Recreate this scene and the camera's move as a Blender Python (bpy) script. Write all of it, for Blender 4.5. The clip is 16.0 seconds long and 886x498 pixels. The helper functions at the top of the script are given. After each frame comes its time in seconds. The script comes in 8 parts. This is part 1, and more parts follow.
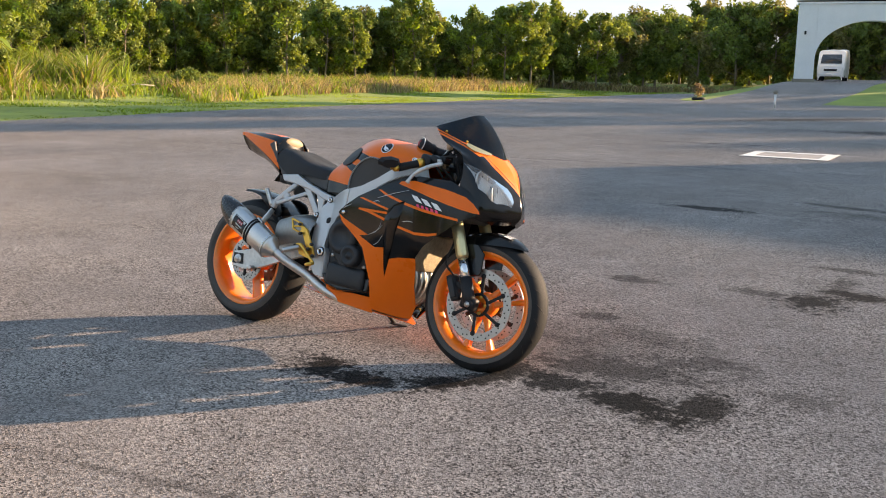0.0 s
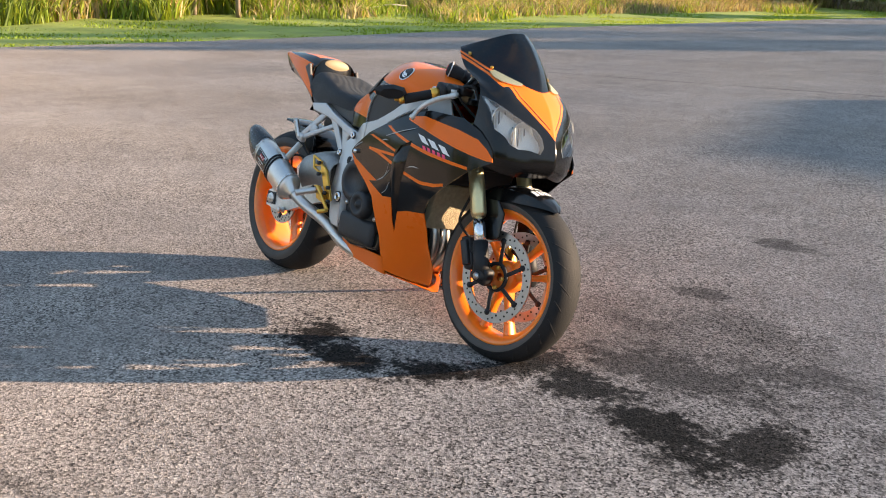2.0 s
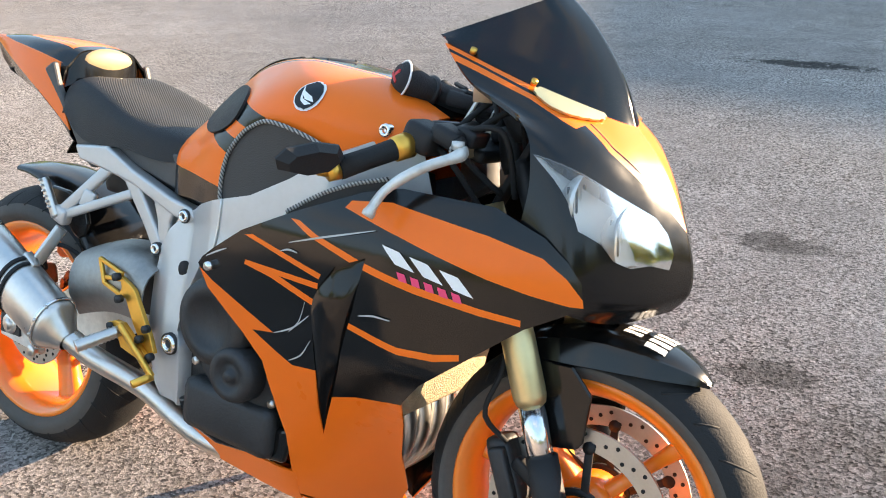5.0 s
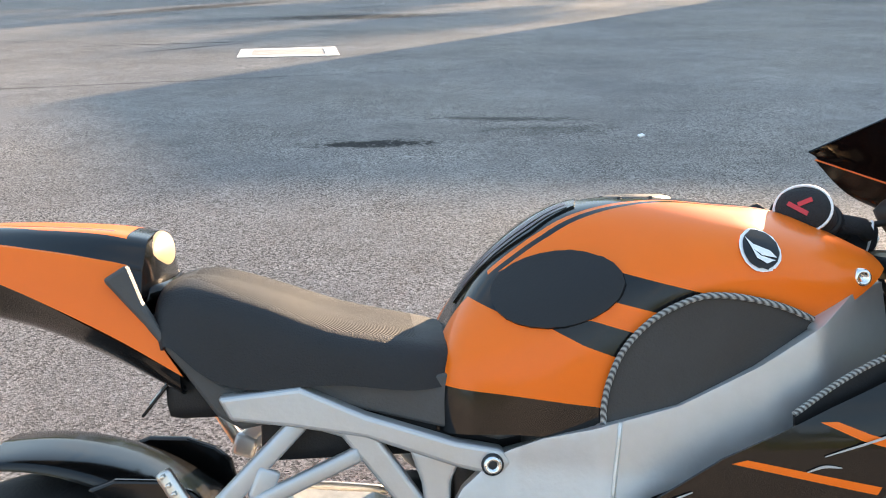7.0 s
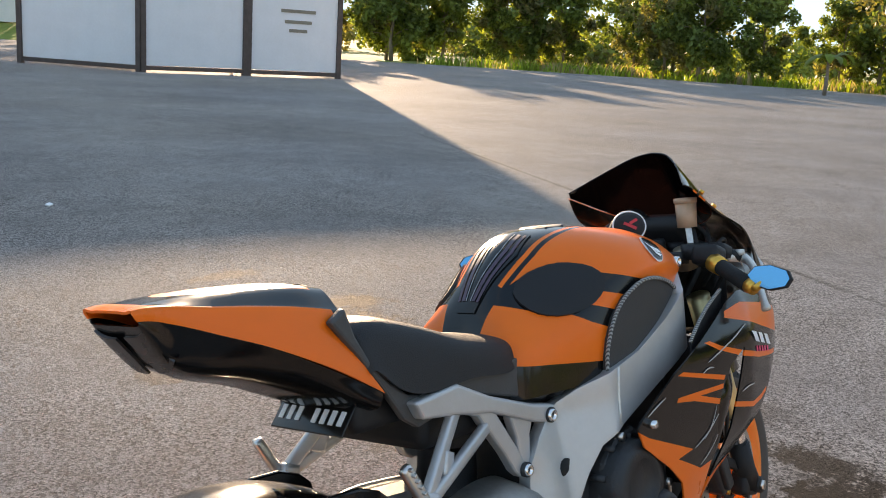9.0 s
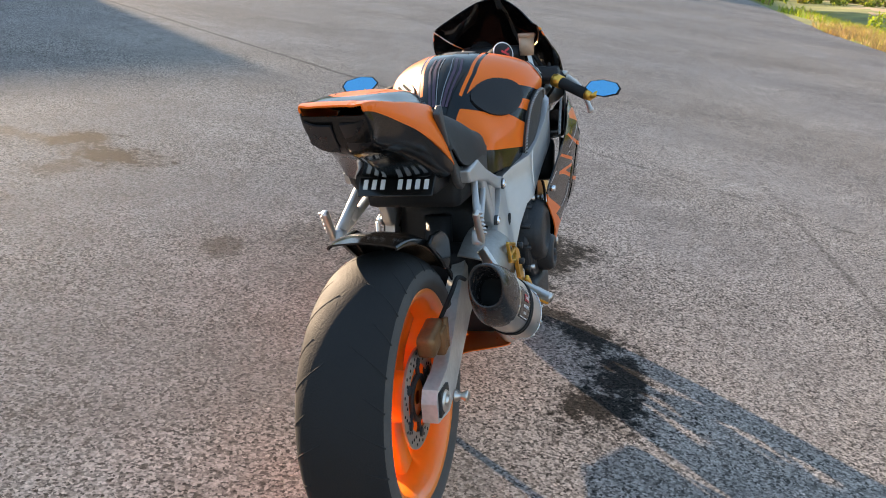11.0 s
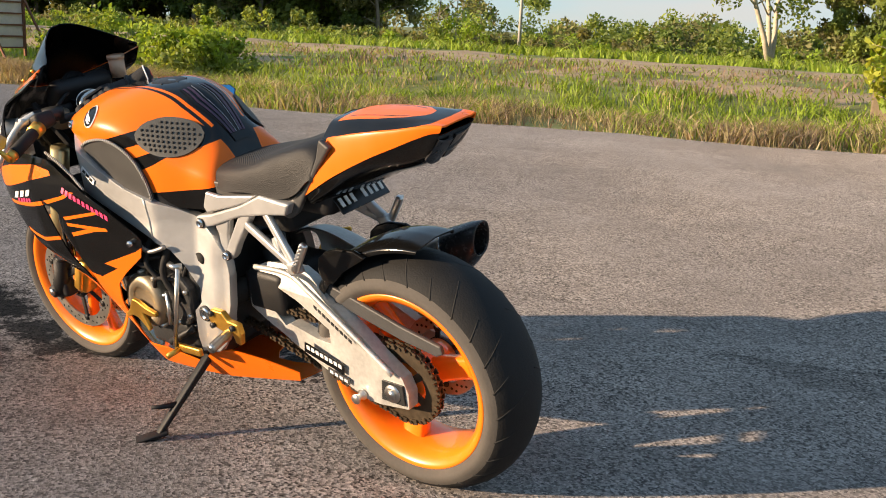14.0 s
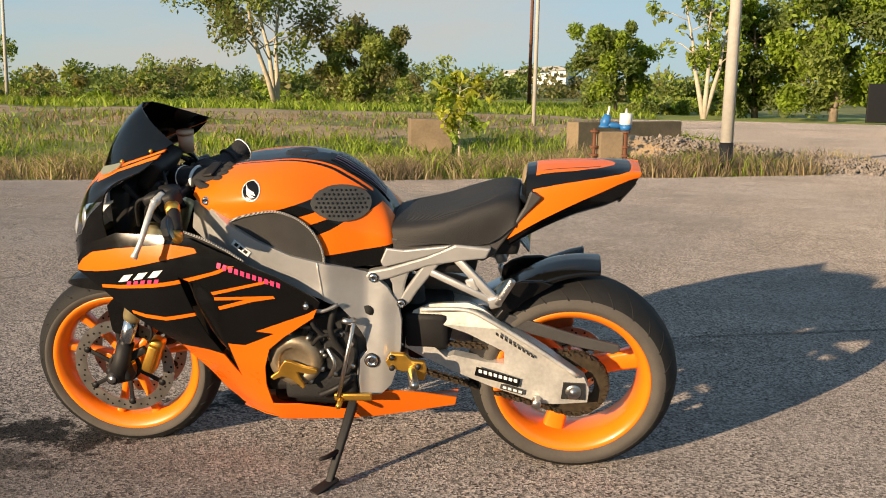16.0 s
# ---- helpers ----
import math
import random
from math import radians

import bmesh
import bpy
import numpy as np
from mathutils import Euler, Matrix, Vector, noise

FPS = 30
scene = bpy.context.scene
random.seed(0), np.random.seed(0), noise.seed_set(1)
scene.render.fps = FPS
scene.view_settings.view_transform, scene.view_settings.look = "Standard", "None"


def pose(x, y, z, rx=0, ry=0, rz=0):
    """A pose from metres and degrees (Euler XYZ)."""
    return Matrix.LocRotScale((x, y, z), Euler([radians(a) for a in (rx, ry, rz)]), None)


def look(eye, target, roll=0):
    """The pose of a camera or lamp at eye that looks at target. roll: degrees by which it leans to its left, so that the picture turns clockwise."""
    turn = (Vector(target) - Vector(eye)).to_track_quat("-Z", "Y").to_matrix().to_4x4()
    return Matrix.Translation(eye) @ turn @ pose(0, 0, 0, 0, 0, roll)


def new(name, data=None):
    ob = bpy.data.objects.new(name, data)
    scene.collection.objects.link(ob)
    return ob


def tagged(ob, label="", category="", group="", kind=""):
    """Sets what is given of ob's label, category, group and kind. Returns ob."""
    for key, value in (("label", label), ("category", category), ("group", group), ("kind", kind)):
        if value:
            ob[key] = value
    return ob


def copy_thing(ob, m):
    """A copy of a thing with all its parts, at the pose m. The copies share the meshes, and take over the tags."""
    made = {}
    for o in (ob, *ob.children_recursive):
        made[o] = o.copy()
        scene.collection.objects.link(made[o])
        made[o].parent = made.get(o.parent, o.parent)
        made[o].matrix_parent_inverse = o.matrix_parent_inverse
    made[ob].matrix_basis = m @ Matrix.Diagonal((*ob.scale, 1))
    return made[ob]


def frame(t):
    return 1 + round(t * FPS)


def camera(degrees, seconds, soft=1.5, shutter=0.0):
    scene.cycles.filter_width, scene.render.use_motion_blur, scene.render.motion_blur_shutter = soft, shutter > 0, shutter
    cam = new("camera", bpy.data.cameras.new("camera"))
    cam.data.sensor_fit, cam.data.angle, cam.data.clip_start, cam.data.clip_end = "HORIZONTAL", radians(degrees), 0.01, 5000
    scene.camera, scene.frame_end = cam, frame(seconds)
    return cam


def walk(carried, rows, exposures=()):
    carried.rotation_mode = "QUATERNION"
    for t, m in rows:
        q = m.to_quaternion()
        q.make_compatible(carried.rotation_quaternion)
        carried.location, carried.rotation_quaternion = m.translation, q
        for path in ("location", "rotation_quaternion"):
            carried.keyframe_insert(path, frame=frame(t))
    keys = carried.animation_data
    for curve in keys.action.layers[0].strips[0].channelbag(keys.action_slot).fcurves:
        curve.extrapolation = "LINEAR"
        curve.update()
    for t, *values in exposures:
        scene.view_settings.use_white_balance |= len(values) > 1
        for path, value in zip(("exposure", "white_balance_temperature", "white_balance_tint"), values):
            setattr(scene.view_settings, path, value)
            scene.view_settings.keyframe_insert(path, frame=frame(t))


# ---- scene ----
cam = camera(49.6, 16.0, soft=1.0)
PATH = [
    (0, (2.999, -3.457, 1.3), (1.847, -1.864, 0.936), 0.8),
    (0.5, (3.229, -3.178, 1.27), (1.932, -1.688, 0.963), 0.7),
    (1, (3.21, -2.863, 1.258), (1.8, -1.474, 0.968), 0.8),
    (1.5, (3.159, -2.504, 1.254), (1.695, -1.193, 0.885), 0.3),
    (2, (3.114, -2.157, 1.256), (1.597, -0.963, 0.732), 0.5),
    (2.5, (2.952, -1.85, 1.296), (1.463, -0.698, 0.619), 1.2),
    (3, (2.779, -1.59, 1.309), (1.244, -0.491, 0.649), 1.4),
    (3.2, (2.699, -1.507, 1.306), (1.165, -0.419, 0.624), 1.5),
    (5.3, (1.051, -1.244, 1.292), (0.139, 0.384, 0.572), -2.1),
    (5.5, (0.889, -1.241, 1.303), (0.08, 0.445, 0.595), -2.3),
    (6, (0.505, -1.166, 1.281), (-0.122, 0.624, 0.646), -1.8),
    (6.5, (0.102, -1.228, 1.294), (-0.201, 0.65, 0.678), -1.2),
    (7, (-0.223, -1.148, 1.301), (-0.129, 0.761, 0.715), -0.8),
    (7.5, (-0.557, -1.114, 1.297), (-0.012, 0.725, 0.731), 0.5),
    (8, (-0.813, -1.055, 1.311), (0.122, 0.645, 0.825), 2.2),
    (8.5, (-1.087, -0.961, 1.309), (0.184, 0.527, 0.898), 3.9),
    (9, (-1.453, -1.041, 1.33), (-0.025, 0.295, 0.913), 3.6),
    (9.5, (-1.783, -1.093, 1.3), (-0.228, 0.067, 0.816), 4.2),
    (10, (-2.084, -0.995, 1.275), (-0.397, -0.048, 0.768), 3.9),
    (10.2, (-2.172, -0.953, 1.322), (-0.457, -0.092, 0.756), 5.7),
    (12.3, (-2.819, 0.48, 1.241), (-0.944, 0.005, 0.731), 4.0),
    (12.5, (-2.785, 0.638, 1.257), (-0.968, -0.04, 0.768), 3.8),
    (13, (-2.588, 1.056, 1.201), (-0.982, -0.045, 0.746), 2.5),
    (13.5, (-2.405, 1.475, 1.158), (-0.991, 0.14, 0.691), 3.1),
    (14, (-2.11, 1.774, 1.147), (-0.922, 0.229, 0.698), 2.8),
    (14.5, (-1.798, 2.083, 1.151), (-0.855, 0.372, 0.724), 2.2),
    (15, (-1.471, 2.377, 1.153), (-0.77, 0.546, 0.759), 1.1),
    (15.5, (-1.067, 2.638, 1.154), (-0.577, 0.733, 0.793), 0.7),
    (16, (-0.676, 2.88, 1.16), (-0.414, 0.925, 0.832), 1.2),
]
walk(cam, [(t, look(e, g, r)) for t, e, g, r in PATH], [(0, 1.66, 7400, 17), (1, 1.67, 7250, 16), (2, 1.76, 7050, 15), (3, 2.14, 6700, 10), (5.5, 2.46, 7250, 13), (7, 2.47, 7450, 14), (8.5, 1.89, 7600, 16), (9, 1.81, 7500, 16), (10, 1.97, 7250, 13), (12.5, 1.76, 6950, 15), (13.5, 1.31, 7050, 14), (14.5, 1.12, 7200, 11), (16, 0.83, 7300, 10)])

# ---- light ----
SUN_AZ, SUN_EL = 54.6, 11.8
wd = bpy.data.worlds.new("sky")
scene.world = wd
wd.use_nodes = True
wn, wl = wd.node_tree.nodes, wd.node_tree.links
sky = wn.new("ShaderNodeTexSky")
sky.sky_type, sky.sun_disc = 'NISHITA', False
sky.sun_elevation, sky.sun_rotation = radians(SUN_EL), radians(90 - SUN_AZ)
sky.air_density, sky.dust_density, sky.ozone_density = 1.0, 0.2, 1.8
# haze: the brightest part of the sky, low down, is held back
haze, more, held = (wn.new("ShaderNodeVectorMath") for _ in range(3))
haze.operation, more.operation, held.operation = 'MULTIPLY', 'ADD', 'DIVIDE'
haze.inputs[1].default_value = (0.86, 0.74, 0.62)
more.inputs[1].default_value = (1.0, 1.0, 1.0)
wl.new(sky.outputs[0], haze.inputs[0])
wl.new(haze.outputs[0], more.inputs[0])
wl.new(sky.outputs[0], held.inputs[0])
wl.new(more.outputs[0], held.inputs[1])
# broken thin cloud over a slightly bluer sky
wtc, wmap, wnoise, wrange, wmix, wtint = (wn.new(k) for k in ("ShaderNodeTexCoord", "ShaderNodeMapping", "ShaderNodeTexNoise", "ShaderNodeMapRange", "ShaderNodeMix", "ShaderNodeVectorMath"))
wmap.inputs["Scale"].default_value = (2.2, 2.2, 7.0)
wnoise.inputs["Scale"].default_value, wnoise.inputs["Detail"].default_value, wnoise.inputs["Roughness"].default_value = 1.3, 7, 0.55
wrange.inputs[1].default_value, wrange.inputs[2].default_value, wrange.inputs[4].default_value = 0.50, 0.72, 0.70
wmix.data_type = 'RGBA'
wtint.operation = 'MULTIPLY'
wtint.inputs[1].default_value = (0.72, 0.89, 1.0)
wmix.inputs["B"].default_value = (0.95, 0.93, 0.92, 1)
wl.new(wtc.outputs["Generated"], wmap.inputs["Vector"])
wl.new(wmap.outputs[0], wnoise.inputs["Vector"])
wl.new(wnoise.outputs[0], wrange.inputs[0])
wl.new(held.outputs[0], wtint.inputs[0])
wl.new(wrange.outputs[0], wmix.inputs["Factor"])
wl.new(wtint.outputs[0], wmix.inputs["A"])
wl.new(wmix.outputs["Result"], wn["Background"].inputs[0])
wn["Background"].inputs[1].default_value = 0.345
sun = new("sun", bpy.data.lights.new("sun", "SUN"))
sun.data.energy, sun.data.angle, sun.data.color = 4.6, radians(0.6), (1.0, 0.79, 0.57)
sun.matrix_world = look((30 * math.cos(radians(SUN_AZ)), 30 * math.sin(radians(SUN_AZ)), 30 * math.tan(radians(SUN_EL))), (0, 0, 0))


# ---- materials ----
def mat(name, base, rough=0.5, metal=0.0, var=0.12, scale=6.0, bump=0.0, bscale=80.0, coat=0.0, spec=0.5, island=0.0):
    """A surface with colour grain at two scales, rough patches and fine relief."""
    m = bpy.data.materials.new(name)
    m.use_nodes = True
    n, l = m.node_tree.nodes, m.node_tree.links
    b = n["Principled BSDF"]
    tc = n.new("ShaderNodeTexCoord")
    big, small = n.new("ShaderNodeTexNoise"), n.new("ShaderNodeTexNoise")
    for q, s in ((big, scale), (small, scale * 9)):
        q.inputs["Scale"].default_value = s
        q.inputs["Detail"].default_value = 4
        l.new(tc.outputs["Object"], q.inputs["Vector"])
    add = n.new("ShaderNodeMath")
    add.operation = 'MULTIPLY_ADD'
    l.new(small.outputs[0], add.inputs[0])
    add.inputs[1].default_value = 0.5
    l.new(big.outputs[0], add.inputs[2])
    rng = n.new("ShaderNodeMapRange")
    rng.inputs[1].default_value, rng.inputs[2].default_value = 0.45, 1.05
    rng.inputs[3].default_value, rng.inputs[4].default_value = 1 - var, 1 + var
    l.new(add.outputs[0], rng.inputs[0])
    val = rng.outputs[0]
    if island:
        geo, r2, mul = n.new("ShaderNodeNewGeometry"), n.new("ShaderNodeMapRange"), n.new("ShaderNodeMath")
        mul.operation = 'MULTIPLY'
        r2.inputs[3].default_value, r2.inputs[4].default_value = 1 - island, 1 + island
        l.new(geo.outputs["Random Per Island"], r2.inputs[0])
        l.new(r2.outputs[0], mul.inputs[0])
        l.new(val, mul.inputs[1])
        val = mul.outputs[0]
    vm = n.new("ShaderNodeVectorMath")
    vm.operation = 'SCALE'
    vm.inputs[0].default_value = base
    l.new(val, vm.inputs["Scale"])
    l.new(vm.outputs[0], b.inputs["Base Color"])
    r3 = n.new("ShaderNodeMapRange")
    r3.inputs[3].default_value, r3.inputs[4].default_value = max(rough - 0.1, 0.02), min(rough + 0.12, 1)
    l.new(add.outputs[0], r3.inputs[0])
    l.new(r3.outputs[0], b.inputs["Roughness"])
    b.inputs["Metallic"].default_value = metal
    b.inputs["Coat Weight"].default_value = coat
    b.inputs["Coat Roughness"].default_value = 0.05
    b.inputs["Specular IOR Level"].default_value = spec
    if bump:
        bt, bn = n.new("ShaderNodeTexNoise"), n.new("ShaderNodeBump")
        bt.inputs["Scale"].default_value = bscale
        bt.inputs["Detail"].default_value = 6
        l.new(tc.outputs["Object"], bt.inputs["Vector"])
        l.new(bt.outputs[0], bn.inputs["Height"])
        bn.inputs["Strength"].default_value = bump
        bn.inputs["Distance"].default_value = 0.01
        l.new(bn.outputs[0], b.inputs["Normal"])
    return m


def leaf_mat(name, base, island=0.45):
    """A leaf that lets light through."""
    m = mat(name, base, 0.5, var=0.25, scale=0.6, island=island, spec=0.3)
    n, l = m.node_tree.nodes, m.node_tree.links
    b = n["Principled BSDF"]
    tr, mix = n.new("ShaderNodeBsdfTranslucent"), n.new("ShaderNodeMixShader")
    src = b.inputs["Base Color"].links[0].from_socket
    warm = n.new("ShaderNodeVectorMath")
    warm.operation = 'MULTIPLY'
    warm.inputs[1].default_value = (1.5, 1.35, 0.5)
    l.new(src, warm.inputs[0])
    l.new(warm.outputs[0], tr.inputs["Color"])
    mix.inputs[0].default_value = 0.4
    l.new(b.outputs[0], mix.inputs[1])
    l.new(tr.outputs[0], mix.inputs[2])
    l.new(mix.outputs[0], n["Material Output"].inputs["Surface"])
    return m


def asphalt_mat():
    m = bpy.data.materials.new("asphalt")
    m.use_nodes = True
    n, l = m.node_tree.nodes, m.node_tree.links
    b = n["Principled BSDF"]
    tc = n.new("ShaderNodeTexCoord")
    pos = tc.outputs["Object"]

    def noise_at(s, d=5, rough=0.6):
        q = n.new("ShaderNodeTexNoise")
        q.inputs["Scale"].default_value, q.inputs["Detail"].default_value, q.inputs["Roughness"].default_value = s, d, rough
        l.new(pos, q.inputs["Vector"])
        return q.outputs[0]

    def rangeof(x, a, c, lo, hi, smooth=False):
        q = n.new("ShaderNodeMapRange")
        if smooth:
            q.interpolation_type = 'SMOOTHSTEP'
        for i, v in enumerate((a, c, lo, hi)):
            q.inputs[i + 1].default_value = v
        l.new(x, q.inputs[0])
        return q.outputs[0]

    def math2(op, x, y):
        q = n.new("ShaderNodeMath")
        q.operation = op
        for i, v in enumerate((x, y)):
            if isinstance(v, (int, float)):
                q.inputs[i].default_value = v
            else:
                l.new(v, q.inputs[i])
        return q.outputs[0]

    vo = n.new("ShaderNodeTexVoronoi")
    vo.inputs["Scale"].default_value = 135
    jit = n.new("ShaderNodeTexNoise")
    jit.inputs["Scale"].default_value, jit.inputs["Detail"].default_value = 130, 3
    l.new(pos, jit.inputs["Vector"])
    wob = n.new("ShaderNodeVectorMath")
    wob.operation = 'MULTIPLY_ADD'
    wob.inputs[1].default_value = (0.012, 0.012, 0.012)
    l.new(jit.outputs["Color"], wob.inputs[0])
    l.new(pos, wob.inputs[2])
    l.new(wob.outputs[0], vo.inputs["Vector"])
    vc = n.new("ShaderNodeSeparateColor")
    l.new(vo.outputs["Color"], vc.inputs[0])
    stone = rangeof(vc.outputs[0], 0.0, 1.0, 0.20, 1.92)
    patch = rangeof(noise_at(0.35), 0.3, 0.7, 0.80, 1.2)
    mid = rangeof(noise_at(3.0), 0.3, 0.7, 0.88, 1.12)
    fine = rangeof(noise_at(100, 6, 0.7), 0.3, 0.7, 0.58, 1.42)
    # worn patches show less of the stones
    show = rangeof(noise_at(0.9, 6, 0.6), 0.34, 0.60, 0.55, 1.15)
    grain = math2('MULTIPLY', stone, fine)
    grain = math2('ADD', math2('MULTIPLY', math2('SUBTRACT', grain, 1.0), show), 1.0)
    val = math2('MULTIPLY', math2('MULTIPLY', grain, patch), mid)
    # a few pale chips
    chip = n.new("ShaderNodeTexVoronoi")
    chip.inputs["Scale"].default_value = 26
    l.new(wob.outputs[0], chip.inputs["Vector"])
    cc = n.new("ShaderNodeSeparateColor")
    l.new(chip.outputs["Color"], cc.inputs[0])
    pale = math2('MULTIPLY', rangeof(chip.outputs["Distance"], 0.10, 0.16, 1.0, 0.0), rangeof(cc.outputs[1], 0.72, 0.80, 0.0, 1.0))
    val = math2('ADD', val, math2('MULTIPLY', pale, 1.1))
    # oil and wet marks: centre, half lengths, turn, depth
    edge, fleck = noise_at(4.5, 9, 0.75), noise_at(22.0, 6, 0.75)
    wet = None
    marks = [(0.17, -0.45, 0.13, 0.17, 60, 1.0), (0.42, -0.47, 0.26, 0.12, 14, 1.0), (0.68, -0.33, 0.20, 0.11, 35, 1.0), (0.84, -0.02, 0.12, 0.24, -15, 0.9), (1.12, 0.03, 0.22, 0.12, 0, 0.95), (1.46, -0.05, 0.30, 0.13, -8, 1.0), (1.72, 0.08, 0.17, 0.16, 40, 0.95),
             (1.18, 0.34, 0.36, 0.20, 20, 0.7), (1.45, 0.60, 0.22, 0.14, 30, 0.6), (1.10, 0.92, 0.30, 0.14, 10, 0.45), (0.80, 0.66, 0.2, 0.1, 20, 0.5), (0.70, 1.14, 0.16, 0.08, 10, 0.6), (1.00, 0.55, 0.8, 0.5, 10, 0.22),
             (1.55, 2.20, 0.20, 0.20, 10, 0.95), (1.72, 2.56, 0.20, 0.14, -10, 0.95), (1.57, 2.70, 0.10, 0.40, 5, 0.6), (1.22, 2.30, 0.20, 0.09, 0, 0.6), (1.48, 3.35, 0.2, 0.08, 0, 0.6), (0.46, 2.17, 0.17, 0.10, 0, 0.6), (2.0, 0.4, 0.2, 0.12, 0, 0.4),
             (-0.37, 5.75, 0.42, 0.13, 0, 0.9), (0.75, 6.7, 0.5, 0.10, -10, 0.6), (1.0, 6.15, 0.5, 0.2, 0, 0.35), (-1.1, 21.1, 2.0, 0.9, 5, 0.85), (-5.3, 27.0, 3.5, 0.7, 60, 0.8), (-3.7, 14.7, 1.2, 0.06, 8, 0.9), (-3.3, 13.9, 0.9, 0.05, 45, 0.8), (-1.2, -1.6, 0.25, 0.1, 0, 0.3)]
    # cracks
    marks += [(1.6, -1.45, 2.3, 0.022, 11.5, 0.35), (-2.2, -2.1, 1.6, 0.02, 20, 0.5), (6.0, 4.0, 6.0, 0.03, 62, 0.5), (-6, 9, 7, 0.04, 12, 0.5)]
    for cx, cy, rx, ry, turn, deep in marks:
        mp = n.new("ShaderNodeMapping")
        mp.vector_type = 'TEXTURE'
        mp.inputs["Location"].default_value = (cx, cy, 0)
        mp.inputs["Rotation"].default_value = (0, 0, radians(turn))
        mp.inputs["Scale"].default_value = (rx, ry, 1)
        l.new(pos, mp.inputs["Vector"])
        ln = n.new("ShaderNodeVectorMath")
        ln.operation = 'LENGTH'
        l.new(mp.outputs[0], ln.inputs[0])
        d = math2('ADD', ln.outputs["Value"], math2('MULTIPLY', math2('SUBTRACT', edge, 0.5), 4.2))
        d = math2('ADD', d, math2('MULTIPLY', math2('SUBTRACT', fleck, 0.5), 3.6))
        k = rangeof(d, 0.55, 1.3, deep, 0.0, True)
        wet = k if wet is None else math2('MAXIMUM', wet, k)
    dark = rangeof(wet, 0, 1, 1.0, 0.07)
    val = math2('MULTIPLY', val, dark)
    tint = n.new("ShaderNodeMix")
    tint.data_type = 'RGBA'
    tint.inputs["A"].default_value, tint.inputs["B"].default_value = (0.237, 0.214, 0.203, 1), (0.262, 0.227, 0.202, 1)
    l.new(rangeof(noise_at(0.22, 3), 0.35, 0.65, 0, 1), tint.inputs["Factor"])
    vm = n.new("ShaderNodeVectorMath")
    vm.operation = 'SCALE'
    l.new(tint.outputs["Result"], vm.inputs[0])
    l.new(val, vm.inputs["Scale"])
    l.new(vm.outputs[0], b.inputs["Base Color"])
    l.new(rangeof(wet, 0, 1, 0.88, 0.75), b.inputs["Roughness"])
    l.new(rangeof(wet, 0, 1, 0.08, 0.06), b.inputs["Specular IOR Level"])
    b.inputs["Diffuse Roughness"].default_value = 1.0
    bp = n.new("ShaderNodeBump")
    bp.inputs["Strength"].default_value, bp.inputs["Distance"].default_value = 0.85, 0.006
    l.new(math2('ADD', math2('MULTIPLY', vo.outputs["Distance"], 0.5), noise_at(75, 6, 0.8)), bp.inputs["Height"])
    l.new(bp.outputs[0], b.inputs["Normal"])
    return m


ORANGE = mat("orange_paint", (0.86, 0.155, 0.012), 0.25, 0.0, 0.04, 3, coat=0.15, spec=0.2)
BLACK = mat("black_paint", (0.006, 0.0058, 0.0058), 0.07, 0, 0.25, 4, spec=0.40)
ORANGE_RIM = mat("orange_wheel_paint", (0.90, 0.20, 0.012), 0.28, 0.0, 0.06, 8, coat=0.5)
MATT_BLACK = mat("matt_black_plastic", (0.012, 0.012, 0.013), 0.5, 0, 0.2, 12, 0.1, 300, spec=0.35)
RUBBER = mat("rubber", (0.014, 0.014, 0.0145), 0.68, 0, 0.25, 9, 0.15, 220, spec=0.3)
RUBBER_DUSTY = mat("dusty_sidewall", (0.080, 0.072, 0.064), 0.85, 0, 0.2, 14, 0.1, 200)
SILVER = mat("silver_alloy_paint", (0.49, 0.49, 0.49), 0.36, 0.6, 0.08, 7, 0.04, 150)
SWING = mat("brushed_aluminium", (0.60, 0.59, 0.56), 0.34, 0.5, 0.28, 10, 0.08, 160)
STEEL = mat("stainless_steel", (0.60, 0.58, 0.55), 0.26, 1.0, 0.12, 10, 0.03, 120)
CHROME = mat("chrome", (0.75, 0.75, 0.75), 0.10, 1.0, 0.05, 10)
DARK_METAL = mat("dark_engine_metal", (0.035, 0.036, 0.038), 0.45, 0.5, 0.25, 14, 0.12, 160)
COVER = mat("bronze_engine_cover", (0.30, 0.25, 0.18), 0.42, 0.7, 0.15, 14, 0.08, 150)
GOLD = mat("gold_anodised", (0.75, 0.42, 0.08), 0.30, 0.9, 0.12, 14)
GOLD_TUBE = mat("champagne_fork_tube", (0.72, 0.60, 0.33), 0.30, 0.85, 0.08, 10)
VINYL = mat("seat_vinyl", (0.016, 0.016, 0.017), 0.5, 0, 0.2, 20, 0.25, 400, spec=0.35)
GREY_PLASTIC = mat("grey_plastic", (0.052, 0.051, 0.051), 0.45, 0, 0.2, 9, 0.1, 260)
GRIP_GREY = mat("grey_grip_rubber", (0.06, 0.06, 0.057), 0.6, 0, 0.2, 20, 0.15, 300)
SCUFF = mat("bare_scratch", (0.42, 0.42, 0.42), 0.6)
MUDDY = mat("muddy_concrete", (0.22, 0.165, 0.105), 0.9, 0, 0.3, 2.2, 0.5, 40)
TAN_PAD = mat("tan_plastic", (0.30, 0.215, 0.115), 0.5, 0, 0.1, 8)
RIBBED = mat("ribbed_seat_vinyl", (0.030, 0.029, 0.028), 0.55, 0, 0.2, 20, spec=0.25)
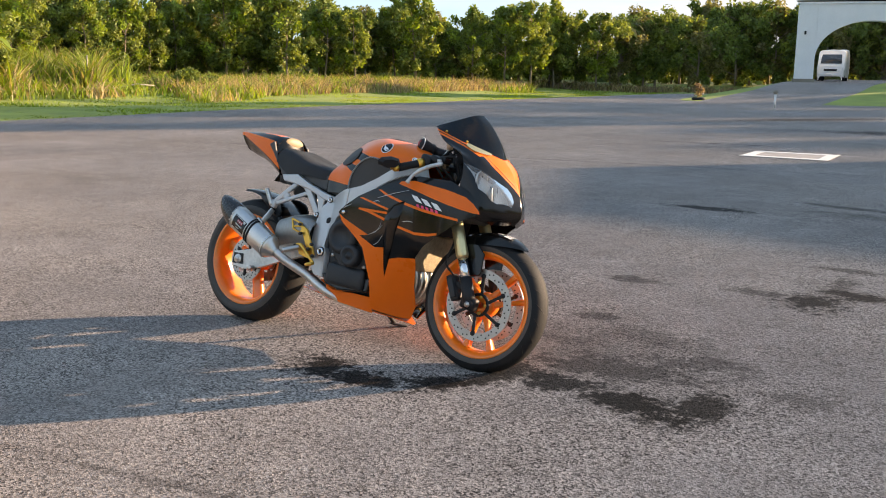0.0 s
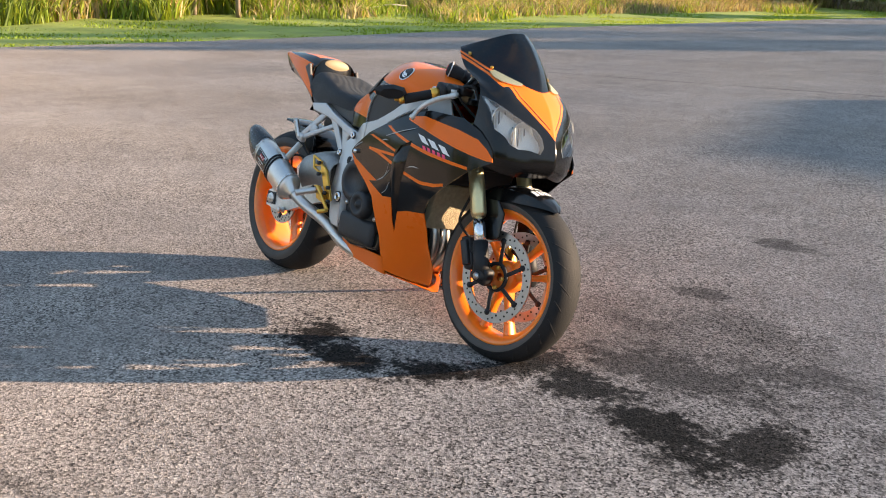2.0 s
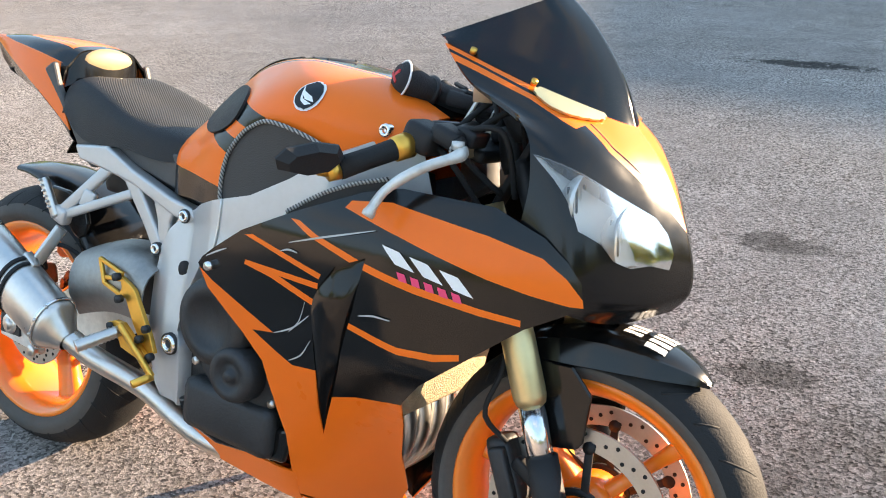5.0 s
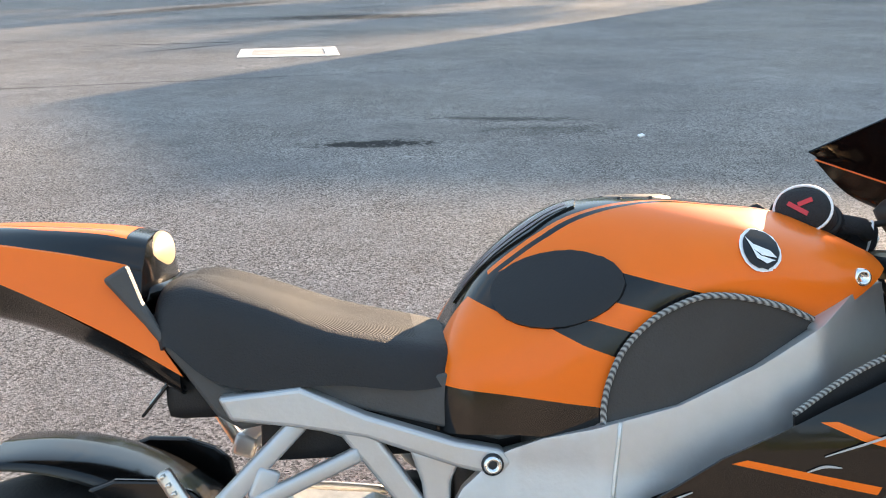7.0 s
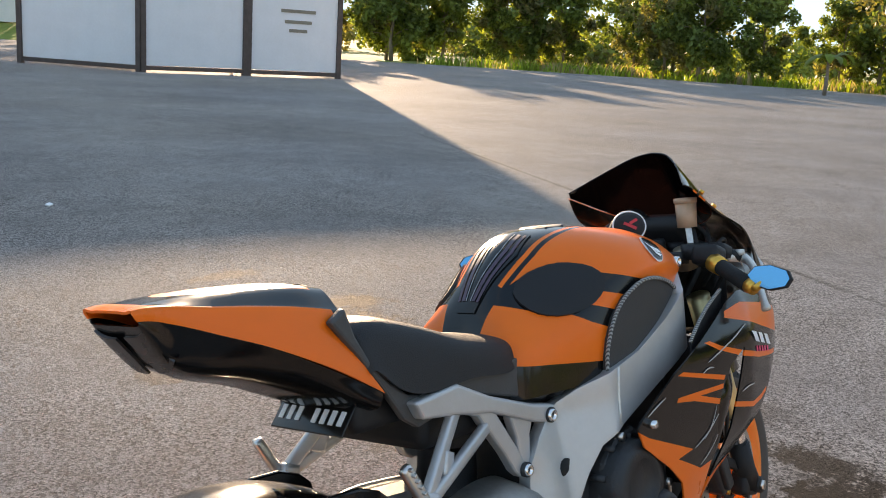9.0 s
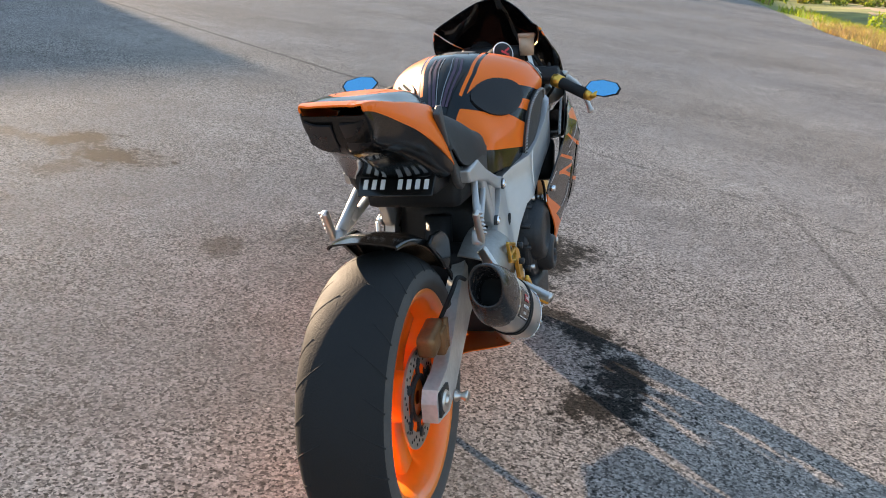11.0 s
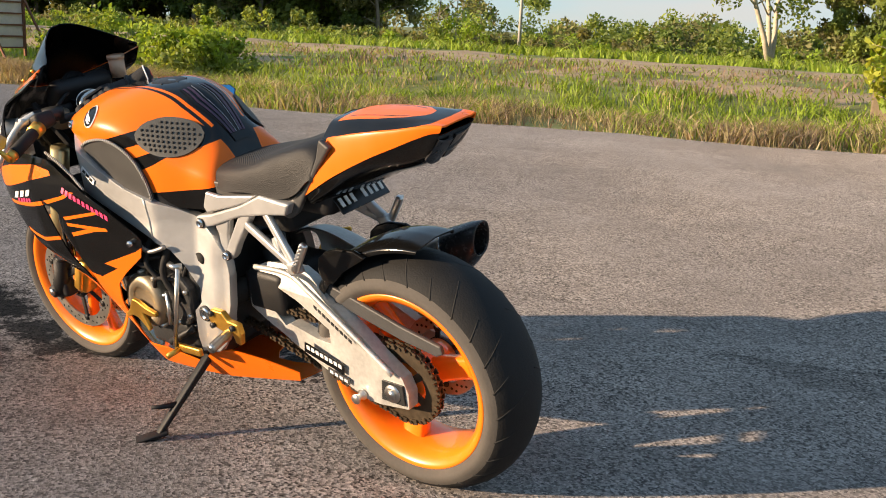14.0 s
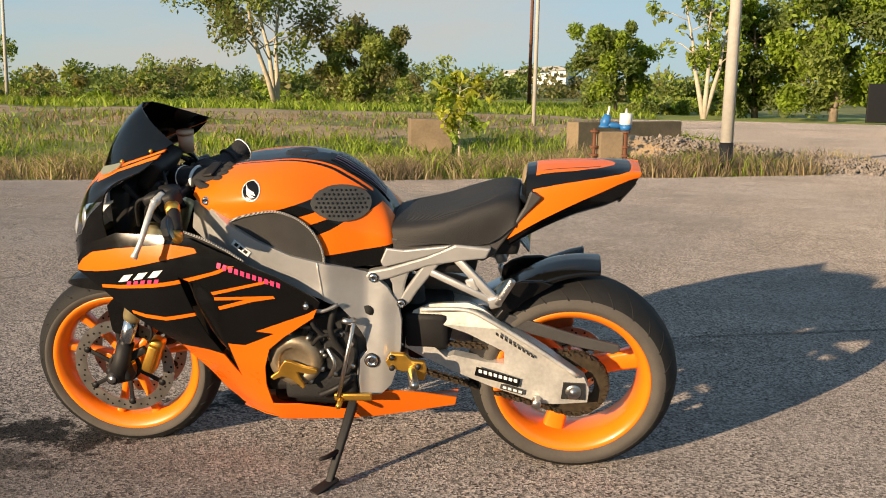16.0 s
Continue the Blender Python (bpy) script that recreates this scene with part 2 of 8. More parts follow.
LEATHER = mat("knee_pad_vinyl", (0.034, 0.033, 0.032), 0.55, 0, 0.2, 20, 0.2, 350)
SMOKE = mat("smoked_acrylic", (0.012, 0.011, 0.012), 0.2, 0, 0.1, 5, spec=0.6)
WHITE = mat("white_sticker", (0.78, 0.78, 0.78), 0.4, 0, 0.05, 20)
PINK = mat("pink_sticker", (0.80, 0.05, 0.16), 0.4, 0, 0.08, 20)
BLUE_MIRROR = mat("blue_mirror", (0.10, 0.36, 0.60), 0.04, 1.0, 0.02, 5)
DISC = mat("brake_disc_steel", (0.42, 0.40, 0.37), 0.36, 1.0, 0.12, 22)
HOLE = mat("drilled_hole", (0.01, 0.01, 0.01), 0.8)
MESH_TAN = mat("tan_radiator_mesh", (0.42, 0.34, 0.22), 0.6, 0.3, 0.25, 60, 0.6, 260)
CARBON = mat("gloss_carbon", (0.020, 0.020, 0.021), 0.18, 0, 0.35, 90, 0.05, 220)
DULL_STEEL = mat("dull_steel", (0.34, 0.33, 0.31), 0.42, 0.9, 0.25, 12, 0.06, 120)
RESERVOIR = mat("tan_translucent_plastic", (0.50, 0.33, 0.22), 0.35, 0, 0.1, 20)
RED_BAR = mat("red_print", (0.55, 0.03, 0.04), 0.4)
LAMP_SHELL = mat("silvered_lamp_shell", (0.80, 0.81, 0.82), 0.4, 0.2, 0.08, 20)
PALE_CONCRETE = mat("pale_concrete", (0.48, 0.46, 0.42), 0.85, 0, 0.16, 2.2, 0.4, 40)
REFLECTOR = mat("reflector_chrome", (0.62, 0.62, 0.61), 0.38, 0.8, 0.05, 18)
CHAIN = mat("chain_steel", (0.10, 0.075, 0.05), 0.5, 0.8, 0.3, 60)
ROPE = mat("grey_rope", (0.34, 0.34, 0.34), 0.8, 0, 0.3, 180, 0.8, 500)
CLOTH = mat("glove_cloth", (0.02, 0.02, 0.022), 0.8, 0, 0.3, 60, 0.5, 400)
RED = mat("red_print", (0.55, 0.03, 0.04), 0.5)
CONCRETE = mat("weathered_concrete", (0.25, 0.22, 0.17), 0.85, 0, 0.22, 2.2, 0.5, 40)
WALL_WHITE = mat("white_render", (0.78, 0.78, 0.77), 0.7, 0, 0.06, 1.2, 0.15, 30)
PANEL_WHITE = mat("white_signboard", (0.74, 0.74, 0.75), 0.5, 0, 0.05, 1.5)
RUST = mat("rusty_steel", (0.18, 0.075, 0.04), 0.7, 0.4, 0.3, 7, 0.4, 60)
TIMBER = mat("bare_board", (0.52, 0.44, 0.36), 0.7, 0, 0.15, 4, 0.2, 60)
POST_STEEL = mat("dark_steel", (0.10, 0.075, 0.065), 0.6, 0.3, 0.3, 7, 0.3, 60)
PAINT = mat("worn_white_paint", (0.70, 0.69, 0.66), 0.8, 0, 0.18, 9, 0.4, 90)
BARK = mat("grey_bark", (0.24, 0.19, 0.14), 0.9, 0, 0.3, 6, 0.6, 25)
PALE_BARK = mat("pale_bark", (0.46, 0.40, 0.31), 0.85, 0, 0.25, 5, 0.4, 20)
CAR_WHITE = mat("white_car_paint", (0.72, 0.72, 0.72), 0.25, 0, 0.04, 2, coat=0.6)
GLASS_DARK = mat("dark_glass", (0.02, 0.022, 0.025), 0.06, 0, 0.05, 2)
LEAF_A = leaf_mat("acacia_leaves", (0.215, 0.265, 0.065))
LEAF_B = leaf_mat("dark_leaves", (0.140, 0.190, 0.052))
SAPLING_LEAF = leaf_mat("yellow_green_leaf", (0.34, 0.36, 0.05))
LEAF_C = leaf_mat("bright_leaves", (0.21, 0.295, 0.038))
LEAF_D = leaf_mat("olive_leaves", (0.18, 0.175, 0.075))
BLADE_G = leaf_mat("green_grass_blades", (0.225, 0.30, 0.042))
BLADE_Y = leaf_mat("dry_grass_blades", (0.38, 0.31, 0.185))
BLADE_B = leaf_mat("brown_stalks", (0.26, 0.185, 0.135))
LAWN = mat("short_grass", (0.24, 0.29, 0.05), 0.9, 0, 0.25, 0.9, 0.5, 22)
EARTH = mat("dry_earth", (0.40, 0.28, 0.165), 0.95, 0, 0.3, 1.1, 0.8, 14)
FIELD = mat("rough_field", (0.19, 0.20, 0.055), 0.95, 0, 0.4, 0.35, 0.8, 9)
GRAVEL = mat("gravel", (0.24, 0.205, 0.175), 0.9, 0, 0.35, 7, 1.0, 30)
ASPHALT = asphalt_mat()
# twisted strands of the cord
n, l = ROPE.node_tree.nodes, ROPE.node_tree.links
tc, wv, rp = n.new("ShaderNodeTexCoord"), n.new("ShaderNodeTexWave"), n.new("ShaderNodeMix")
rp.data_type = 'RGBA'
rp.inputs["A"].default_value, rp.inputs["B"].default_value = (0.06, 0.06, 0.06, 1), (0.55, 0.55, 0.53, 1)
wv.bands_direction = 'DIAGONAL'
wv.inputs["Scale"].default_value = 70
l.new(tc.outputs["Object"], wv.inputs["Vector"])
l.new(wv.outputs[1], rp.inputs["Factor"])
l.new(rp.outputs["Result"], n["Principled BSDF"].inputs["Base Color"])
# diagonal ribs of the seat cover
n, l = RIBBED.node_tree.nodes, RIBBED.node_tree.links
tc, wv, bp = n.new("ShaderNodeTexCoord"), n.new("ShaderNodeTexWave"), n.new("ShaderNodeBump")
wv.bands_direction = 'DIAGONAL'
wv.inputs["Scale"].default_value = 100
l.new(tc.outputs["Object"], wv.inputs["Vector"])
l.new(wv.outputs[1], bp.inputs["Height"])
bp.inputs["Strength"].default_value, bp.inputs["Distance"].default_value = 0.7, 0.0016
l.new(bp.outputs[0], n["Principled BSDF"].inputs["Normal"])


def clear_mat(name, tint, gloss_rough, through_part, milk=0.02):
    """Thin clear or tinted plastic: it lets light through and shines at a slant."""
    m = bpy.data.materials.new(name)
    m.use_nodes = True
    n, l = m.node_tree.nodes, m.node_tree.links
    tr, gl, mix, fr, dif, mix2 = (n.new(k) for k in ("ShaderNodeBsdfTransparent", "ShaderNodeBsdfGlossy", "ShaderNodeMixShader", "ShaderNodeFresnel", "ShaderNodeBsdfDiffuse", "ShaderNodeMixShader"))
    tr.inputs[0].default_value = (*tint, 1)
    dif.inputs[0].default_value = (milk, milk, milk, 1)
    gl.inputs["Roughness"].default_value = gloss_rough
    fr.inputs[0].default_value = 1.5
    mix2.inputs[0].default_value = through_part
    l.new(dif.outputs[0], mix2.inputs[1])
    l.new(tr.outputs[0], mix2.inputs[2])
    l.new(fr.outputs[0], mix.inputs[0])
    l.new(mix2.outputs[0], mix.inputs[1])
    l.new(gl.outputs[0], mix.inputs[2])
    l.new(mix.outputs[0], n["Material Output"].inputs["Surface"])
    return m


LENS = clear_mat("clear_lens", (0.92, 0.92, 0.90), 0.08, 0.86, 0.5)
TINTED = clear_mat("tinted_screen", (0.15, 0.085, 0.065), 0.06, 0.88)


# ---- building helpers ----
def obj(name, bm, materials, parent=None, smooth=True, label=""):
    me = bpy.data.meshes.new(name)
    bm.to_mesh(me)
    bm.free()
    for q in materials if isinstance(materials, (list, tuple)) else [materials]:
        me.materials.append(q)
    if smooth:
        me.shade_smooth()
    ob = new(name, me)
    if parent:
        ob.parent = parent
    if label:
        ob["label"] = label
    return ob


def raw(name, verts, faces, materials, parent=None, index=None, smooth=False):
    me = bpy.data.meshes.new(name)
    me.from_pydata([tuple(v) for v in verts], [], [tuple(f) for f in faces])
    for q in materials if isinstance(materials, (list, tuple)) else [materials]:
        me.materials.append(q)
    if index is not None:
        me.polygons.foreach_set("material_index", np.asarray(index, dtype=np.int32))
    if smooth:
        me.shade_smooth()
    ob = new(name, me)
    if parent:
        ob.parent = parent
    return ob


def empty(name, m=None, label="", category="", group="", kind=""):
    ob = new(name)
    ob.empty_display_size = 0.1
    if m is not None:
        ob.matrix_world = m
    return tagged(ob, label, category, group, kind)


def box(bm, c, size, m=None, bevel=0.0):
    t = Matrix.Translation(c) @ Matrix.Diagonal((*size, 1))
    if m is not None:
        t = Matrix.Translation(c) @ m.to_4x4() @ Matrix.Diagonal((*size, 1))
    g = bmesh.ops.create_cube(bm, size=1.0, matrix=t)
    if bevel:
        es = list({e for v in g["verts"] for e in v.link_edges})
        bmesh.ops.bevel(bm, geom=es, offset=bevel, segments=2, affect='EDGES', profile=0.6)
    return bm


def beam(bm, p, q, w, h, bevel=0.004, up=(0, 0, 1), taper=1.0):
    """A bar from p to q, w wide and h high."""
    p, q = Vector(p), Vector(q)
    d = q - p
    z = d.normalized()
    x = z.cross(Vector(up))
    x = x.normalized() if x.length > 1e-4 else Vector((1, 0, 0))
    y = z.cross(x)
    m = Matrix((x, y, z)).transposed()
    g = bmesh.ops.create_cube(bm, size=1.0, matrix=Matrix.Translation((p + q) / 2) @ m.to_4x4() @ Matrix.Diagonal((w, h, d.length, 1)))
    if taper != 1.0:
        for v in g["verts"]:
            if (v.co - p).dot(z) > d.length * 0.5:
                c = q + (v.co - q) * 1.0
                v.co = q + (c - q) * taper
    if bevel:
        es = list({e for v in g["verts"] for e in v.link_edges})
        bmesh.ops.bevel(bm, geom=es, offset=bevel, segments=2, affect='EDGES', profile=0.6)
    return bm


def tube(bm, pts, radii, sides=14, cap=True):
    """A round bar through points."""
    pts = [Vector(p) for p in pts]
    if isinstance(radii, (int, float)):
        radii = [radii] * len(pts)
    rings, prev = [], None
    for i, p in enumerate(pts):
        d = (pts[min(i + 1, len(pts) - 1)] - pts[max(i - 1, 0)]).normalized()
        x = prev - d * prev.dot(d) if prev else d.orthogonal()
        x.normalize()
        prev = x
        y = d.cross(x)
        rings.append([bm.verts.new(p + radii[i] * (math.cos(a) * x + math.sin(a) * y)) for a in (2 * math.pi * k / sides for k in range(sides))])
    for a, b in zip(rings, rings[1:]):
        for k in range(sides):
            bm.faces.new((a[k], a[(k + 1) % sides], b[(k + 1) % sides], b[k]))
    if cap:
        bm.faces.new(list(reversed(rings[0])))
        bm.faces.new(rings[-1])
    return bm


def lathe(bm, profile, centre, axis='y', steps=48, closed=False):
    """Turns (radius, offset) pairs round an axis."""
    rings = []
    for k in range(steps):
        a = 2 * math.pi * k / steps
        c, s = math.cos(a), math.sin(a)
        rings.append([bm.verts.new(Vector(centre) + (Vector((r * c, o, r * s)) if axis == 'y' else Vector((r * c, r * s, o)) if axis == 'z' else Vector((o, r * c, r * s)))) for r, o in profile])
    m = len(profile)
    for k in range(steps):
        a, b = rings[k], rings[(k + 1) % steps]
        for i in range(m if closed else m - 1):
            j = (i + 1) % m
            bm.faces.new((a[i], a[j], b[j], b[i]))
    bmesh.ops.recalc_face_normals(bm, faces=bm.faces)
    return bm


def spline(pts, n):
    """Points along a smooth line through pts."""
    p = np.asarray(pts, float)
    k = len(p)
    t = np.linspace(0, k - 1, n)
    i = np.minimum(t.astype(int), k - 2)
    f = (t - i)[:, None] if p.ndim == 2 else (t - i)[:, None, None]
    g = lambda j: p[np.clip(j, 0, k - 1)]
    p0, p1, p2, p3 = g(i - 1), g(i), g(i + 1), g(i + 2)
    return 0.5 * (2 * p1 + (p2 - p0) * f + (2 * p0 - 5 * p1 + 4 * p2 - p3) * f ** 2 + (3 * p1 - p0 - 3 * p2 + p3) * f ** 3)


def sheet(rows, nu, nv, mirror=False):
    """A smooth skin through rows of points; mirror: rows run from the middle line outwards and are repeated on the other side."""
    g = spline(np.asarray(rows, float), nu)
    g = np.swapaxes(spline(np.swapaxes(g, 0, 1), nv), 0, 1)
    if mirror:
        left = g[:, ::-1].copy()
        left[..., 1] *= -1
        g = np.concatenate([left[:, :-1], g], axis=1)
    bm = bmesh.new()
    vs = [[bm.verts.new(p) for p in row] for row in g]
    for a, b in zip(vs, vs[1:]):
        for k in range(len(a) - 1):
            bm.faces.new((a[k], a[k + 1], b[k + 1], b[k]))
    return bm


def within(poly, x, y):
    c, j = False, len(poly) - 1
    for i in range(len(poly)):
        (xi, yi), (xj, yj) = poly[i], poly[j]
        if (yi > y) != (yj > y) and x < (xj - xi) * (y - yi) / (yj - yi) + xi:
            c = not c
        j = i
    return c


def score(bm, poly, a=0, b=2):
    """Cuts a skin along the edges of a polygon in the plane of axes a and b."""
    for (x0, y0), (x1, y1) in zip(poly, poly[1:] + poly[:1]):
        no = [0, 0, 0]
        no[a], no[b] = y1 - y0, x0 - x1
        co = [0, 0, 0]
        co[a], co[b] = x0, y0
        lo = (min(x0, x1) - 0.03, min(y0, y1) - 0.03)
        hi = (max(x0, x1) + 0.03, max(y0, y1) + 0.03)
        fs = [f for f in bm.faces if lo[0] <= f.calc_center_median()[a] <= hi[0] and lo[1] <= f.calc_center_median()[b] <= hi[1]]
        if fs:
            geom = list({v for f in fs for v in f.verts}) + list({e for f in fs for e in f.edges}) + fs
            bmesh.ops.bisect_plane(bm, geom=geom, plane_co=co, plane_no=no, dist=1e-5)


def tint(bm, poly, index, a=0, b=2, only=None):
    """Gives the faces inside a polygon another material."""
    score(bm, poly, a, b)
    for f in bm.faces:
        c = f.calc_center_median()
        if within(poly, c[a], c[b]) and (only is None or only(c)):
            f.material_index = index


def trim(bm, poly, a=0, b=2, keep=True, only=None):
    """Keeps (or drops) what lies inside a polygon."""
    score(bm, poly, a, b)
    gone = [f for f in bm.faces if within(poly, f.calc_center_median()[a], f.calc_center_median()[b]) != keep and (only is None or only(f.calc_center_median()))]
    bmesh.ops.delete(bm, geom=gone, context='FACES')


def lift(bm, d):
    bm.normal_update()
    for v in bm.verts:
        v.co += v.normal * d


def shell(ob, t, offset=-1.0):
    s = ob.modifiers.new("thickness", 'SOLIDIFY')
    s.thickness, s.offset, s.use_even_offset = t, offset, False
    return ob


# ---- ground ----
LOT = [(-18, -5), (-19, 9.2), (-20.7, 17.6), (-22, 31), (-24, 60), (-20, 70), (-4, 72), (8, 66), (30, 55), (44, 42), (52, 33), (58, 20), (59, 5.5), (52, -0.6), (38, -2.0), (26.5, -3.0), (18.5, -4.5), (13.9, -5.15), (12.0, -5.85), (9.2, -6.45),
       (7.2, -6.9), (5.8, -7.65), (4.4, -8.35), (3.2, -8.85), (1.7, -9.05), (0.55, -9.75), (-0.85, -10.6), (-2.2, -11.0), (-3.9, -11.95), (-5.6, -13.3), (-5.9, -14.6), (-5.0, -18), (-4.5, -21), (-3.6, -28), (-1.2, -36), (1.5, -39.6),
       (-5, -41.8), (-9, -43), (-13, -42.4), (-30, -42), (-24, -15)]


def frayed(poly, step, amp):
    out = []
    for (x0, y0), (x1, y1) in zip(poly, poly[1:] + poly[:1]):
        k = max(1, int(math.hypot(x1 - x0, y1 - y0) / step))
        for i in range(k):
            f = i / k
            x, y = x0 + (x1 - x0) * f, y0 + (y1 - y0) * f
            out.append((x + amp * noise.noise((x * 1.7, y * 1.7, 0)) + amp * 0.5 * noise.noise((x * 6, y * 6, 3)), y + amp * noise.noise((x * 1.7, y * 1.7, 9)) + amp * 0.5 * noise.noise((x * 6, y * 6, 7))))
    return out


def lot_distance(xs, ys):
    """Metres outside the lot's edge (negative inside)."""
    d = np.full(xs.shape, 1e9)
    ins = np.zeros(xs.shape, bool)
    for (x0, y0), (x1, y1) in zip(LOT, LOT[1:] + LOT[:1]):
        ex, ey = x1 - x0, y1 - y0
        t = np.clip(((xs - x0) * ex + (ys - y0) * ey) / (ex * ex + ey * ey), 0, 1)
        d = np.minimum(d, np.hypot(xs - x0 - t * ex, ys - y0 - t * ey))
        cross = (y0 > ys) != (y1 > ys)
        ins ^= cross & (xs < (x1 - x0) * (ys - y0) / (y1 - y0 + 1e-12) + x0)
    return np.where(ins, -d, d)


def south_share(xs, ys):
    """How far a place lies from the lot's southern edge (0) to the dirt track on the bank (1)."""
    edge = np.interp(xs, [-6, -2.2, 1.7, 5.8, 9.2, 13.9, 26.5, 60], [-13.5, -11, -9.05, -7.65, -6.45, -5.15, -3.0, 4.0])
    track = np.interp(xs, [-4, 0, 5, 9.7, 16, 30, 60], [-28.5, -28.4, -27.2, -25.4, -23.2, -20.0, -15.0])
    u = (edge - ys) / (edge - track)
    return np.where(xs > -4.6, u, -1.0)


def land(xs, ys):
    """Height of the open ground."""
    d = lot_distance(xs, ys)
    u = south_share(xs, ys)
    z = np.where(d < 0.25, -0.05, -0.02)
    bank = -0.48 * np.exp(-((u - 0.38) / 0.17) ** 2) + 0.38 * np.clip((u - 0.52) / 0.45, 0, 1) - 0.33 * np.clip((u - 1.2) / 0.7, 0, 1)
    z = z + np.where((d > 0) & (u > 0), bank * np.clip(d / 2.5, 0, 1), 0)
    north = np.clip((ys - 2) / 8, 0, 1) * (xs < -15)
    z = z + north * np.clip((d - 6) / 8, 0, 1) * 0.45
    z = z + 1.15 * np.clip(d / 9, 0, 1) * np.clip((ys - 42) / 10, 0, 1) * np.clip((xs + 6) / 5, 0, 1) * np.clip((44 - xs) / 8, 0, 1)
    return z, d, u, north


bm = bmesh.new()
f = bm.faces.new([bm.verts.new((x, y, 0)) for x, y in frayed(LOT, 0.35, 0.10)])
f.normal_update()
if f.normal.z < 0:
    f.normal_flip()
bmesh.ops.triangulate(bm, faces=bm.faces)
road = tagged(obj("road", bm, ASPHALT, smooth=False), "worn grey asphalt lot with dark oil marks", "asphalt lot", kind="structure")

ax = np.unique(np.concatenate([np.linspace(-900, -90, 14), np.linspace(-90, 90, 220), np.linspace(90, 900, 14)]))
gx, gy = np.meshgrid(ax, ax, indexing="ij")
gz, gd, gs, gn = land(gx, gy)
rough = np.array([noise.noise((x * 0.35, y * 0.35, 5)) for x, y in zip(gx.ravel(), gy.ravel())]).reshape(gx.shape)
gz = gz + np.where(gd > 0.8, 0.10 * rough, 0)
k = len(ax)
fs, fi = [], []
for i in range(k - 1):
    for j in range(k - 1):
        fs.append((i * k + j, (i + 1) * k + j, (i + 1) * k + j + 1, i * k + j + 1))
        dd, ss = gd[i, j], gs[i, j]
        fi.append(1 if 0.93 < ss < 1.17 or (0.58 < ss < 1.0 and rough[i, j] > 0.02) else 2 if ss > 0.02 else 0 if dd < 14 else 2)
ground = tagged(raw("ground", np.stack([gx, gy, gz], -1).reshape(-1, 3), fs, [LAWN, EARTH, FIELD], index=fi, smooth=True), "grass verge, ditch and rough field around the lot", "ground", kind="structure")

# ramp up to the gate
LEFT_EDGE = [(-15.3, 43.6, 0.004), (-15.8, 53, 0.45), (-16.2, 61, 0.95), (-18, 80, 1.1)]
RIGHT_EDGE = [(-9.3, 43.6, 0.004), (-9.9, 53, 0.45), (-10.4, 62, 0.97), (-10, 80, 1.1)]


def strip(left, right, nu, nv):
    """A gently curved sheet between two edges."""
    return sheet([[a, tuple((p + q) / 2 for p, q in zip(a, b)), b] for a, b in zip(left, right)], nu, nv)


tagged(obj("road_ramp", strip(LEFT_EDGE, RIGHT_EDGE, 24, 6), ASPHALT), "asphalt ramp rising to the gate", "road", kind="structure")
for left, right in (([(-17.2, 43.8, -0.03), (-19.5, 53, -0.03), (-22, 62, -0.03), (-26, 80, -0.03)], [(x, y, z - 0.006) for x, y, z in LEFT_EDGE]), ([(x, y, z - 0.006) for x, y, z in RIGHT_EDGE], [(-3.6, 44.4, 0.02), (-3.8, 53, 0.50), (-4.2, 62, 1.0), (-4.4, 80, 1.1)])):
    tagged(obj("ground_bank", strip(left, right, 24, 8), LAWN), "grass bank beside the ramp", "grass bank", kind="structure")


def blades(name, label, count, area, height, colours, seed, lean=0.35, width=0.012, keep=None):
    """Many blades on the ground, as one object."""
    rs = np.random.RandomState(seed)
    x = rs.uniform(area[0], area[1], count)
    y = rs.uniform(area[2], area[3], count)
    z, d, s, n_ = land(x, y)
    ok = (d > 0.05) if keep is None else keep(x, y, d)
    cl = np.array([noise.noise((a * 0.8, b * 0.8, seed)) for a, b in zip(x, y)])
    ok &= cl > rs.uniform(-0.65, 0.25, count)
    x, y, z, d, cl = x[ok], y[ok], z[ok], d[ok], cl[ok]
    k = len(x)
    h = rs.uniform(height[0], height[1], k) * (0.75 + 0.6 * cl)
    a = rs.uniform(0, 2 * math.pi, k)
    w = width * rs.uniform(0.6, 1.6, k)
    dx, dy = np.cos(a) * w, np.sin(a) * w
    lx, ly = rs.normal(0, lean, k) * h, rs.normal(0, lean, k) * h
    b0 = np.stack([x - dx, y - dy, z - 0.03], -1)
    b1 = np.stack([x + dx, y + dy, z - 0.03], -1)
    m0 = np.stack([x - dx * 0.7 + lx * 0.35, y - dy * 0.7 + ly * 0.35, z + h * 0.6], -1)
    m1 = np.stack([x + dx * 0.7 + lx * 0.35, y + dy * 0.7 + ly * 0.35, z + h * 0.6], -1)
    tp = np.stack([x + lx, y + ly, z + h], -1)
    v = np.stack([b0, b1, m1, m0, tp], 1).reshape(-1, 3)
    q = np.arange(k) * 5
    faces = [(i, i + 1, i + 2, i + 3) for i in q] + [(i + 3, i + 2, i + 4) for i in q]
    # dry and green kinds grow in patches
    field = np.array([noise.noise((a * 0.45, b * 0.45, seed + 7)) + 0.5 * noise.noise((a * 1.7, b * 1.7, seed + 3)) for a, b in zip(x, y)])
    ci = np.clip(((0.5 + 0.75 * field + rs.uniform(-0.3, 0.3, k)) * len(colours)).astype(int), 0, len(colours) - 1)
    return tagged(raw(name, v, faces, colours, index=np.concatenate([ci, ci])), label, "grass", kind="stuff")


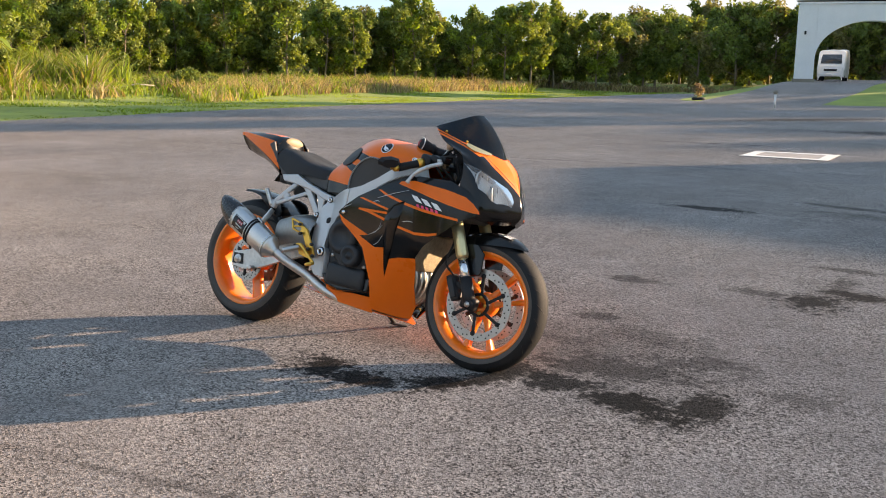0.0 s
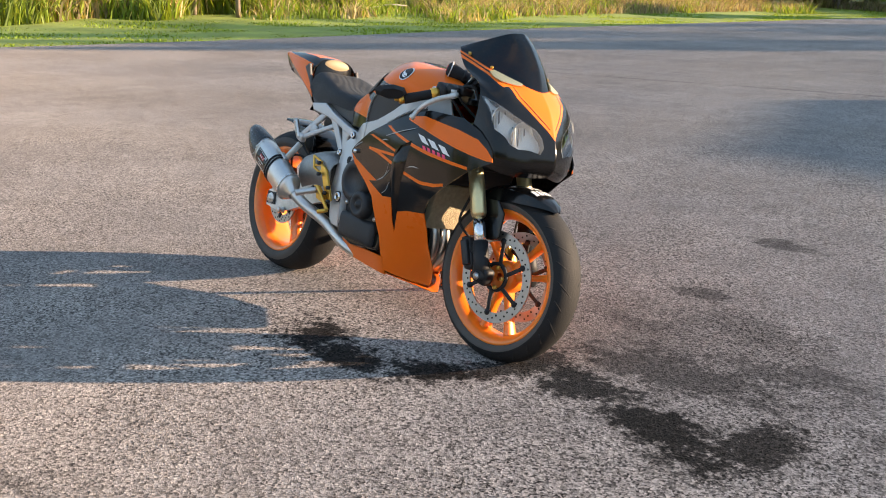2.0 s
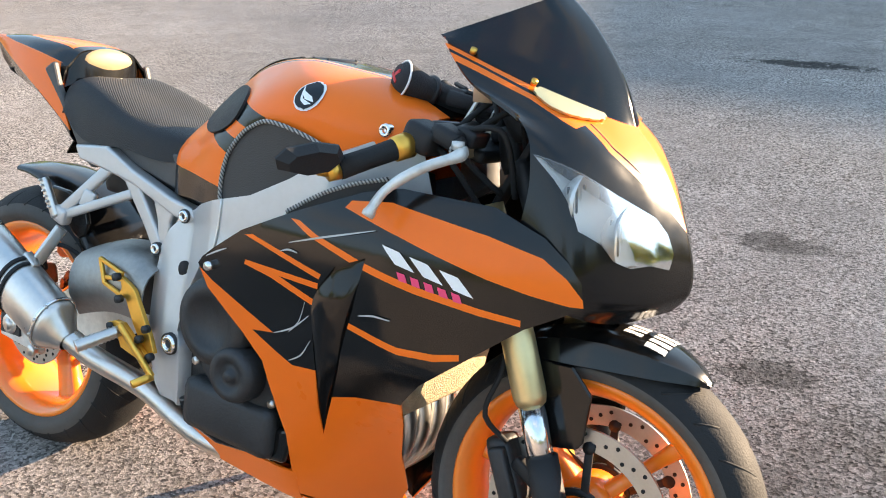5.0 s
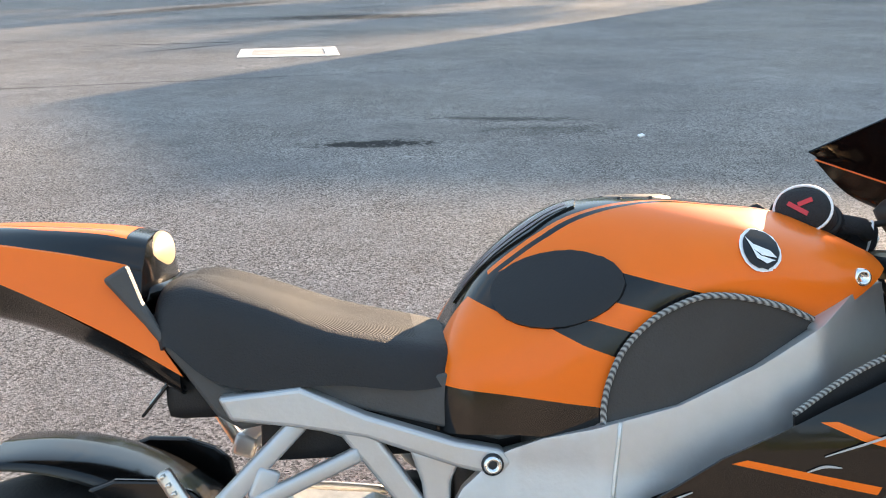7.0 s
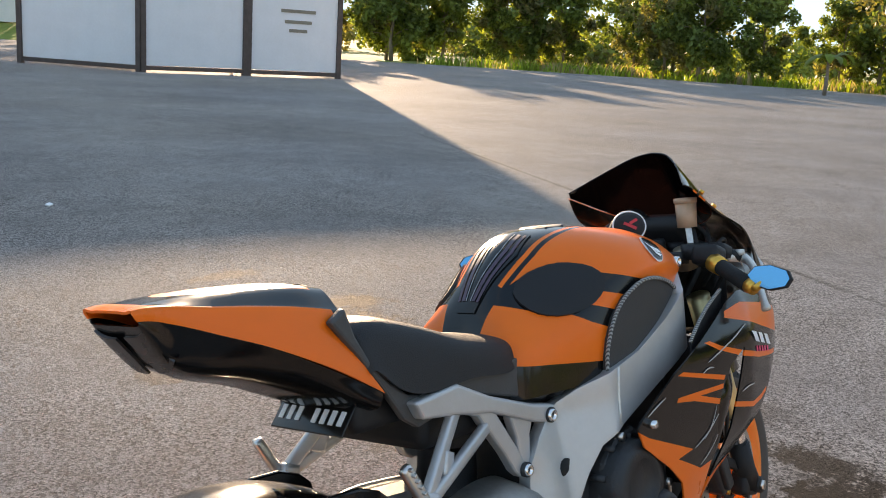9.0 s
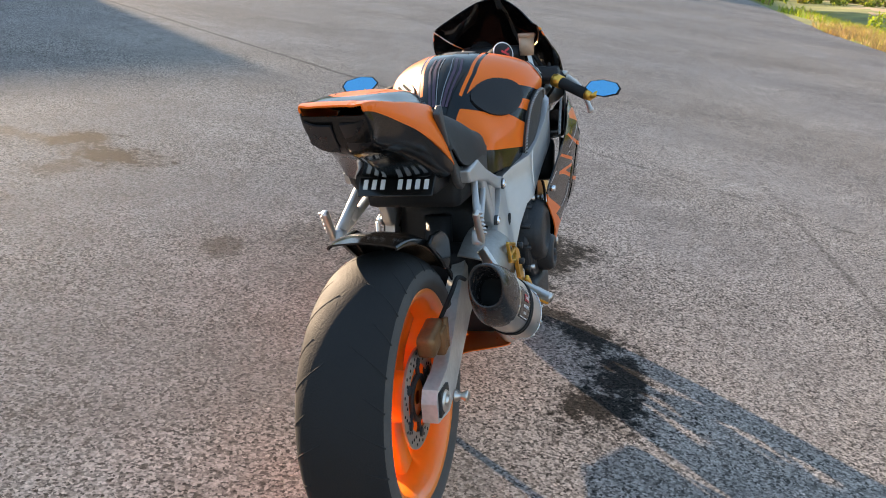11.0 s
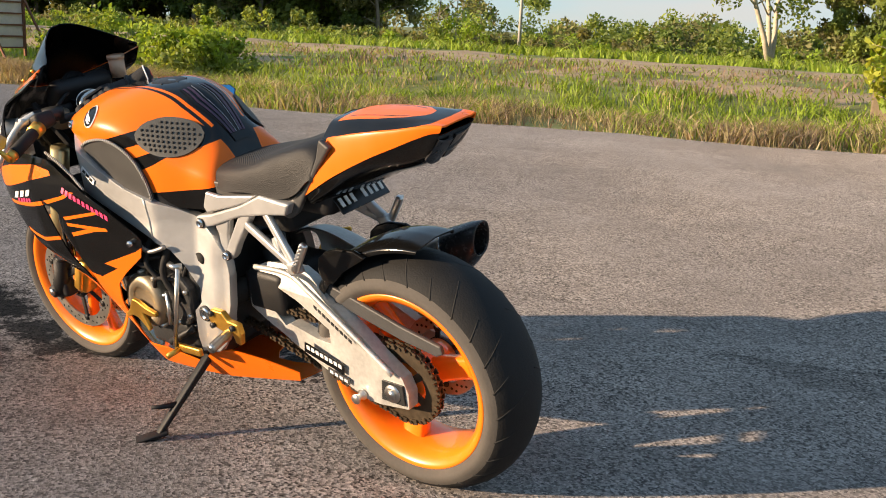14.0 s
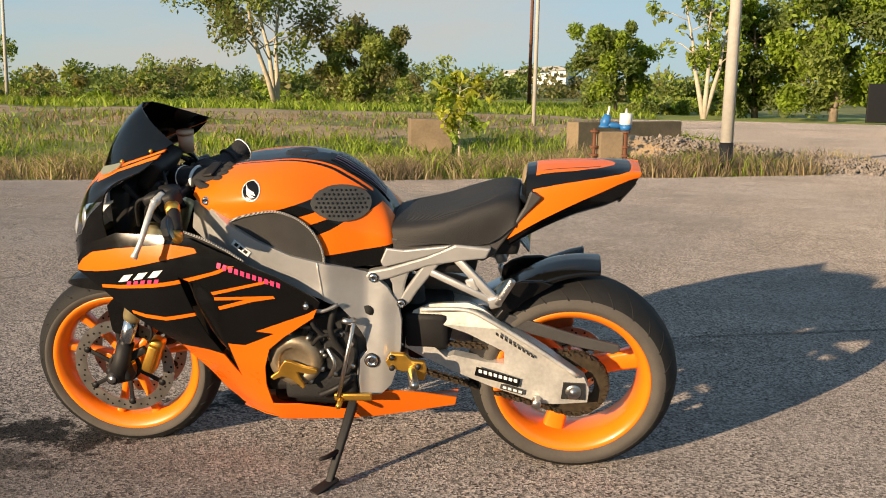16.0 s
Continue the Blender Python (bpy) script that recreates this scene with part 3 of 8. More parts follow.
ditto = lambda lo, hi: (lambda x, y, d: (d > lo) & (d < hi))
share = lambda lo, hi: (lambda x, y, d: (d > 0.06) & (south_share(x, y) > lo) & (south_share(x, y) < hi))
blades("verge_grass", "dry golden grass along the lot's edge", 260000, (-5, 30, -17, 1), (0.08, 0.36), [BLADE_B, BLADE_B, BLADE_Y, BLADE_B, BLADE_Y, BLADE_G], 1, lean=0.8, width=0.008, keep=share(0.0, 0.15))
blades("ditch_grass", "green grass filling the ditch", 150000, (-5, 40, -24, 2), (0.10, 0.40), [BLADE_Y, BLADE_G, LEAF_C, BLADE_G, LEAF_C, LEAF_A], 2, lean=0.6, width=0.014, keep=share(0.10, 0.60))
blades("bank_grass", "sparse dry grass on the earth bank", 105000, (-5, 55, -30, 2), (0.06, 0.26), [BLADE_B, BLADE_G, BLADE_B, BLADE_G, LEAF_C, LEAF_D], 3, lean=0.9, width=0.016, keep=share(0.56, 0.95))
blades("field_grass", "tall green grass beyond the track", 130000, (-8, 80, -80, 0), (0.15, 0.55), [BLADE_G, LEAF_C, BLADE_G, LEAF_A], 4, lean=0.7, width=0.04, keep=lambda x, y, d: (d > 1.0) & (south_share(x, y) > 1.17) & (d < 52))
blades("lawn_grass", "short mown grass strip", 90000, (-40, -18, -2, 66), (0.02, 0.06), [LEAF_C, BLADE_G], 5, lean=0.8, width=0.02, keep=ditto(0.1, 11))
blades("reed_bed", "dry grass and low reeds below the trees", 130000, (-64, -24, -2, 60), (0.15, 0.8), [BLADE_Y, BLADE_Y, BLADE_G, BLADE_G, LEAF_C, LEAF_A], 6, lean=0.6, width=0.03, keep=lambda x, y, d: (d > 9.5 + 2.5 * np.sin(y * 0.21) + 1.5 * np.sin(y * 0.57 + x)) & (d < 28) & (y + 0.4 * x < 36 + 5 * np.sin(x)))
blades("tall_reeds", "dense green weeds and reeds with pale plumes", 46000, (-39, -28, 5, 24), (0.5, 1.9), [BLADE_Y, BLADE_G, LEAF_A, LEAF_C, LEAF_B], 11, lean=0.5, width=0.030, keep=lambda x, y, d: x < -28.8 - 0.36 * (y - 9) + 0.8 * np.sin(y * 1.3))
blades("dry_fringe", "brown dead weeds below the wood", 26000, (-36, -17, 58, 74), (0.2, 0.75), [BLADE_B, BLADE_B, LEAF_D, BLADE_Y], 14, lean=0.5, width=0.03, keep=lambda x, y, d: (y > 66 + 0.35 * (x + 17)) & (y < 71 + 0.35 * (x + 17)))
blades("dry_mound", "pale dry grass mound in front of the young trees", 60000, (-42, -24, 24, 56), (0.25, 0.85), [BLADE_Y, BLADE_Y, BLADE_B, BLADE_G], 15, lean=0.6, width=0.02, keep=lambda x, y, d: (d > 8) & (d < 12.5))
blades("dry_tufts", "tufts of straw-coloured grass by the road's mouth", 7000, (-5.8, 0.2, -15.2, -10.9), (0.12, 0.5), [BLADE_Y, BLADE_Y, BLADE_B, BLADE_G], 12, lean=0.5, width=0.008)
blades("dead_brush", "reddish dead stalks on the verge", 70000, (10.8, 19, -10.4, -6.2), (0.08, 0.40), [BLADE_B, BLADE_B, BLADE_Y], 13, lean=0.9, width=0.006)
blades("far_grass", "yellow-green grass by the far edge", 40000, (44, 85, -2, 45), (0.25, 0.9), [BLADE_Y, BLADE_G, LEAF_C], 7, width=0.06, keep=ditto(0.6, 14))


# ---- trees ----
def crown_mesh(name, rs, clumps, per, size, colours):
    """Leaves round clump centres (x, y, z, radius)."""
    V, F, I = [], [], []
    for c in clumps:
        k = int(per * (0.6 + 0.8 * rs.rand()))
        p = rs.normal(0, 1, (k, 3))
        p = p / (np.linalg.norm(p, axis=1)[:, None] + 1e-6) * (rs.rand(k)[:, None] ** 0.45) * c[3] + np.array(c[:3])
        s = size * rs.uniform(0.6, 1.5, k)
        a, b = rs.normal(0, 1, (k, 3)), rs.normal(0, 1, (k, 3))
        a /= np.linalg.norm(a, axis=1)[:, None]
        b -= (b * a).sum(1)[:, None] * a
        b /= np.linalg.norm(b, axis=1)[:, None]
        a, b = a * s[:, None], b * s[:, None] * 0.5
        base = len(V) * 4
        V.append(np.stack([p - a, p - b, p + a, p + b], 1))
        I.append(np.full(k, rs.choice(len(colours))))
    V = np.concatenate(V).reshape(-1, 3)
    I = np.concatenate(I)
    F = [(i, i + 1, i + 2, i + 3) for i in range(0, len(V), 4)]
    me = bpy.data.meshes.new(name)
    me.from_pydata([tuple(v) for v in V], [], F)
    for q in colours:
        me.materials.append(q)
    me.polygons.foreach_set("material_index", I.astype(np.int32))
    return me


def tree(name, label, h, spread, stem, colours, seed, per=60, leaf=0.16, bare=0.3, trunk_r=0.09, bark=None, stems=1, gaps=0.25, group="", category="tree"):
    """A tapered trunk with limbs and a crown of leaf clumps; the base is at the origin."""
    rs = np.random.RandomState(seed)
    root = empty(name, None, label, category, group)
    bm = bmesh.new()
    clumps = []
    for s in range(stems):
        lean = rs.normal(0, 0.05 if stems == 1 else 0.28, 2)
        pts = [(lean[0] * h * t * stem + rs.normal(0, 0.02) * h * t, lean[1] * h * t * stem + rs.normal(0, 0.02) * h * t, h * t * 0.9 - 0.05 * (t == 0)) for t in (0, 0.2, 0.4, 0.6, 0.8, 1.0)]
        tube(bm, pts, [trunk_r * (1 - 0.85 * t) for t in (0, 0.2, 0.4, 0.6, 0.8, 1)], 8)
        n = int(15 / stems) + 4
        for i in range(n):
            t = bare + (1 - bare) * (i + rs.rand()) / n
            a = i * 2.4 + rs.rand()
            fi = t * 5
            k = min(int(fi), 4)
            o = np.array(pts[k]) + (np.array(pts[k + 1]) - np.array(pts[k])) * (fi - k)
            r = spread * (0.35 + 0.75 * math.sin(math.pi * min(1, (t - bare) / (1 - bare) * 0.85 + 0.12))) * rs.uniform(0.7, 1.25)
            e = o + np.array([math.cos(a) * r, math.sin(a) * r, r * rs.uniform(0.15, 0.7)])
            tube(bm, [o, (o + e) / 2 + np.array([0, 0, 0.1 * r]), e], [trunk_r * 0.32 * (1 - 0.5 * t), trunk_r * 0.2, trunk_r * 0.06], 5)
            for q in (0.55, 0.8, 1.05):
                if rs.rand() > gaps:
                    c = o + (e - o) * q + rs.normal(0, 0.16, 3) * spread
                    clumps.append((*c, spread * rs.uniform(0.20, 0.40)))
        clumps.append((*pts[-1], spread * 0.3))
    obj("trunk", bm, bark or BARK, root)
    cm = crown_mesh("crown", rs, clumps, per, leaf, colours)
    c = new("crown", cm)
    c.parent = root
    return root


def place(ob, x, y, s=1.0, turn=0.0, z=None):
    if z is None:
        z = float(land(np.array([x]), np.array([y]))[0][0])
    ob.matrix_world = Matrix.LocRotScale((x, y, z), Euler((0, 0, turn)), (s, s, s))
    return ob


def again(ob, x, y, s=1.0, turn=0.0, z=None):
    if z is None:
        z = float(land(np.array([x]), np.array([y]))[0][0])
    q = copy_thing(ob, Matrix.Identity(4))
    q.matrix_basis = Matrix.LocRotScale((x, y, z), Euler((0, 0, turn)), (s, s, s))
    return q


rs = np.random.RandomState(3)
acacia = [tree("acacia_tree", "young leafy acacia with a thin straight trunk", 5.6, 1.25, 1.0, [LEAF_A, LEAF_A, LEAF_B, LEAF_C], 20 + i, 110, 0.105, 0.20, 0.08, gaps=0.12, group="row of young trees") for i in range(4)]
NW = [(-31.6, 15.6, 0.80), (-40, 25.4, 0.68), (-42.3, 29.2, 0.76), (-43.7, 34, 0.78), (-41.9, 36.2, 1.0), (-39.4, 38.8, 0.9), (-39.1, 41.8, 0.74), (-37.7, 43.1, 0.76), (-37.2, 48.7, 1.05), (-35.2, 52.6, 0.84), (-34.4, 55.5, 0.92), (-32.9, 56.5, 1.02),
      (-33.4, 60.8, 0.96), (-34, 12, 0.9), (-37, 20, 0.72), (-41, 23, 0.75), (-43, 31.5, 0.7), (-42, 46, 0.8), (-40, 50, 0.85), (-31, 63, 0.95)]
for i, (x, y, s) in enumerate(NW):
    (place if i < 4 else again)(acacia[i % 4], x, y, s * 1.13, i * 1.3)
dark = [tree("broadleaf_tree", "dark dense broadleaf tree in the wood", 6.2, 2.0, 1.0, [LEAF_B, LEAF_B, LEAF_A, LEAF_D], 40 + i, 130, 0.15, 0.12, 0.12, gaps=0.1, group="wood behind the lot") for i in range(3)]
spots = []
for i in range(34):
    t = i / 33
    spots.append((-52 - 8 * math.sin(t * 3.1) + rs.normal(0, 1.5), -4 + 84 * t + rs.normal(0, 1)))
for i in range(16):
    t = i / 15
    spots.append((-38 + 40 * t + rs.normal(0, 1), 81 + rs.normal(0, 1.5)))
for i in range(26):
    t = i / 25
    spots.append((4 + 54 * t + rs.normal(0, 1.2), 74 - 30 * t + rs.normal(0, 2)))
for i in range(18):
    t = i / 17
    spots.append((60 + 5 * math.sin(i) + rs.normal(0, 1), 44 - 46 * t))
for i, (x, y) in enumerate(spots):
    if 3 < x < 31 and y > 56:
        y += 12
    s = rs.uniform(0.68, 0.98) if i < 34 else rs.uniform(0.98, 1.16) if i < 50 else rs.uniform(0.9, 1.35)
    (place if i < 3 else again)(dark[i % 3], x, y, s, i * 0.9)

# second row of the wood, close behind the young trees and beyond the gate
for i in range(30):
    t = i / 29
    again(dark[i % 3], -50 + 22 * t + rs.normal(0, 0.8) - 4 * math.sin(3.1 * t), 16 + 58 * t + rs.normal(0, 0.8), rs.uniform(0.74, 0.92), i * 1.7)
for i in range(15):
    again(dark[(i + 1) % 3], -35 + 2.6 * i + rs.normal(0, 0.5), 86 + rs.normal(0, 1.0), rs.uniform(0.95, 1.15), i * 2.3)

# tall trees hidden behind the signboards, added and sized to shade the lot
tall = [tree("shade_tree", "tall open-crowned tree behind the lot, added for its shade", 13.0, 3.4, 1.0, [LEAF_B, LEAF_A, LEAF_D], 60 + i, 90, 0.22, 0.22, 0.20, gaps=0.35, group="tall trees behind the signboards") for i in range(2)]
for i, (x, y, k) in enumerate(((35.9, 60.2, 0.98), (31.6, 63.4, 0.90), (25.9, 67.5, 1.2), (22.0, 70.5, 1.25), (29.0, 68.0, 0.9), (20, 76, 1.25), (17, 80, 1.2))):
    (place if i < 2 else again)(tall[i % 2], x, y, k, i * 1.7)
for x, y, k in ((-33.0, 7.0, 1.55), (-36.5, 10.0, 1.4), (-38.0, 15.5, 1.15)):
    again(acacia[int(-x) % 4], x, y, k, x)

# tall dark wood beyond the field to the south-east
rs = np.random.RandomState(44)
for i in range(30):
    a, r = radians(-23 - 23.5 * (i + rs.uniform(-0.4, 0.4)) / 29), rs.uniform(74, 90)
    again(dark[i % 3], -2.8 + r * math.cos(a), r * math.sin(a), rs.uniform(1.3, 1.75), i * 1.1)

# scrub beyond the field, one object
rs = np.random.RandomState(18)
cl = []
for i in range(700):
    a = rs.uniform(-1.75, 0.02)
    r = rs.uniform(54, 72) if a < -0.35 else rs.uniform(72, 86)
    cl.append((r * math.cos(a), r * math.sin(a), rs.uniform(0.0, 0.5 if rs.rand() < 0.88 else 1.5), rs.uniform(0.35, 0.8)))
scrub = new("scrub", crown_mesh("scrub", rs, [c for c in cl if (c[0] > -4 or c[1] < -50) and not -1.64 < math.atan2(c[1], c[0]) < -1.47], 170, 0.13, [LEAF_A, LEAF_B, LEAF_C, LEAF_D]))
tagged(scrub, "low mixed green scrub at the field's edge", "scrub", kind="stuff")

# far woods as one mass of leaves
rs = np.random.RandomState(8)
cl = []
for i in range(1500):
    a = rs.uniform(0, 2 * math.pi)
    r = rs.uniform(95, 150) if not -2.2 < (a if a < math.pi else a - 2 * math.pi) < -0.3 else rs.uniform(120, 210)
    top = 7.5 if -1.02 < (a - 2 * math.pi if a > math.pi else a) < 0.05 else 2.6
    cl.append((r * math.cos(a), r * math.sin(a), rs.uniform(0.5, top if rs.rand() < 0.85 else top + 2), rs.uniform(1.5, 3.0)))
wood = new("far_woods", crown_mesh("far_woods", rs, cl, 200, 0.34, [LEAF_B, LEAF_A, LEAF_D, LEAF_B]))
tagged(wood, "distant line of dark green woodland", "woodland", kind="stuff")


# ---- gate, van and things on the lot ----
def gate():
    m = Matrix.Translation((-15.1, 60.9, 0.95)) @ Matrix.Rotation(radians(18), 4, 'Z')
    g = empty("arched_gate", m, "white rendered arched gateway over the road", "gateway")
    for x in (0.0, 7.6):
        bm = bmesh.new()
        box(bm, (x, 0.6, 2.4), (1.15, 1.2, 5.0), None, 0.02)
        obj("pillar", bm, WALL_WHITE, g, False)
        bm = bmesh.new()
        box(bm, (x, 0.6, 0.08), (1.35, 1.4, 0.25), None, 0.02)
        obj("plinth", bm, CONCRETE, g, False)
    bm = bmesh.new()
    inner = [(3.8 + 3.22 * math.cos(a), 1.5 + 2.35 * math.sin(a)) for a in np.linspace(math.pi, 0, 25)]
    outer = [(0.575 if i == 0 else 7.025 if i == 24 else p[0], 4.9) for i, p in enumerate(inner)]
    for y in (0.0, 1.2):
        a = [bm.verts.new((x, y, z)) for x, z in inner]
        b = [bm.verts.new((x, y, z)) for x, z in outer]
        for i in range(24):
            bm.faces.new((a[i], a[i + 1], b[i + 1], b[i]))
        if y == 0.0:
            keep = a
        else:
            for i in range(24):
                bm.faces.new((keep[i], a[i], a[i + 1], keep[i + 1]))
    bmesh.ops.recalc_face_normals(bm, faces=bm.faces)
    obj("arch", bm, WALL_WHITE, g, False)
    for z, d, h in ((4.95, 0.18, 0.12), (5.15, 0.30, 0.10), (5.9, 0.10, 0.15)):
        bm = bmesh.new()
        box(bm, (3.8, 0.6, z), (8.75 + d, 1.2 + d, h), None, 0.01)
        obj("cornice", bm, WALL_WHITE, g, False)
    bm = bmesh.new()
    box(bm, (3.8, 0.6, 5.5), (8.7, 1.15, 0.8), None, 0.01)
    obj("parapet", bm, WALL_WHITE, g, False)
    bm = bmesh.new()
    box(bm, (-0.1, -0.06, 3.1), (0.12, 0.12, 0.22), None, 0.02)
    obj("gate_lamp", bm, MATT_BLACK, g)


gate()


def van():
    m = Matrix.Translation((-14.5, 65.6, 1.02)) @ Matrix.Rotation(radians(-80), 4, 'Z')
    v = empty("van", m, "white high-roof van parked under the gate", "van")
    rows = [[(-x, 0, z1), (-x, w * 0.8, z1 - 0.03), (-x, w, z1 - 0.3), (-x, w * 1.04, z0 + 0.5), (-x, w, z0)] for x, z1, z0, w in ((-0.11, 0.34, 0.3, 0.74), (-0.1, 0.95, 0.3, 0.75), (0.05, 1.15, 0.25, 0.82), (0.75, 1.85, 0.25, 0.85), (1.2, 2.05, 0.25, 0.86), (3.8, 2.08, 0.25, 0.86), (4.4, 2.0, 0.3, 0.84), (4.42, 0.34, 0.3, 0.82))]
    for r in rows:
        for i, p in enumerate(r):
            r[i] = (p[0] + 2.2, p[1], p[2])
    obj("body", sheet(rows, 30, 16, mirror=True), CAR_WHITE, v)
    bm = bmesh.new()
    f = [bm.verts.new(p) for p in ((2.16, -0.66, 1.13), (2.16, 0.66, 1.13), (1.56, 0.60, 1.72), (1.56, -0.60, 1.72))]
    bm.faces.new(f)
    lift(bm, 0.03)
    shell(obj("windscreen", bm, GLASS_DARK, v), 0.01)
    for s in SIDES_ALL:
        bm = bmesh.new()
        box(bm, (2.27, s * 0.6, 0.80), (0.06, 0.28, 0.16), None, 0.03)
        obj("headlight", bm, REFLECTOR, v)
        for x in (1.5, -1.2):
            bm = bmesh.new()
            lathe(bm, [(0.0, s * 0.02), (0.18, s * 0.02), (0.30, 0), (0.31, -s * 0.10), (0.28, -s * 0.2)], (x, s * 0.84, 0.31), 'y', 24)
            obj("wheel", bm, RUBBER, v)
    bm = bmesh.new()
    box(bm, (2.27, 0, 0.42), (0.12, 1.5, 0.22), None, 0.04)
    obj("bumper", bm, CAR_WHITE, v)
    bm = bmesh.new()
    box(bm, (2.31, 0, 0.72), (0.05, 0.8, 0.14), None, 0.01)
    obj("grille", bm, MATT_BLACK, v)
    bm = bmesh.new()
    box(bm, (2.345, 0, 0.44), (0.01, 0.42, 0.11), None, 0.0)
    obj("front_plate", bm, WHITE, v)


SIDES_ALL = (1, -1)
van()

# painted frame on the asphalt
fr = [(-2.34, 12.2), (-0.94, 12.24), (-1.08, 13.6), (-2.46, 13.47)]
ci = [(sum(p[0] for p in fr) / 4, sum(p[1] for p in fr) / 4)] * 4
inr = [(c[0] + (p[0] - c[0]) * 0.74, c[1] + (p[1] - c[1]) * 0.70) for p, c in zip(fr, ci)]
bm = bmesh.new()
for i in range(4):
    j = (i + 1) % 4
    vs = [bm.verts.new((*q, 0.006)) for q in (fr[i], fr[j], inr[j], inr[i])]
    bm.faces.new(vs)
bmesh.ops.recalc_face_normals(bm, faces=bm.faces)
tagged(shell(obj("painted_frame", bm, PAINT, None, False), 0.005), "worn white painted frame on the asphalt", "road marking", kind="structure")
bm = bmesh.new()
vs = [bm.verts.new((*q, 0.004)) for q in inr]
bm.faces.new(vs)
tagged(obj("cover_slab", bm, mat("grey_slab", (0.30, 0.285, 0.27), 0.85, 0, 0.3, 6, 0.4, 60), None, False), "grey concrete cover inside the painted frame", "cover", kind="structure")

# a flower pot by the ramp and a short bollard
p = empty("flower_pot", Matrix.Translation((-15.8, 44.9, 0.0)), "orange-brown potted plant in a dark tyre planter", "planter")
bm = bmesh.new()
lathe(bm, [(0.0, 0.02), (0.30, 0.0), (0.36, 0.07), (0.34, 0.15), (0.24, 0.17), (0.0, 0.15)], (0, 0, 0), 'z', 24)
obj("planter", bm, RUBBER, p)
rs = np.random.RandomState(2)
q = new("foliage", crown_mesh("foliage", rs, [(0, 0, 0.35, 0.22), (0.10, 0.05, 0.55, 0.22), (-0.08, 0, 0.72, 0.18)], 90, 0.06, [BLADE_B, BLADE_Y]))
q.parent = p
p = empty("bollard", Matrix.Translation((-9.6, 37.5, 0.0)), "slim white post with a round head", "bollard")
bm = bmesh.new()
tube(bm, [(0, 0, 0), (0, 0, 0.55)], 0.045, 12)
obj("post", bm, PAINT, p)
bm = bmesh.new()
lathe(bm, [(0.0, 0.72), (0.06, 0.71), (0.10, 0.64), (0.07, 0.56), (0.0, 0.54)], (0, 0, 0), 'z', 16)
obj("head", bm, CONCRETE, p)

# signboards
CORNERS = [(11.0, 28.6), (12.9, 24.8), (16.2, 24.3), (19.2, 23.4)]
for i in range(3):
    (x0, y0), (x1, y1) = CORNERS[i], CORNERS[i + 1]
    L, a = math.hypot(x1 - x0, y1 - y0), math.atan2(y1 - y0, x1 - x0)
    g = empty("signboard", Matrix.Translation((x0, y0, 0)) @ Matrix.Rotation(a, 4, 'Z'), "tall white signboard panel in a dark steel frame", "signboard", "row of signboards")
    bm = bmesh.new()
    box(bm, (L / 2, 0.03, 2.65), (L - 0.16, 0.05, 4.9))
    obj("panel", bm, PANEL_WHITE, g, False)
    for x in (0.06, L - 0.06):
        bm = bmesh.new()
        box(bm, (x, 0, 2.6), (0.16, 0.14, 5.25), None, 0.01)
        obj("post", bm, POST_STEEL, g, False)
    for z in (0.13, 5.16):
        bm = bmesh.new()
        box(bm, (L / 2, 0, z), (L - 0.24, 0.10, 0.12), None, 0.01)
        obj("rail", bm, POST_STEEL, g, False)
    bm = bmesh.new()
    beam(bm, (0.1, 0.1, 3.2), (0.1, 1.9, 0.0), 0.08, 0.08, 0)
    obj("brace", bm, POST_STEEL, g, False)
    if i == 2:
        for z, w in ((2.05, 1.15), (1.72, 0.9), (1.45, 0.6)):
            bm = bmesh.new()
            box(bm, (L / 2 + 0.1, -0.005, z), (w, 0.02, 0.10))
            obj("text_bar", bm, CONCRETE, g, False)

bm = bmesh.new()
box(bm, (1.59, 5.76, 0.012), (0.05, 0.035, 0.012), Matrix.Rotation(0.3, 3, 'X') @ Matrix.Rotation(0.5, 3, 'Z'), 0.003)
tagged(obj("paper_scrap", bm, WHITE), "crumpled scrap of white paper on the asphalt", "litter")


# ---- south side: poles, sign, blocks, valve ----
def pole(name, x, y, h, r, label, band=True, m=None, lean=(0, 0)):
    p = empty(name, Matrix.Translation((x, y, -0.1)), label, "pole")
    bm = bmesh.new()
    tube(bm, [(0, 0, 0), (lean[0] * h, lean[1] * h, h)], [r, r * 0.62], 18)
    obj("shaft", bm, m or PALE_CONCRETE, p)
    if band:
        bm = bmesh.new()
        tube(bm, [(0, 0, 0), (0, 0, 0.55)], [r + 0.006, r + 0.005], 18)
        obj("base_band", bm, MATT_BLACK, p)
    return p


pole("lamp_pole", 14.1, -5.35, 8.0, 0.10, "grey concrete lamp pole with a black base")
pole("lamp_pole", -2.98, -12.3, 8.0, 0.10, "pale concrete lamp pole with a black base")
pole("utility_pole", 0.47, -24.1, 9.0, 0.06, "slim pale utility pole by the ditch", False)
pole("utility_pole", 2.2, -57.0, 12.0, 0.12, "distant brown utility pole", False, RUST)
pole("utility_pole", 31.1, -48.0, 10.0, 0.11, "distant pale utility pole", False)

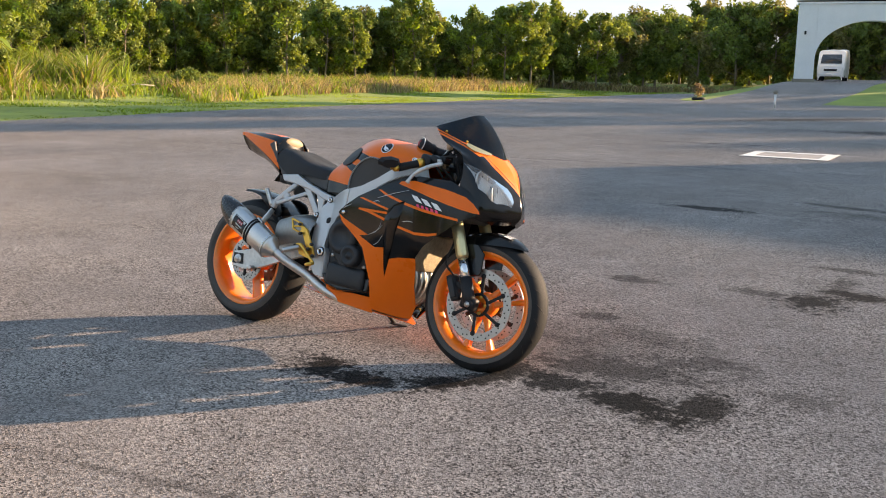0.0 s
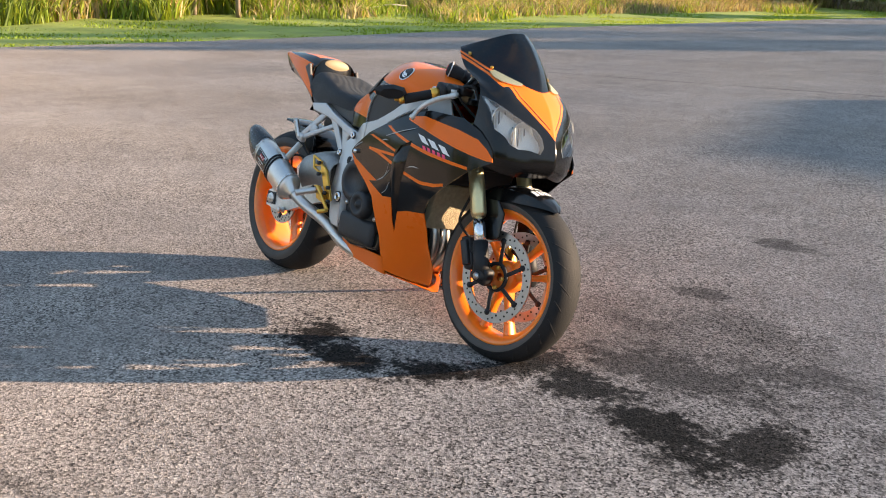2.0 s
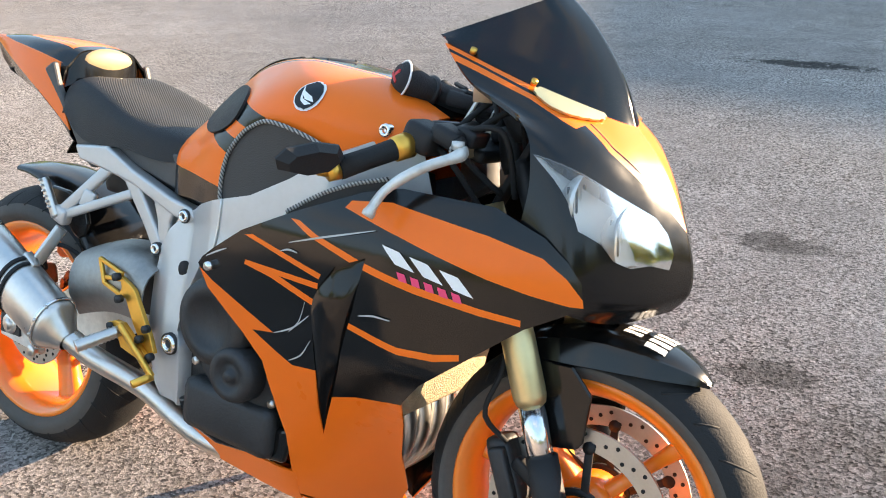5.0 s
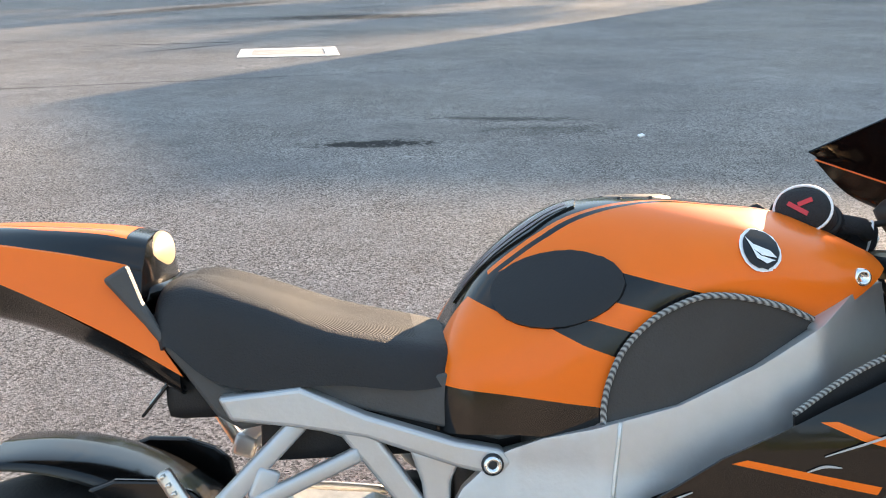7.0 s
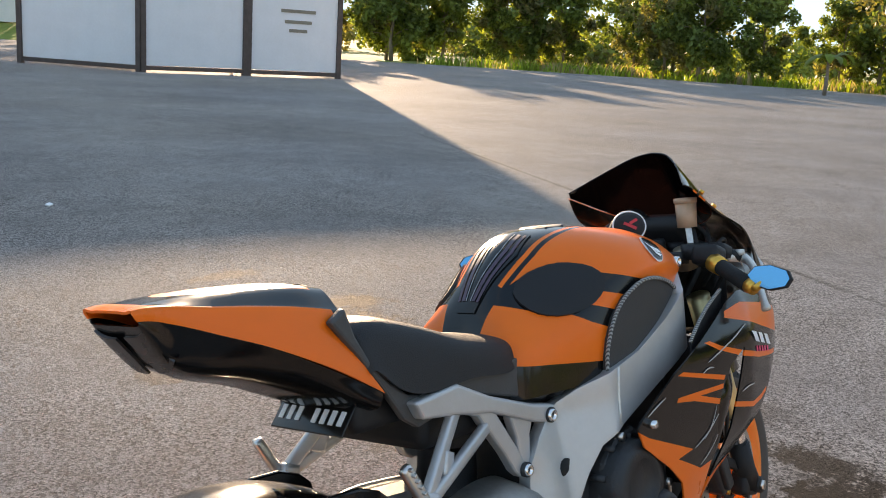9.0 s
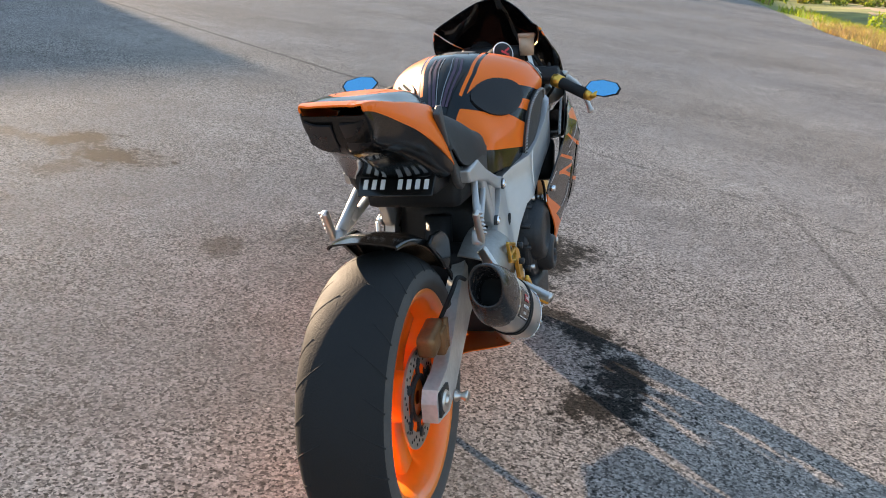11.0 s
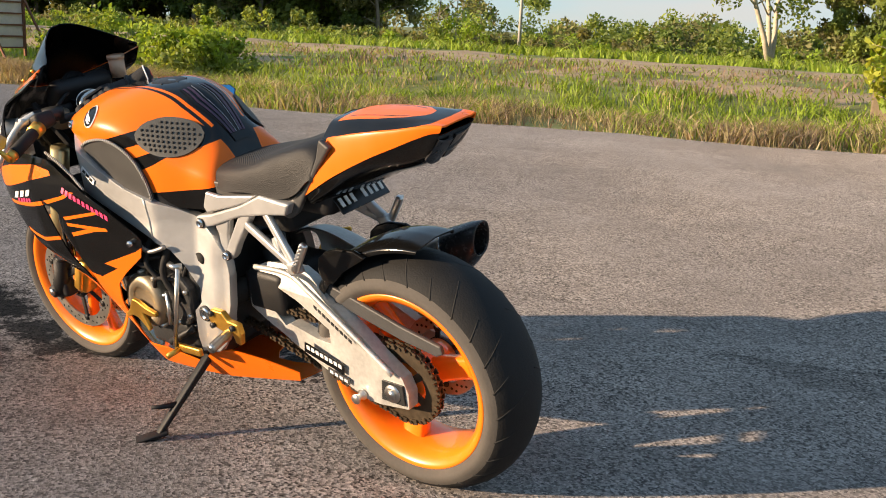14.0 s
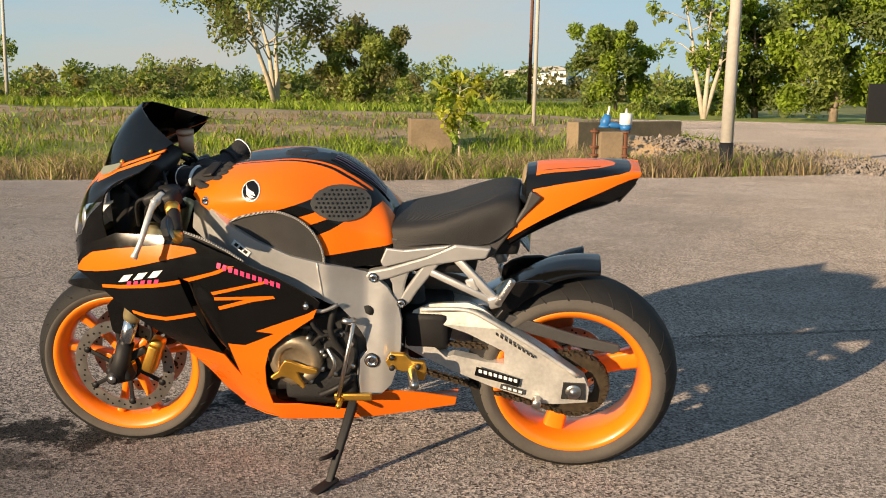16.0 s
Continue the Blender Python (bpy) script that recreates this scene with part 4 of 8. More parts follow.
g = empty("hoarding", Matrix.Translation((22.4, -10.45, -0.1)) @ Matrix.Rotation(radians(-84), 4, 'Z'), "back of a pale hoarding on a rusty frame", "hoarding")
for k in range(9):
    bm = bmesh.new()
    box(bm, (0.65, 0, 0.36 + k * 0.29), (1.22, 0.03, 0.26))
    obj("board", bm, TIMBER, g, False)
    bm = bmesh.new()
    box(bm, (0.65, -0.04, 0.215 + k * 0.29), (1.3, 0.04, 0.04))
    obj("rail", bm, RUST, g, False)
for x in (0.0, 1.3):
    bm = bmesh.new()
    box(bm, (x, -0.03, 1.35), (0.06, 0.06, 2.7))
    obj("post", bm, RUST, g, False)
    bm = bmesh.new()
    beam(bm, (x, -0.05, 1.5), (x, -1.1, 0.0), 0.05, 0.05, 0)
    obj("brace", bm, RUST, g, False)


def block(name, x, y, z, size, turn, label, m=None):
    bm = bmesh.new()
    box(bm, (0, 0, size[2] / 2), size, None, 0.02)
    for v in bm.verts:
        v.co += Vector((noise.noise(v.co * 3 + Vector((x, y, 0))), noise.noise(v.co * 3), noise.noise(v.co * 2))) * 0.012
    o = obj(name, bm, m or MUDDY, None, False)
    o.matrix_world = Matrix.Translation((x, y, z)) @ Matrix.Rotation(radians(turn), 4, 'Z')
    return tagged(o, label, "concrete block")


block("concrete_block", 22.4, -7.7, -0.05, (1.4, 0.6, 0.45), -110, "weathered concrete block in the grass")
block("concrete_block", 2.6, -18.9, -0.35, (0.95, 0.7, 0.85), 15, "square concrete block by the ditch")
block("culvert_wall", -1.9, -20.5, -0.3, (3.9, 0.35, 0.8), 49, "low stained concrete culvert wall")
block("valve_plinth", -1.18, -11.35, -0.05, (0.34, 0.28, 0.66), 12, "slim weathered concrete valve post")
BLUE = mat("blue_enamel", (0.02, 0.16, 0.42), 0.4, 0, 0.2, 12)
v = empty("water_valve", Matrix.Translation((-1.30, -11.35, 0.61)), "blue water valve and white capped pipe on a plinth", "valve")
bm = bmesh.new()
tube(bm, [(0.26, 0, 0.10), (-0.06, 0, 0.08)], 0.045, 14)
tube(bm, [(0.20, 0, 0.06), (0.19, 0, 0.14), (0.16, 0, 0.24)], [0.065, 0.075, 0.05], 14)
lathe(bm, [(0.085, -0.012), (0.085, 0.012), (0.04, 0.012)], (0.20, 0, 0.07), 'z', 14)
obj("valve_body", bm, BLUE, v)
bm = bmesh.new()
tube(bm, [(0.16, 0, 0.24), (0.14, 0, 0.36)], [0.022, 0.014], 10)
obj("spindle", bm, WHITE, v)
bm = bmesh.new()
lathe(bm, [(0.0, 0.27), (0.010, 0.34), (0.020, 0.27), (0.085, 0.265), (0.092, 0.25), (0.092, 0.11), (0.07, 0.10)], (-0.10, 0.04, 0), 'z', 18)
obj("capped_pipe", bm, WHITE, v)
bm = bmesh.new()
tube(bm, [(-0.10, 0.04, 0.02), (-0.10, 0.04, 0.10)], [0.075, 0.085], 16)
obj("valve_body", bm, BLUE, v)
for x, y in ((-0.10, 0.05), (0.34, 0.08)):
    bm = bmesh.new()
    tube(bm, [(x, y, 0.04), (x, y, -0.64)], 0.04 if x < 0 else 0.025, 12)
    for z in (0.0, -0.22, -0.34):
        lathe(bm, [(0.07, -0.014), (0.07, 0.014), (0.04, 0.014)], (x, y, z), 'z', 14)
    obj("flange_pipe", bm, RUST, v)

# gravel heap at the road's mouth
rs = np.random.RandomState(6)
k = 4600
u, w = rs.rand(k), rs.normal(0, 0.50, k)
cx, cy = -2.3 - 3.2 * u + rs.normal(0, 0.3, k), -15.2 + 1.9 * u + w
hz = 0.42 * np.exp(-(w / 0.5) ** 2) * (1 - 0.75 * u)
V, F = [], []
for i in range(k):
    s = rs.uniform(0.012, 0.05) * rs.uniform(0.6, 1.5)
    R3 = np.array(Euler(rs.uniform(0, 6, 3)).to_matrix())
    o = np.array([[1, 0, 0], [-1, 0, 0], [0, 1, 0], [0, -1, 0], [0, 0, 0.7], [0, 0, -0.7]]) * s * rs.uniform(0.6, 1.2, (6, 3))
    b = len(V)
    V.extend((o @ R3.T + np.array([cx[i], cy[i], hz[i] * rs.uniform(0.7, 1) + 0.0])).tolist())
    F.extend([(b + p, b + q, b + r) for p, q, r in ((0, 2, 4), (2, 1, 4), (1, 3, 4), (3, 0, 4), (2, 0, 5), (1, 2, 5), (3, 1, 5), (0, 3, 5))])
tagged(raw("gravel_heap", V, F, GRAVEL), "heap of pale broken stone beside the road", "gravel", kind="stuff")
gx2 = [[(-2.0 - 3.3 * a, -15.55 + 1.75 * a + b, 0.40 * math.exp(-(b / 0.55) ** 2) * (1 - 0.75 * a) - 0.03) for b in np.linspace(-1.1, 1.1, 9)] for a in np.linspace(-0.15, 1.1, 8)]
tagged(obj("ground_mound", sheet(gx2, 24, 24), EARTH), "earth mound under the broken stone", "mound", kind="structure")

g = empty("black_sign", Matrix.Translation((-14.25, -43.2, 0.0)) @ Matrix.Rotation(radians(186), 4, 'Z'), "black sign with a gold emblem and white skyline", "sign")
bm = bmesh.new()
box(bm, (0, 0, 0.95), (1.1, 0.12, 1.75), None, 0.02)
obj("panel", bm, MATT_BLACK, g, False)
bm = bmesh.new()
lathe(bm, [(0.0, 0.09), (0.12, 0.08), (0.17, 0.06)], (0, 0, 1.38), 'y', 8)
obj("emblem", bm, GOLD, g, False)
bm = bmesh.new()
for x, h in ((-0.25, 0.12), (-0.12, 0.08), (0.0, 0.16), (0.1, 0.08), (0.22, 0.26)):
    box(bm, (x, 0.07, 0.62 + h / 2), (0.06, 0.02, h))
box(bm, (0, 0.07, 0.58), (0.62, 0.02, 0.06))
obj("skyline", bm, WHITE, g, False)
bm = bmesh.new()
box(bm, (0, 0.07, 0.40), (0.6, 0.02, 0.05))
obj("text_bar", bm, WHITE, g, False)

ROOF = mat("grey_sheet_roof", (0.20, 0.21, 0.22), 0.5, 0.4, 0.15, 0.8)
h = empty("white_house", Matrix.Translation((5.8, -167, 2.3)) @ Matrix.Rotation(radians(-12), 4, 'Z') @ Matrix.Scale(0.7, 4), "distant white building with a long grey roof", "building")
bm = bmesh.new()
box(bm, (-5.5, 0, 1.9), (4.0, 8, 3.8))
box(bm, (2.5, 0, 1.4), (12, 8, 2.8))
obj("wall", bm, WALL_WHITE, h, False)
bm = bmesh.new()
plate_pts = [(-8.0, 3.6), (9, 2.6), (9, 3.2), (-5.5, 4.6), (-8.0, 3.9)]
vs = [[bm.verts.new((x, y, z)) for x, z in plate_pts] for y in (-4.6, 4.6)]
for i in range(5):
    bm.faces.new((vs[0][i], vs[0][(i + 1) % 5], vs[1][(i + 1) % 5], vs[1][i]))
bm.faces.new(vs[0])
bm.faces.new(vs[1][::-1])
obj("roof", bm, ROOF, h, False)
for x in (-6.5, -5.0):
    bm = bmesh.new()
    box(bm, (x, 4.02, 2.3), (0.9, 0.06, 1.0))
    obj("window", bm, GLASS_DARK, h, False)

# trees and shrubs of the south side
big = tree("spreading_tree", "large spreading tree with pale bare limbs", 7.6, 3.0, 1.0, [LEAF_B, LEAF_A, LEAF_D], 71, 190, 0.11, 0.32, 0.15, PALE_BARK, 3, 0.35)
place(big, 13.8, -42.9, 1.0, 0.6)
place(tree("leafy_tree", "dense vine-grown leafy tree", 4.2, 1.7, 1.0, [LEAF_A, LEAF_B, LEAF_D], 72, 240, 0.10, 0.05, 0.12, gaps=0.05), 9.66, -44.0)
place(tree("round_tree", "round dark green tree with several stems", 4.3, 1.6, 1.0, [LEAF_B, LEAF_B, LEAF_C], 73, 260, 0.10, 0.2, 0.10, None, 2, 0.05), -2.8, -49.1)
place(tree("sparse_tree", "thin pale tree with few leaves", 7.0, 1.4, 1.0, [LEAF_A, LEAF_C], 74, 22, 0.15, 0.35, 0.14, PALE_BARK, 3, 0.45), -7.0, -46.7)
place(tree("mango_tree", "large dense dark green tree beside the road", 7.4, 3.0, 1.0, [LEAF_B, LEAF_C, LEAF_A], 75, 420, 0.13, 0.05, 0.22, gaps=0.02), -13.4, -47.6)
place(tree("mango_tree", "large dense dark green tree beside the road", 6.0, 2.4, 1.0, [LEAF_B, LEAF_C, LEAF_B], 76, 340, 0.13, 0.05, 0.2, gaps=0.04), -10.4, -52)
sap = tree("sapling", "young sapling with yellow-green leaves", 1.45, 0.32, 1.0, [SAPLING_LEAF, LEAF_C, SAPLING_LEAF], 77, 14, 0.055, 0.36, 0.022, PALE_BARK, 1, 0.2)
place(sap, 1.08, -11.9, 1.08, 0.0, -0.08)
for i, (x, y, s, sd) in enumerate(((13.3, -10.3, 1.0, 1), (25.5, -9.4, 1.3, 4), (27.2, -8.6, 1.5, 5), (33.5, -6.4, 1.2, 6), (20.4, -13.2, 1.2, 7))):
    rs = np.random.RandomState(80 + i)
    wide, clumps = (0.42, 46) if i == 0 else (0.55, 26)
    cl = [(rs.normal(0, wide), rs.normal(0, wide), rs.uniform(0.12, 1.05), rs.uniform(0.20, 0.40)) for _ in range(clumps)]
    b = empty("shrub", None, "dense bright green shrub on the verge", "shrub")
    q = new("crown", crown_mesh("crown", rs, cl, 110, 0.06, [LEAF_C, BLADE_G, LEAF_C, LEAF_A]))
    q.parent = b
    bm = bmesh.new()
    for k in range(5):
        a = k * 1.3
        tube(bm, [(0, 0, -0.05), (0.2 * math.cos(a), 0.2 * math.sin(a), 0.4), (0.45 * math.cos(a), 0.45 * math.sin(a), 0.8)], [0.02, 0.014, 0.006], 6)
    obj("stems", bm, BARK, b)
    place(b, x, y, s, i)


def fronds(name, label, x, y, h, n, length, width, colours, seed, trunk=0.05, droop=0.5, category="plant"):
    """Long arching leaves from one stem."""
    rs = np.random.RandomState(seed)
    root = empty(name, None, label, category)
    bm = bmesh.new()
    tube(bm, [(0, 0, -0.05), (0.02 * h, 0, h * 0.5), (0.03 * h, 0.02 * h, h)], [trunk, trunk * 0.9, trunk * 0.6], 10)
    obj("stem", bm, BARK, root)
    for i in range(n):
        a = i * 2.4 + rs.uniform(-0.3, 0.3)
        L = length * rs.uniform(0.75, 1.15)
        up = rs.uniform(0.35, 1.0)
        bm = bmesh.new()
        prev = None
        for t in np.linspace(0, 1, 9):
            r = L * t * (1 - 0.25 * t)
            z = h * rs.uniform(0.97, 1.0) + L * (up * t - droop * (1 + up) * t * t)
            w = width * math.sin(math.pi * min(1, 0.08 + t * 0.95)) ** 0.6
            c = Vector((math.cos(a) * r, math.sin(a) * r, z))
            sdv = Vector((-math.sin(a), math.cos(a), 0)) * w
            ring = [bm.verts.new(c - sdv + Vector((0, 0, -0.2 * w))), bm.verts.new(c), bm.verts.new(c + sdv + Vector((0, 0, -0.2 * w)))]
            if prev:
                bm.faces.new((prev[0], prev[1], ring[1], ring[0]))
                bm.faces.new((prev[1], prev[2], ring[2], ring[1]))
            prev = ring
        obj("leaf", bm, colours[i % len(colours)], root)
    return place(root, x, y)


fronds("croton_shrub", "small shrub with long yellow-green leaves", 14.2, -7.5, 0.16, 26, 0.52, 0.035, [LEAF_C, BLADE_Y], 5, 0.02)
fronds("banana_plant", "tall banana plant with broad leaves", -29.5, 14.0, 1.9, 10, 2.0, 0.26, [LEAF_C, LEAF_A], 6, 0.10, category="banana plant")
fronds("banana_plant", "banana plant with broad leaves", -31.0, 13.0, 1.4, 9, 1.8, 0.24, [LEAF_C, LEAF_B], 7, 0.09, category="banana plant")
fronds("banana_plant", "banana plant by the far edge of the lot", 46.5, 18.6, 1.8, 10, 1.9, 0.25, [LEAF_C, LEAF_A], 9, 0.10, category="banana plant")
fronds("palm_tree", "oil palm with long fronds above the wood", -31.5, 68, 4.4, 44, 2.9, 0.10, [LEAF_B, LEAF_D], 8, 0.25, category="palm tree")
bm = bmesh.new()
tube(bm, [(-32.5, 20.5, -0.1), (-32.5, 20.45, 1.75)], [0.04, 0.03], 8)
tube(bm, [(-32.5, 20.5, 1.0), (-32.1, 21.0, 0.35), (-31.4, 22.0, 0.6), (-31.0, 22.6, 0.55)], [0.03, 0.035, 0.03, 0.02], 8)
tagged(obj("broken_post", bm, PALE_BARK), "bare pale post with a broken branch in the reeds", "post")
rs = np.random.RandomState(4)
q = empty("round_bush", None, "round dark bush in the dry grass", "shrub")
c = new("crown", crown_mesh("crown", rs, [(rs.normal(0, 0.3), rs.normal(0, 0.3), rs.uniform(0.2, 0.75), 0.35) for _ in range(16)], 120, 0.07, [LEAF_B]))
c.parent = q
place(q, -32.4, 25.7)


# ---- motorcycle: x ahead, y to its left, leaning on its side stand ----
LEAN, YAW, BIG = 12.0, 1.6, 1.015
BASE = Matrix.Translation((0.0135, -0.063, -0.003)) @ Matrix.Rotation(radians(YAW), 4, 'Z') @ Matrix.Rotation(radians(-LEAN), 4, 'X') @ Matrix.Translation((-0.012, 0, 0))
bike = empty("motorcycle", BASE, "orange and black faired sport motorcycle leaning on its side stand", "motorcycle")


def part(name, bm, materials, parent=None, label="", smooth=True, thick=0.0, dark_inside=False):
    bmesh.ops.scale(bm, vec=(BIG, BIG, BIG), verts=bm.verts)
    ob = obj(name, bm, materials, parent or bike, smooth, label)
    if thick:
        shell(ob, thick)
        if dark_inside:
            ob.modifiers["thickness"].material_offset = -1
        if thick < 0.02:
            es = ob.modifiers.new("crisp_rim", 'EDGE_SPLIT')
            es.split_angle, es.use_edge_sharp = radians(50), False
    return ob


def sharp(ob, w=0.003, seg=2):
    b = ob.modifiers.new("edges", 'BEVEL')
    b.width, b.segments, b.limit_method, b.angle_limit = w, seg, 'ANGLE', radians(40)
    return ob


def plate(bm, poly, depth, y, hole=None):
    """A flat outline in x and z, with thickness across y."""
    vs = [bm.verts.new((x, y - depth / 2, z)) for x, z in poly]
    f = bm.faces.new(vs)
    g = bmesh.ops.extrude_face_region(bm, geom=[f])
    for v in (q for q in g["geom"] if isinstance(q, bmesh.types.BMVert)):
        v.co.y += depth
    bmesh.ops.recalc_face_normals(bm, faces=bm.faces)
    return bm


SIDES = (1, -1)


def flank_y(x, z):
    """Half width of the side fairing."""
    w = np.interp(z, [0.12, 0.18, 0.25, 0.40, 0.55, 0.65, 0.72, 0.80, 0.86], [0.10, 0.15, 0.185, 0.240, 0.263, 0.276, 0.280, 0.252, 0.21])
    t = np.interp(x, [-0.36, -0.1, 0.0, 0.15, 0.3, 0.45, 0.6, 0.68, 0.75], [0.55, 0.84, 0.90, 0.95, 0.99, 1.0, 0.90, 0.81, 0.70])
    # the lower front draws in to a keel behind the wheel
    reach = np.interp(z, [0.165, 0.225, 0.317, 0.40, 0.52], [0.165, 0.205, 0.225, 0.257, 0.30])
    k = 1 - np.interp(z, [0.165, 0.225, 0.317, 0.40, 0.52], [0.86, 0.71, 0.45, 0.29, 0.0]) * np.clip((x - 0.18) / reach, 0, 1) ** 1.4
    return w * t * k


def flank(x0, x1, z0, z1, side, nx=60, nz=48, inset=0.0):
    bm = bmesh.new()
    xs, zs = np.linspace(x0, x1, nx), np.linspace(z0, z1, nz)
    Y = np.array([[flank_y(x, z) for z in zs] for x in xs])
    for _ in range(6):
        P = np.pad(Y, 1, mode="edge")
        P[0], P[-1] = 2 * P[1] - P[2], 2 * P[-2] - P[-3]
        P[:, 0], P[:, -1] = 2 * P[:, 1] - P[:, 2], 2 * P[:, -2] - P[:, -3]
        Y = (P[:-2, 1:-1] + P[2:, 1:-1] + P[1:-1, :-2] + P[1:-1, 2:] + 4 * P[1:-1, 1:-1]) / 8
    vs = [[bm.verts.new((x, side * (Y[i, j] - inset), z)) for j, z in enumerate(zs)] for i, x in enumerate(xs)]
    for i in range(nx - 1):
        for j in range(nz - 1):
            q = (vs[i][j], vs[i + 1][j], vs[i + 1][j + 1], vs[i][j + 1])
            bm.faces.new(q if side < 0 else q[::-1])
    return bm


# side fairings
FAIR = [(0.742, 0.668), (0.736, 0.705), (0.716, 0.732), (0.679, 0.763), (0.60, 0.797), (0.45, 0.804), (0.385, 0.790), (0.265, 0.744), (0.14, 0.690), (0.075, 0.650), (0.038, 0.625), (0.024, 0.610), (0.046, 0.570), (0.135, 0.505), (0.18, 0.464), (0.20, 0.40), (0.21, 0.325),
        (0.203, 0.24), (0.20, 0.19), (0.30, 0.168), (0.345, 0.166), (0.385, 0.228), (0.405, 0.318), (0.437, 0.40), (0.452, 0.45), (0.50, 0.50), (0.575, 0.557), (0.665, 0.627)]
VENT = [(0.412, 0.693), (0.386, 0.60), (0.352, 0.50), (0.318, 0.42), (0.285, 0.345), (0.290, 0.40), (0.302, 0.50), (0.304, 0.585), (0.314, 0.622), (0.352, 0.668)]
LOW_ORANGE = [(0.322, 0.478), (0.25, 0.474), (0.160, 0.517), (0.212, 0.524), (0.06, 0.585), (-0.02, 0.63), (-0.05, 0.5), (0.1, 0.1), (0.5, 0.1), (0.5, 0.445), (0.447, 0.447), (0.37, 0.442), (0.318, 0.43)]
TOP_ORANGE = [(0.750, 0.670), (0.722, 0.670), (0.671, 0.679), (0.61, 0.693), (0.524, 0.717), (0.465, 0.735), (0.356, 0.762), (0.365, 0.774), (0.44, 0.782), (0.60, 0.756), (0.681, 0.735), (0.716, 0.710)]
STRIPES = [[(0.660, 0.630), (0.60, 0.637), (0.50, 0.652), (0.395, 0.676), (0.30, 0.706), (0.252, 0.729), (0.272, 0.729), (0.31, 0.713), (0.40, 0.687), (0.50, 0.664), (0.60, 0.648), (0.660, 0.640)],
           [(0.572, 0.560), (0.53, 0.550), (0.47, 0.549), (0.372, 0.572), (0.372, 0.583), (0.47, 0.561), (0.53, 0.562), (0.572, 0.570)],
           [(0.318, 0.641), (0.150, 0.684), (0.168, 0.688), (0.324, 0.650)],
           [(0.316, 0.624), (0.146, 0.632), (0.150, 0.641), (0.318, 0.634)],
           [(0.310, 0.592), (0.208, 0.622), (0.150, 0.632), (0.156, 0.641), (0.216, 0.632), (0.313, 0.603)]]
for sd in SIDES:
    bm = flank(-0.02, 0.75, 0.14, 0.81, sd)
    trim(bm, [(x, z + (0.010 if sd > 0 and z > 0.6 and x < 0.42 else 0.0)) for x, z in FAIR])
    trim(bm, VENT, keep=False)
    for poly in [LOW_ORANGE, TOP_ORANGE] + STRIPES:
        tint(bm, poly, 1)
    fair = part("side_fairing", bm, [BLACK, ORANGE], label="gloss black side fairing with orange flashes", thick=0.004, dark_inside=True)
    # glossy scoop rolling into the vent
    rows = []
    for z, xr, xf, o in ((0.692, 0.376, 0.414, 0.036), (0.672, 0.348, 0.410, 0.022), (0.640, 0.322, 0.402, 0.006), (0.60, 0.302, 0.392, -0.006), (0.54, 0.299, 0.370, 0.0), (0.48, 0.296, 0.350, 0.003), (0.42, 0.290, 0.325, 0.014), (0.35, 0.280, 0.296, 0.014)):
        w = xf - xr
        rows.append([(xr - 0.006, sd * (flank_y(xr, z) - 0.007), z), (xr + 0.22 * w, sd * (flank_y(xr, z) - 0.002 - o * 0.7), z), (xr + 0.5 * w, sd * (flank_y(xr, z) - 0.006 - o), z + 0.003), (xr + 0.8 * w, sd * (flank_y(xr, z) - 0.018 - o), z + 0.006), (xf + 0.01, sd * (flank_y(xr, z) - 0.055), z + 0.008)])
    part("air_vent", sheet(rows, 30, 16), BLACK, fair, "gloss black scoop inside the vent", thick=0.003)
    # white and pink lettering as plain bars
    bm = flank(0.40, 0.62, 0.64, 0.73, sd, 40, 20, inset=-0.0012)
    keepers = [[(x, 0.658 + (0.60 - x) * 0.25), (x - 0.022, 0.682 + (0.60 - x) * 0.25), (x - 0.052, 0.689 + (0.60 - x) * 0.25), (x - 0.030, 0.665 + (0.60 - x) * 0.25)] for x in (0.60, 0.552, 0.504)] if sd > 0 else \
        [[(x, 0.660 + (0.60 - x) * 0.25), (x - 0.026, 0.688 + (0.60 - x) * 0.25), (x - 0.056, 0.695 + (0.60 - x) * 0.25), (x - 0.032, 0.668 + (0.60 - x) * 0.25)] for x in (0.592, 0.544, 0.498)]
    for p in keepers:
        tint(bm, p, 1)
    bmesh.ops.delete(bm, geom=[f for f in bm.faces if f.material_index == 0], context='FACES')
    part("fairing_lettering", bm, [WHITE, WHITE], fair, "white slanted sticker lettering")
    bm = flank(0.40, 0.62, 0.62, 0.70, sd, 40, 20, inset=-0.0012)
    for x in (0.575, 0.553, 0.531, 0.509, 0.487):
        z = 0.646 + (0.60 - x) * 0.19
        tint(bm, [(x, z), (x - 0.005, z + 0.013), (x - 0.018, z + 0.015), (x - 0.014, z + 0.002)], 1)
    bmesh.ops.delete(bm, geom=[f for f in bm.faces if f.material_index == 0], context='FACES')
    part("small_lettering", bm, [PINK, PINK], fair, "small pink script below the white lettering")
    if sd > 0:
        bm = flank(0.08, 0.34, 0.64, 0.76, sd, 50, 24, inset=-0.0014)
        bm.normal_update()
        for i in range(11):
            x = 0.300 - i * 0.0160
            z = 0.732 - (0.300 - x) * 0.350
            tint(bm, [(x, z - 0.007), (x - 0.002, z + 0.008), (x - 0.0125, z + 0.0045), (x - 0.0105, z - 0.0105)], 1)
        bmesh.ops.delete(bm, geom=[f for f in bm.faces if f.material_index == 0], context='FACES')
        part("strip_sticker", bm, [PINK, PINK], fair, "long pink sticker lettering")
    bm = bmesh.new()
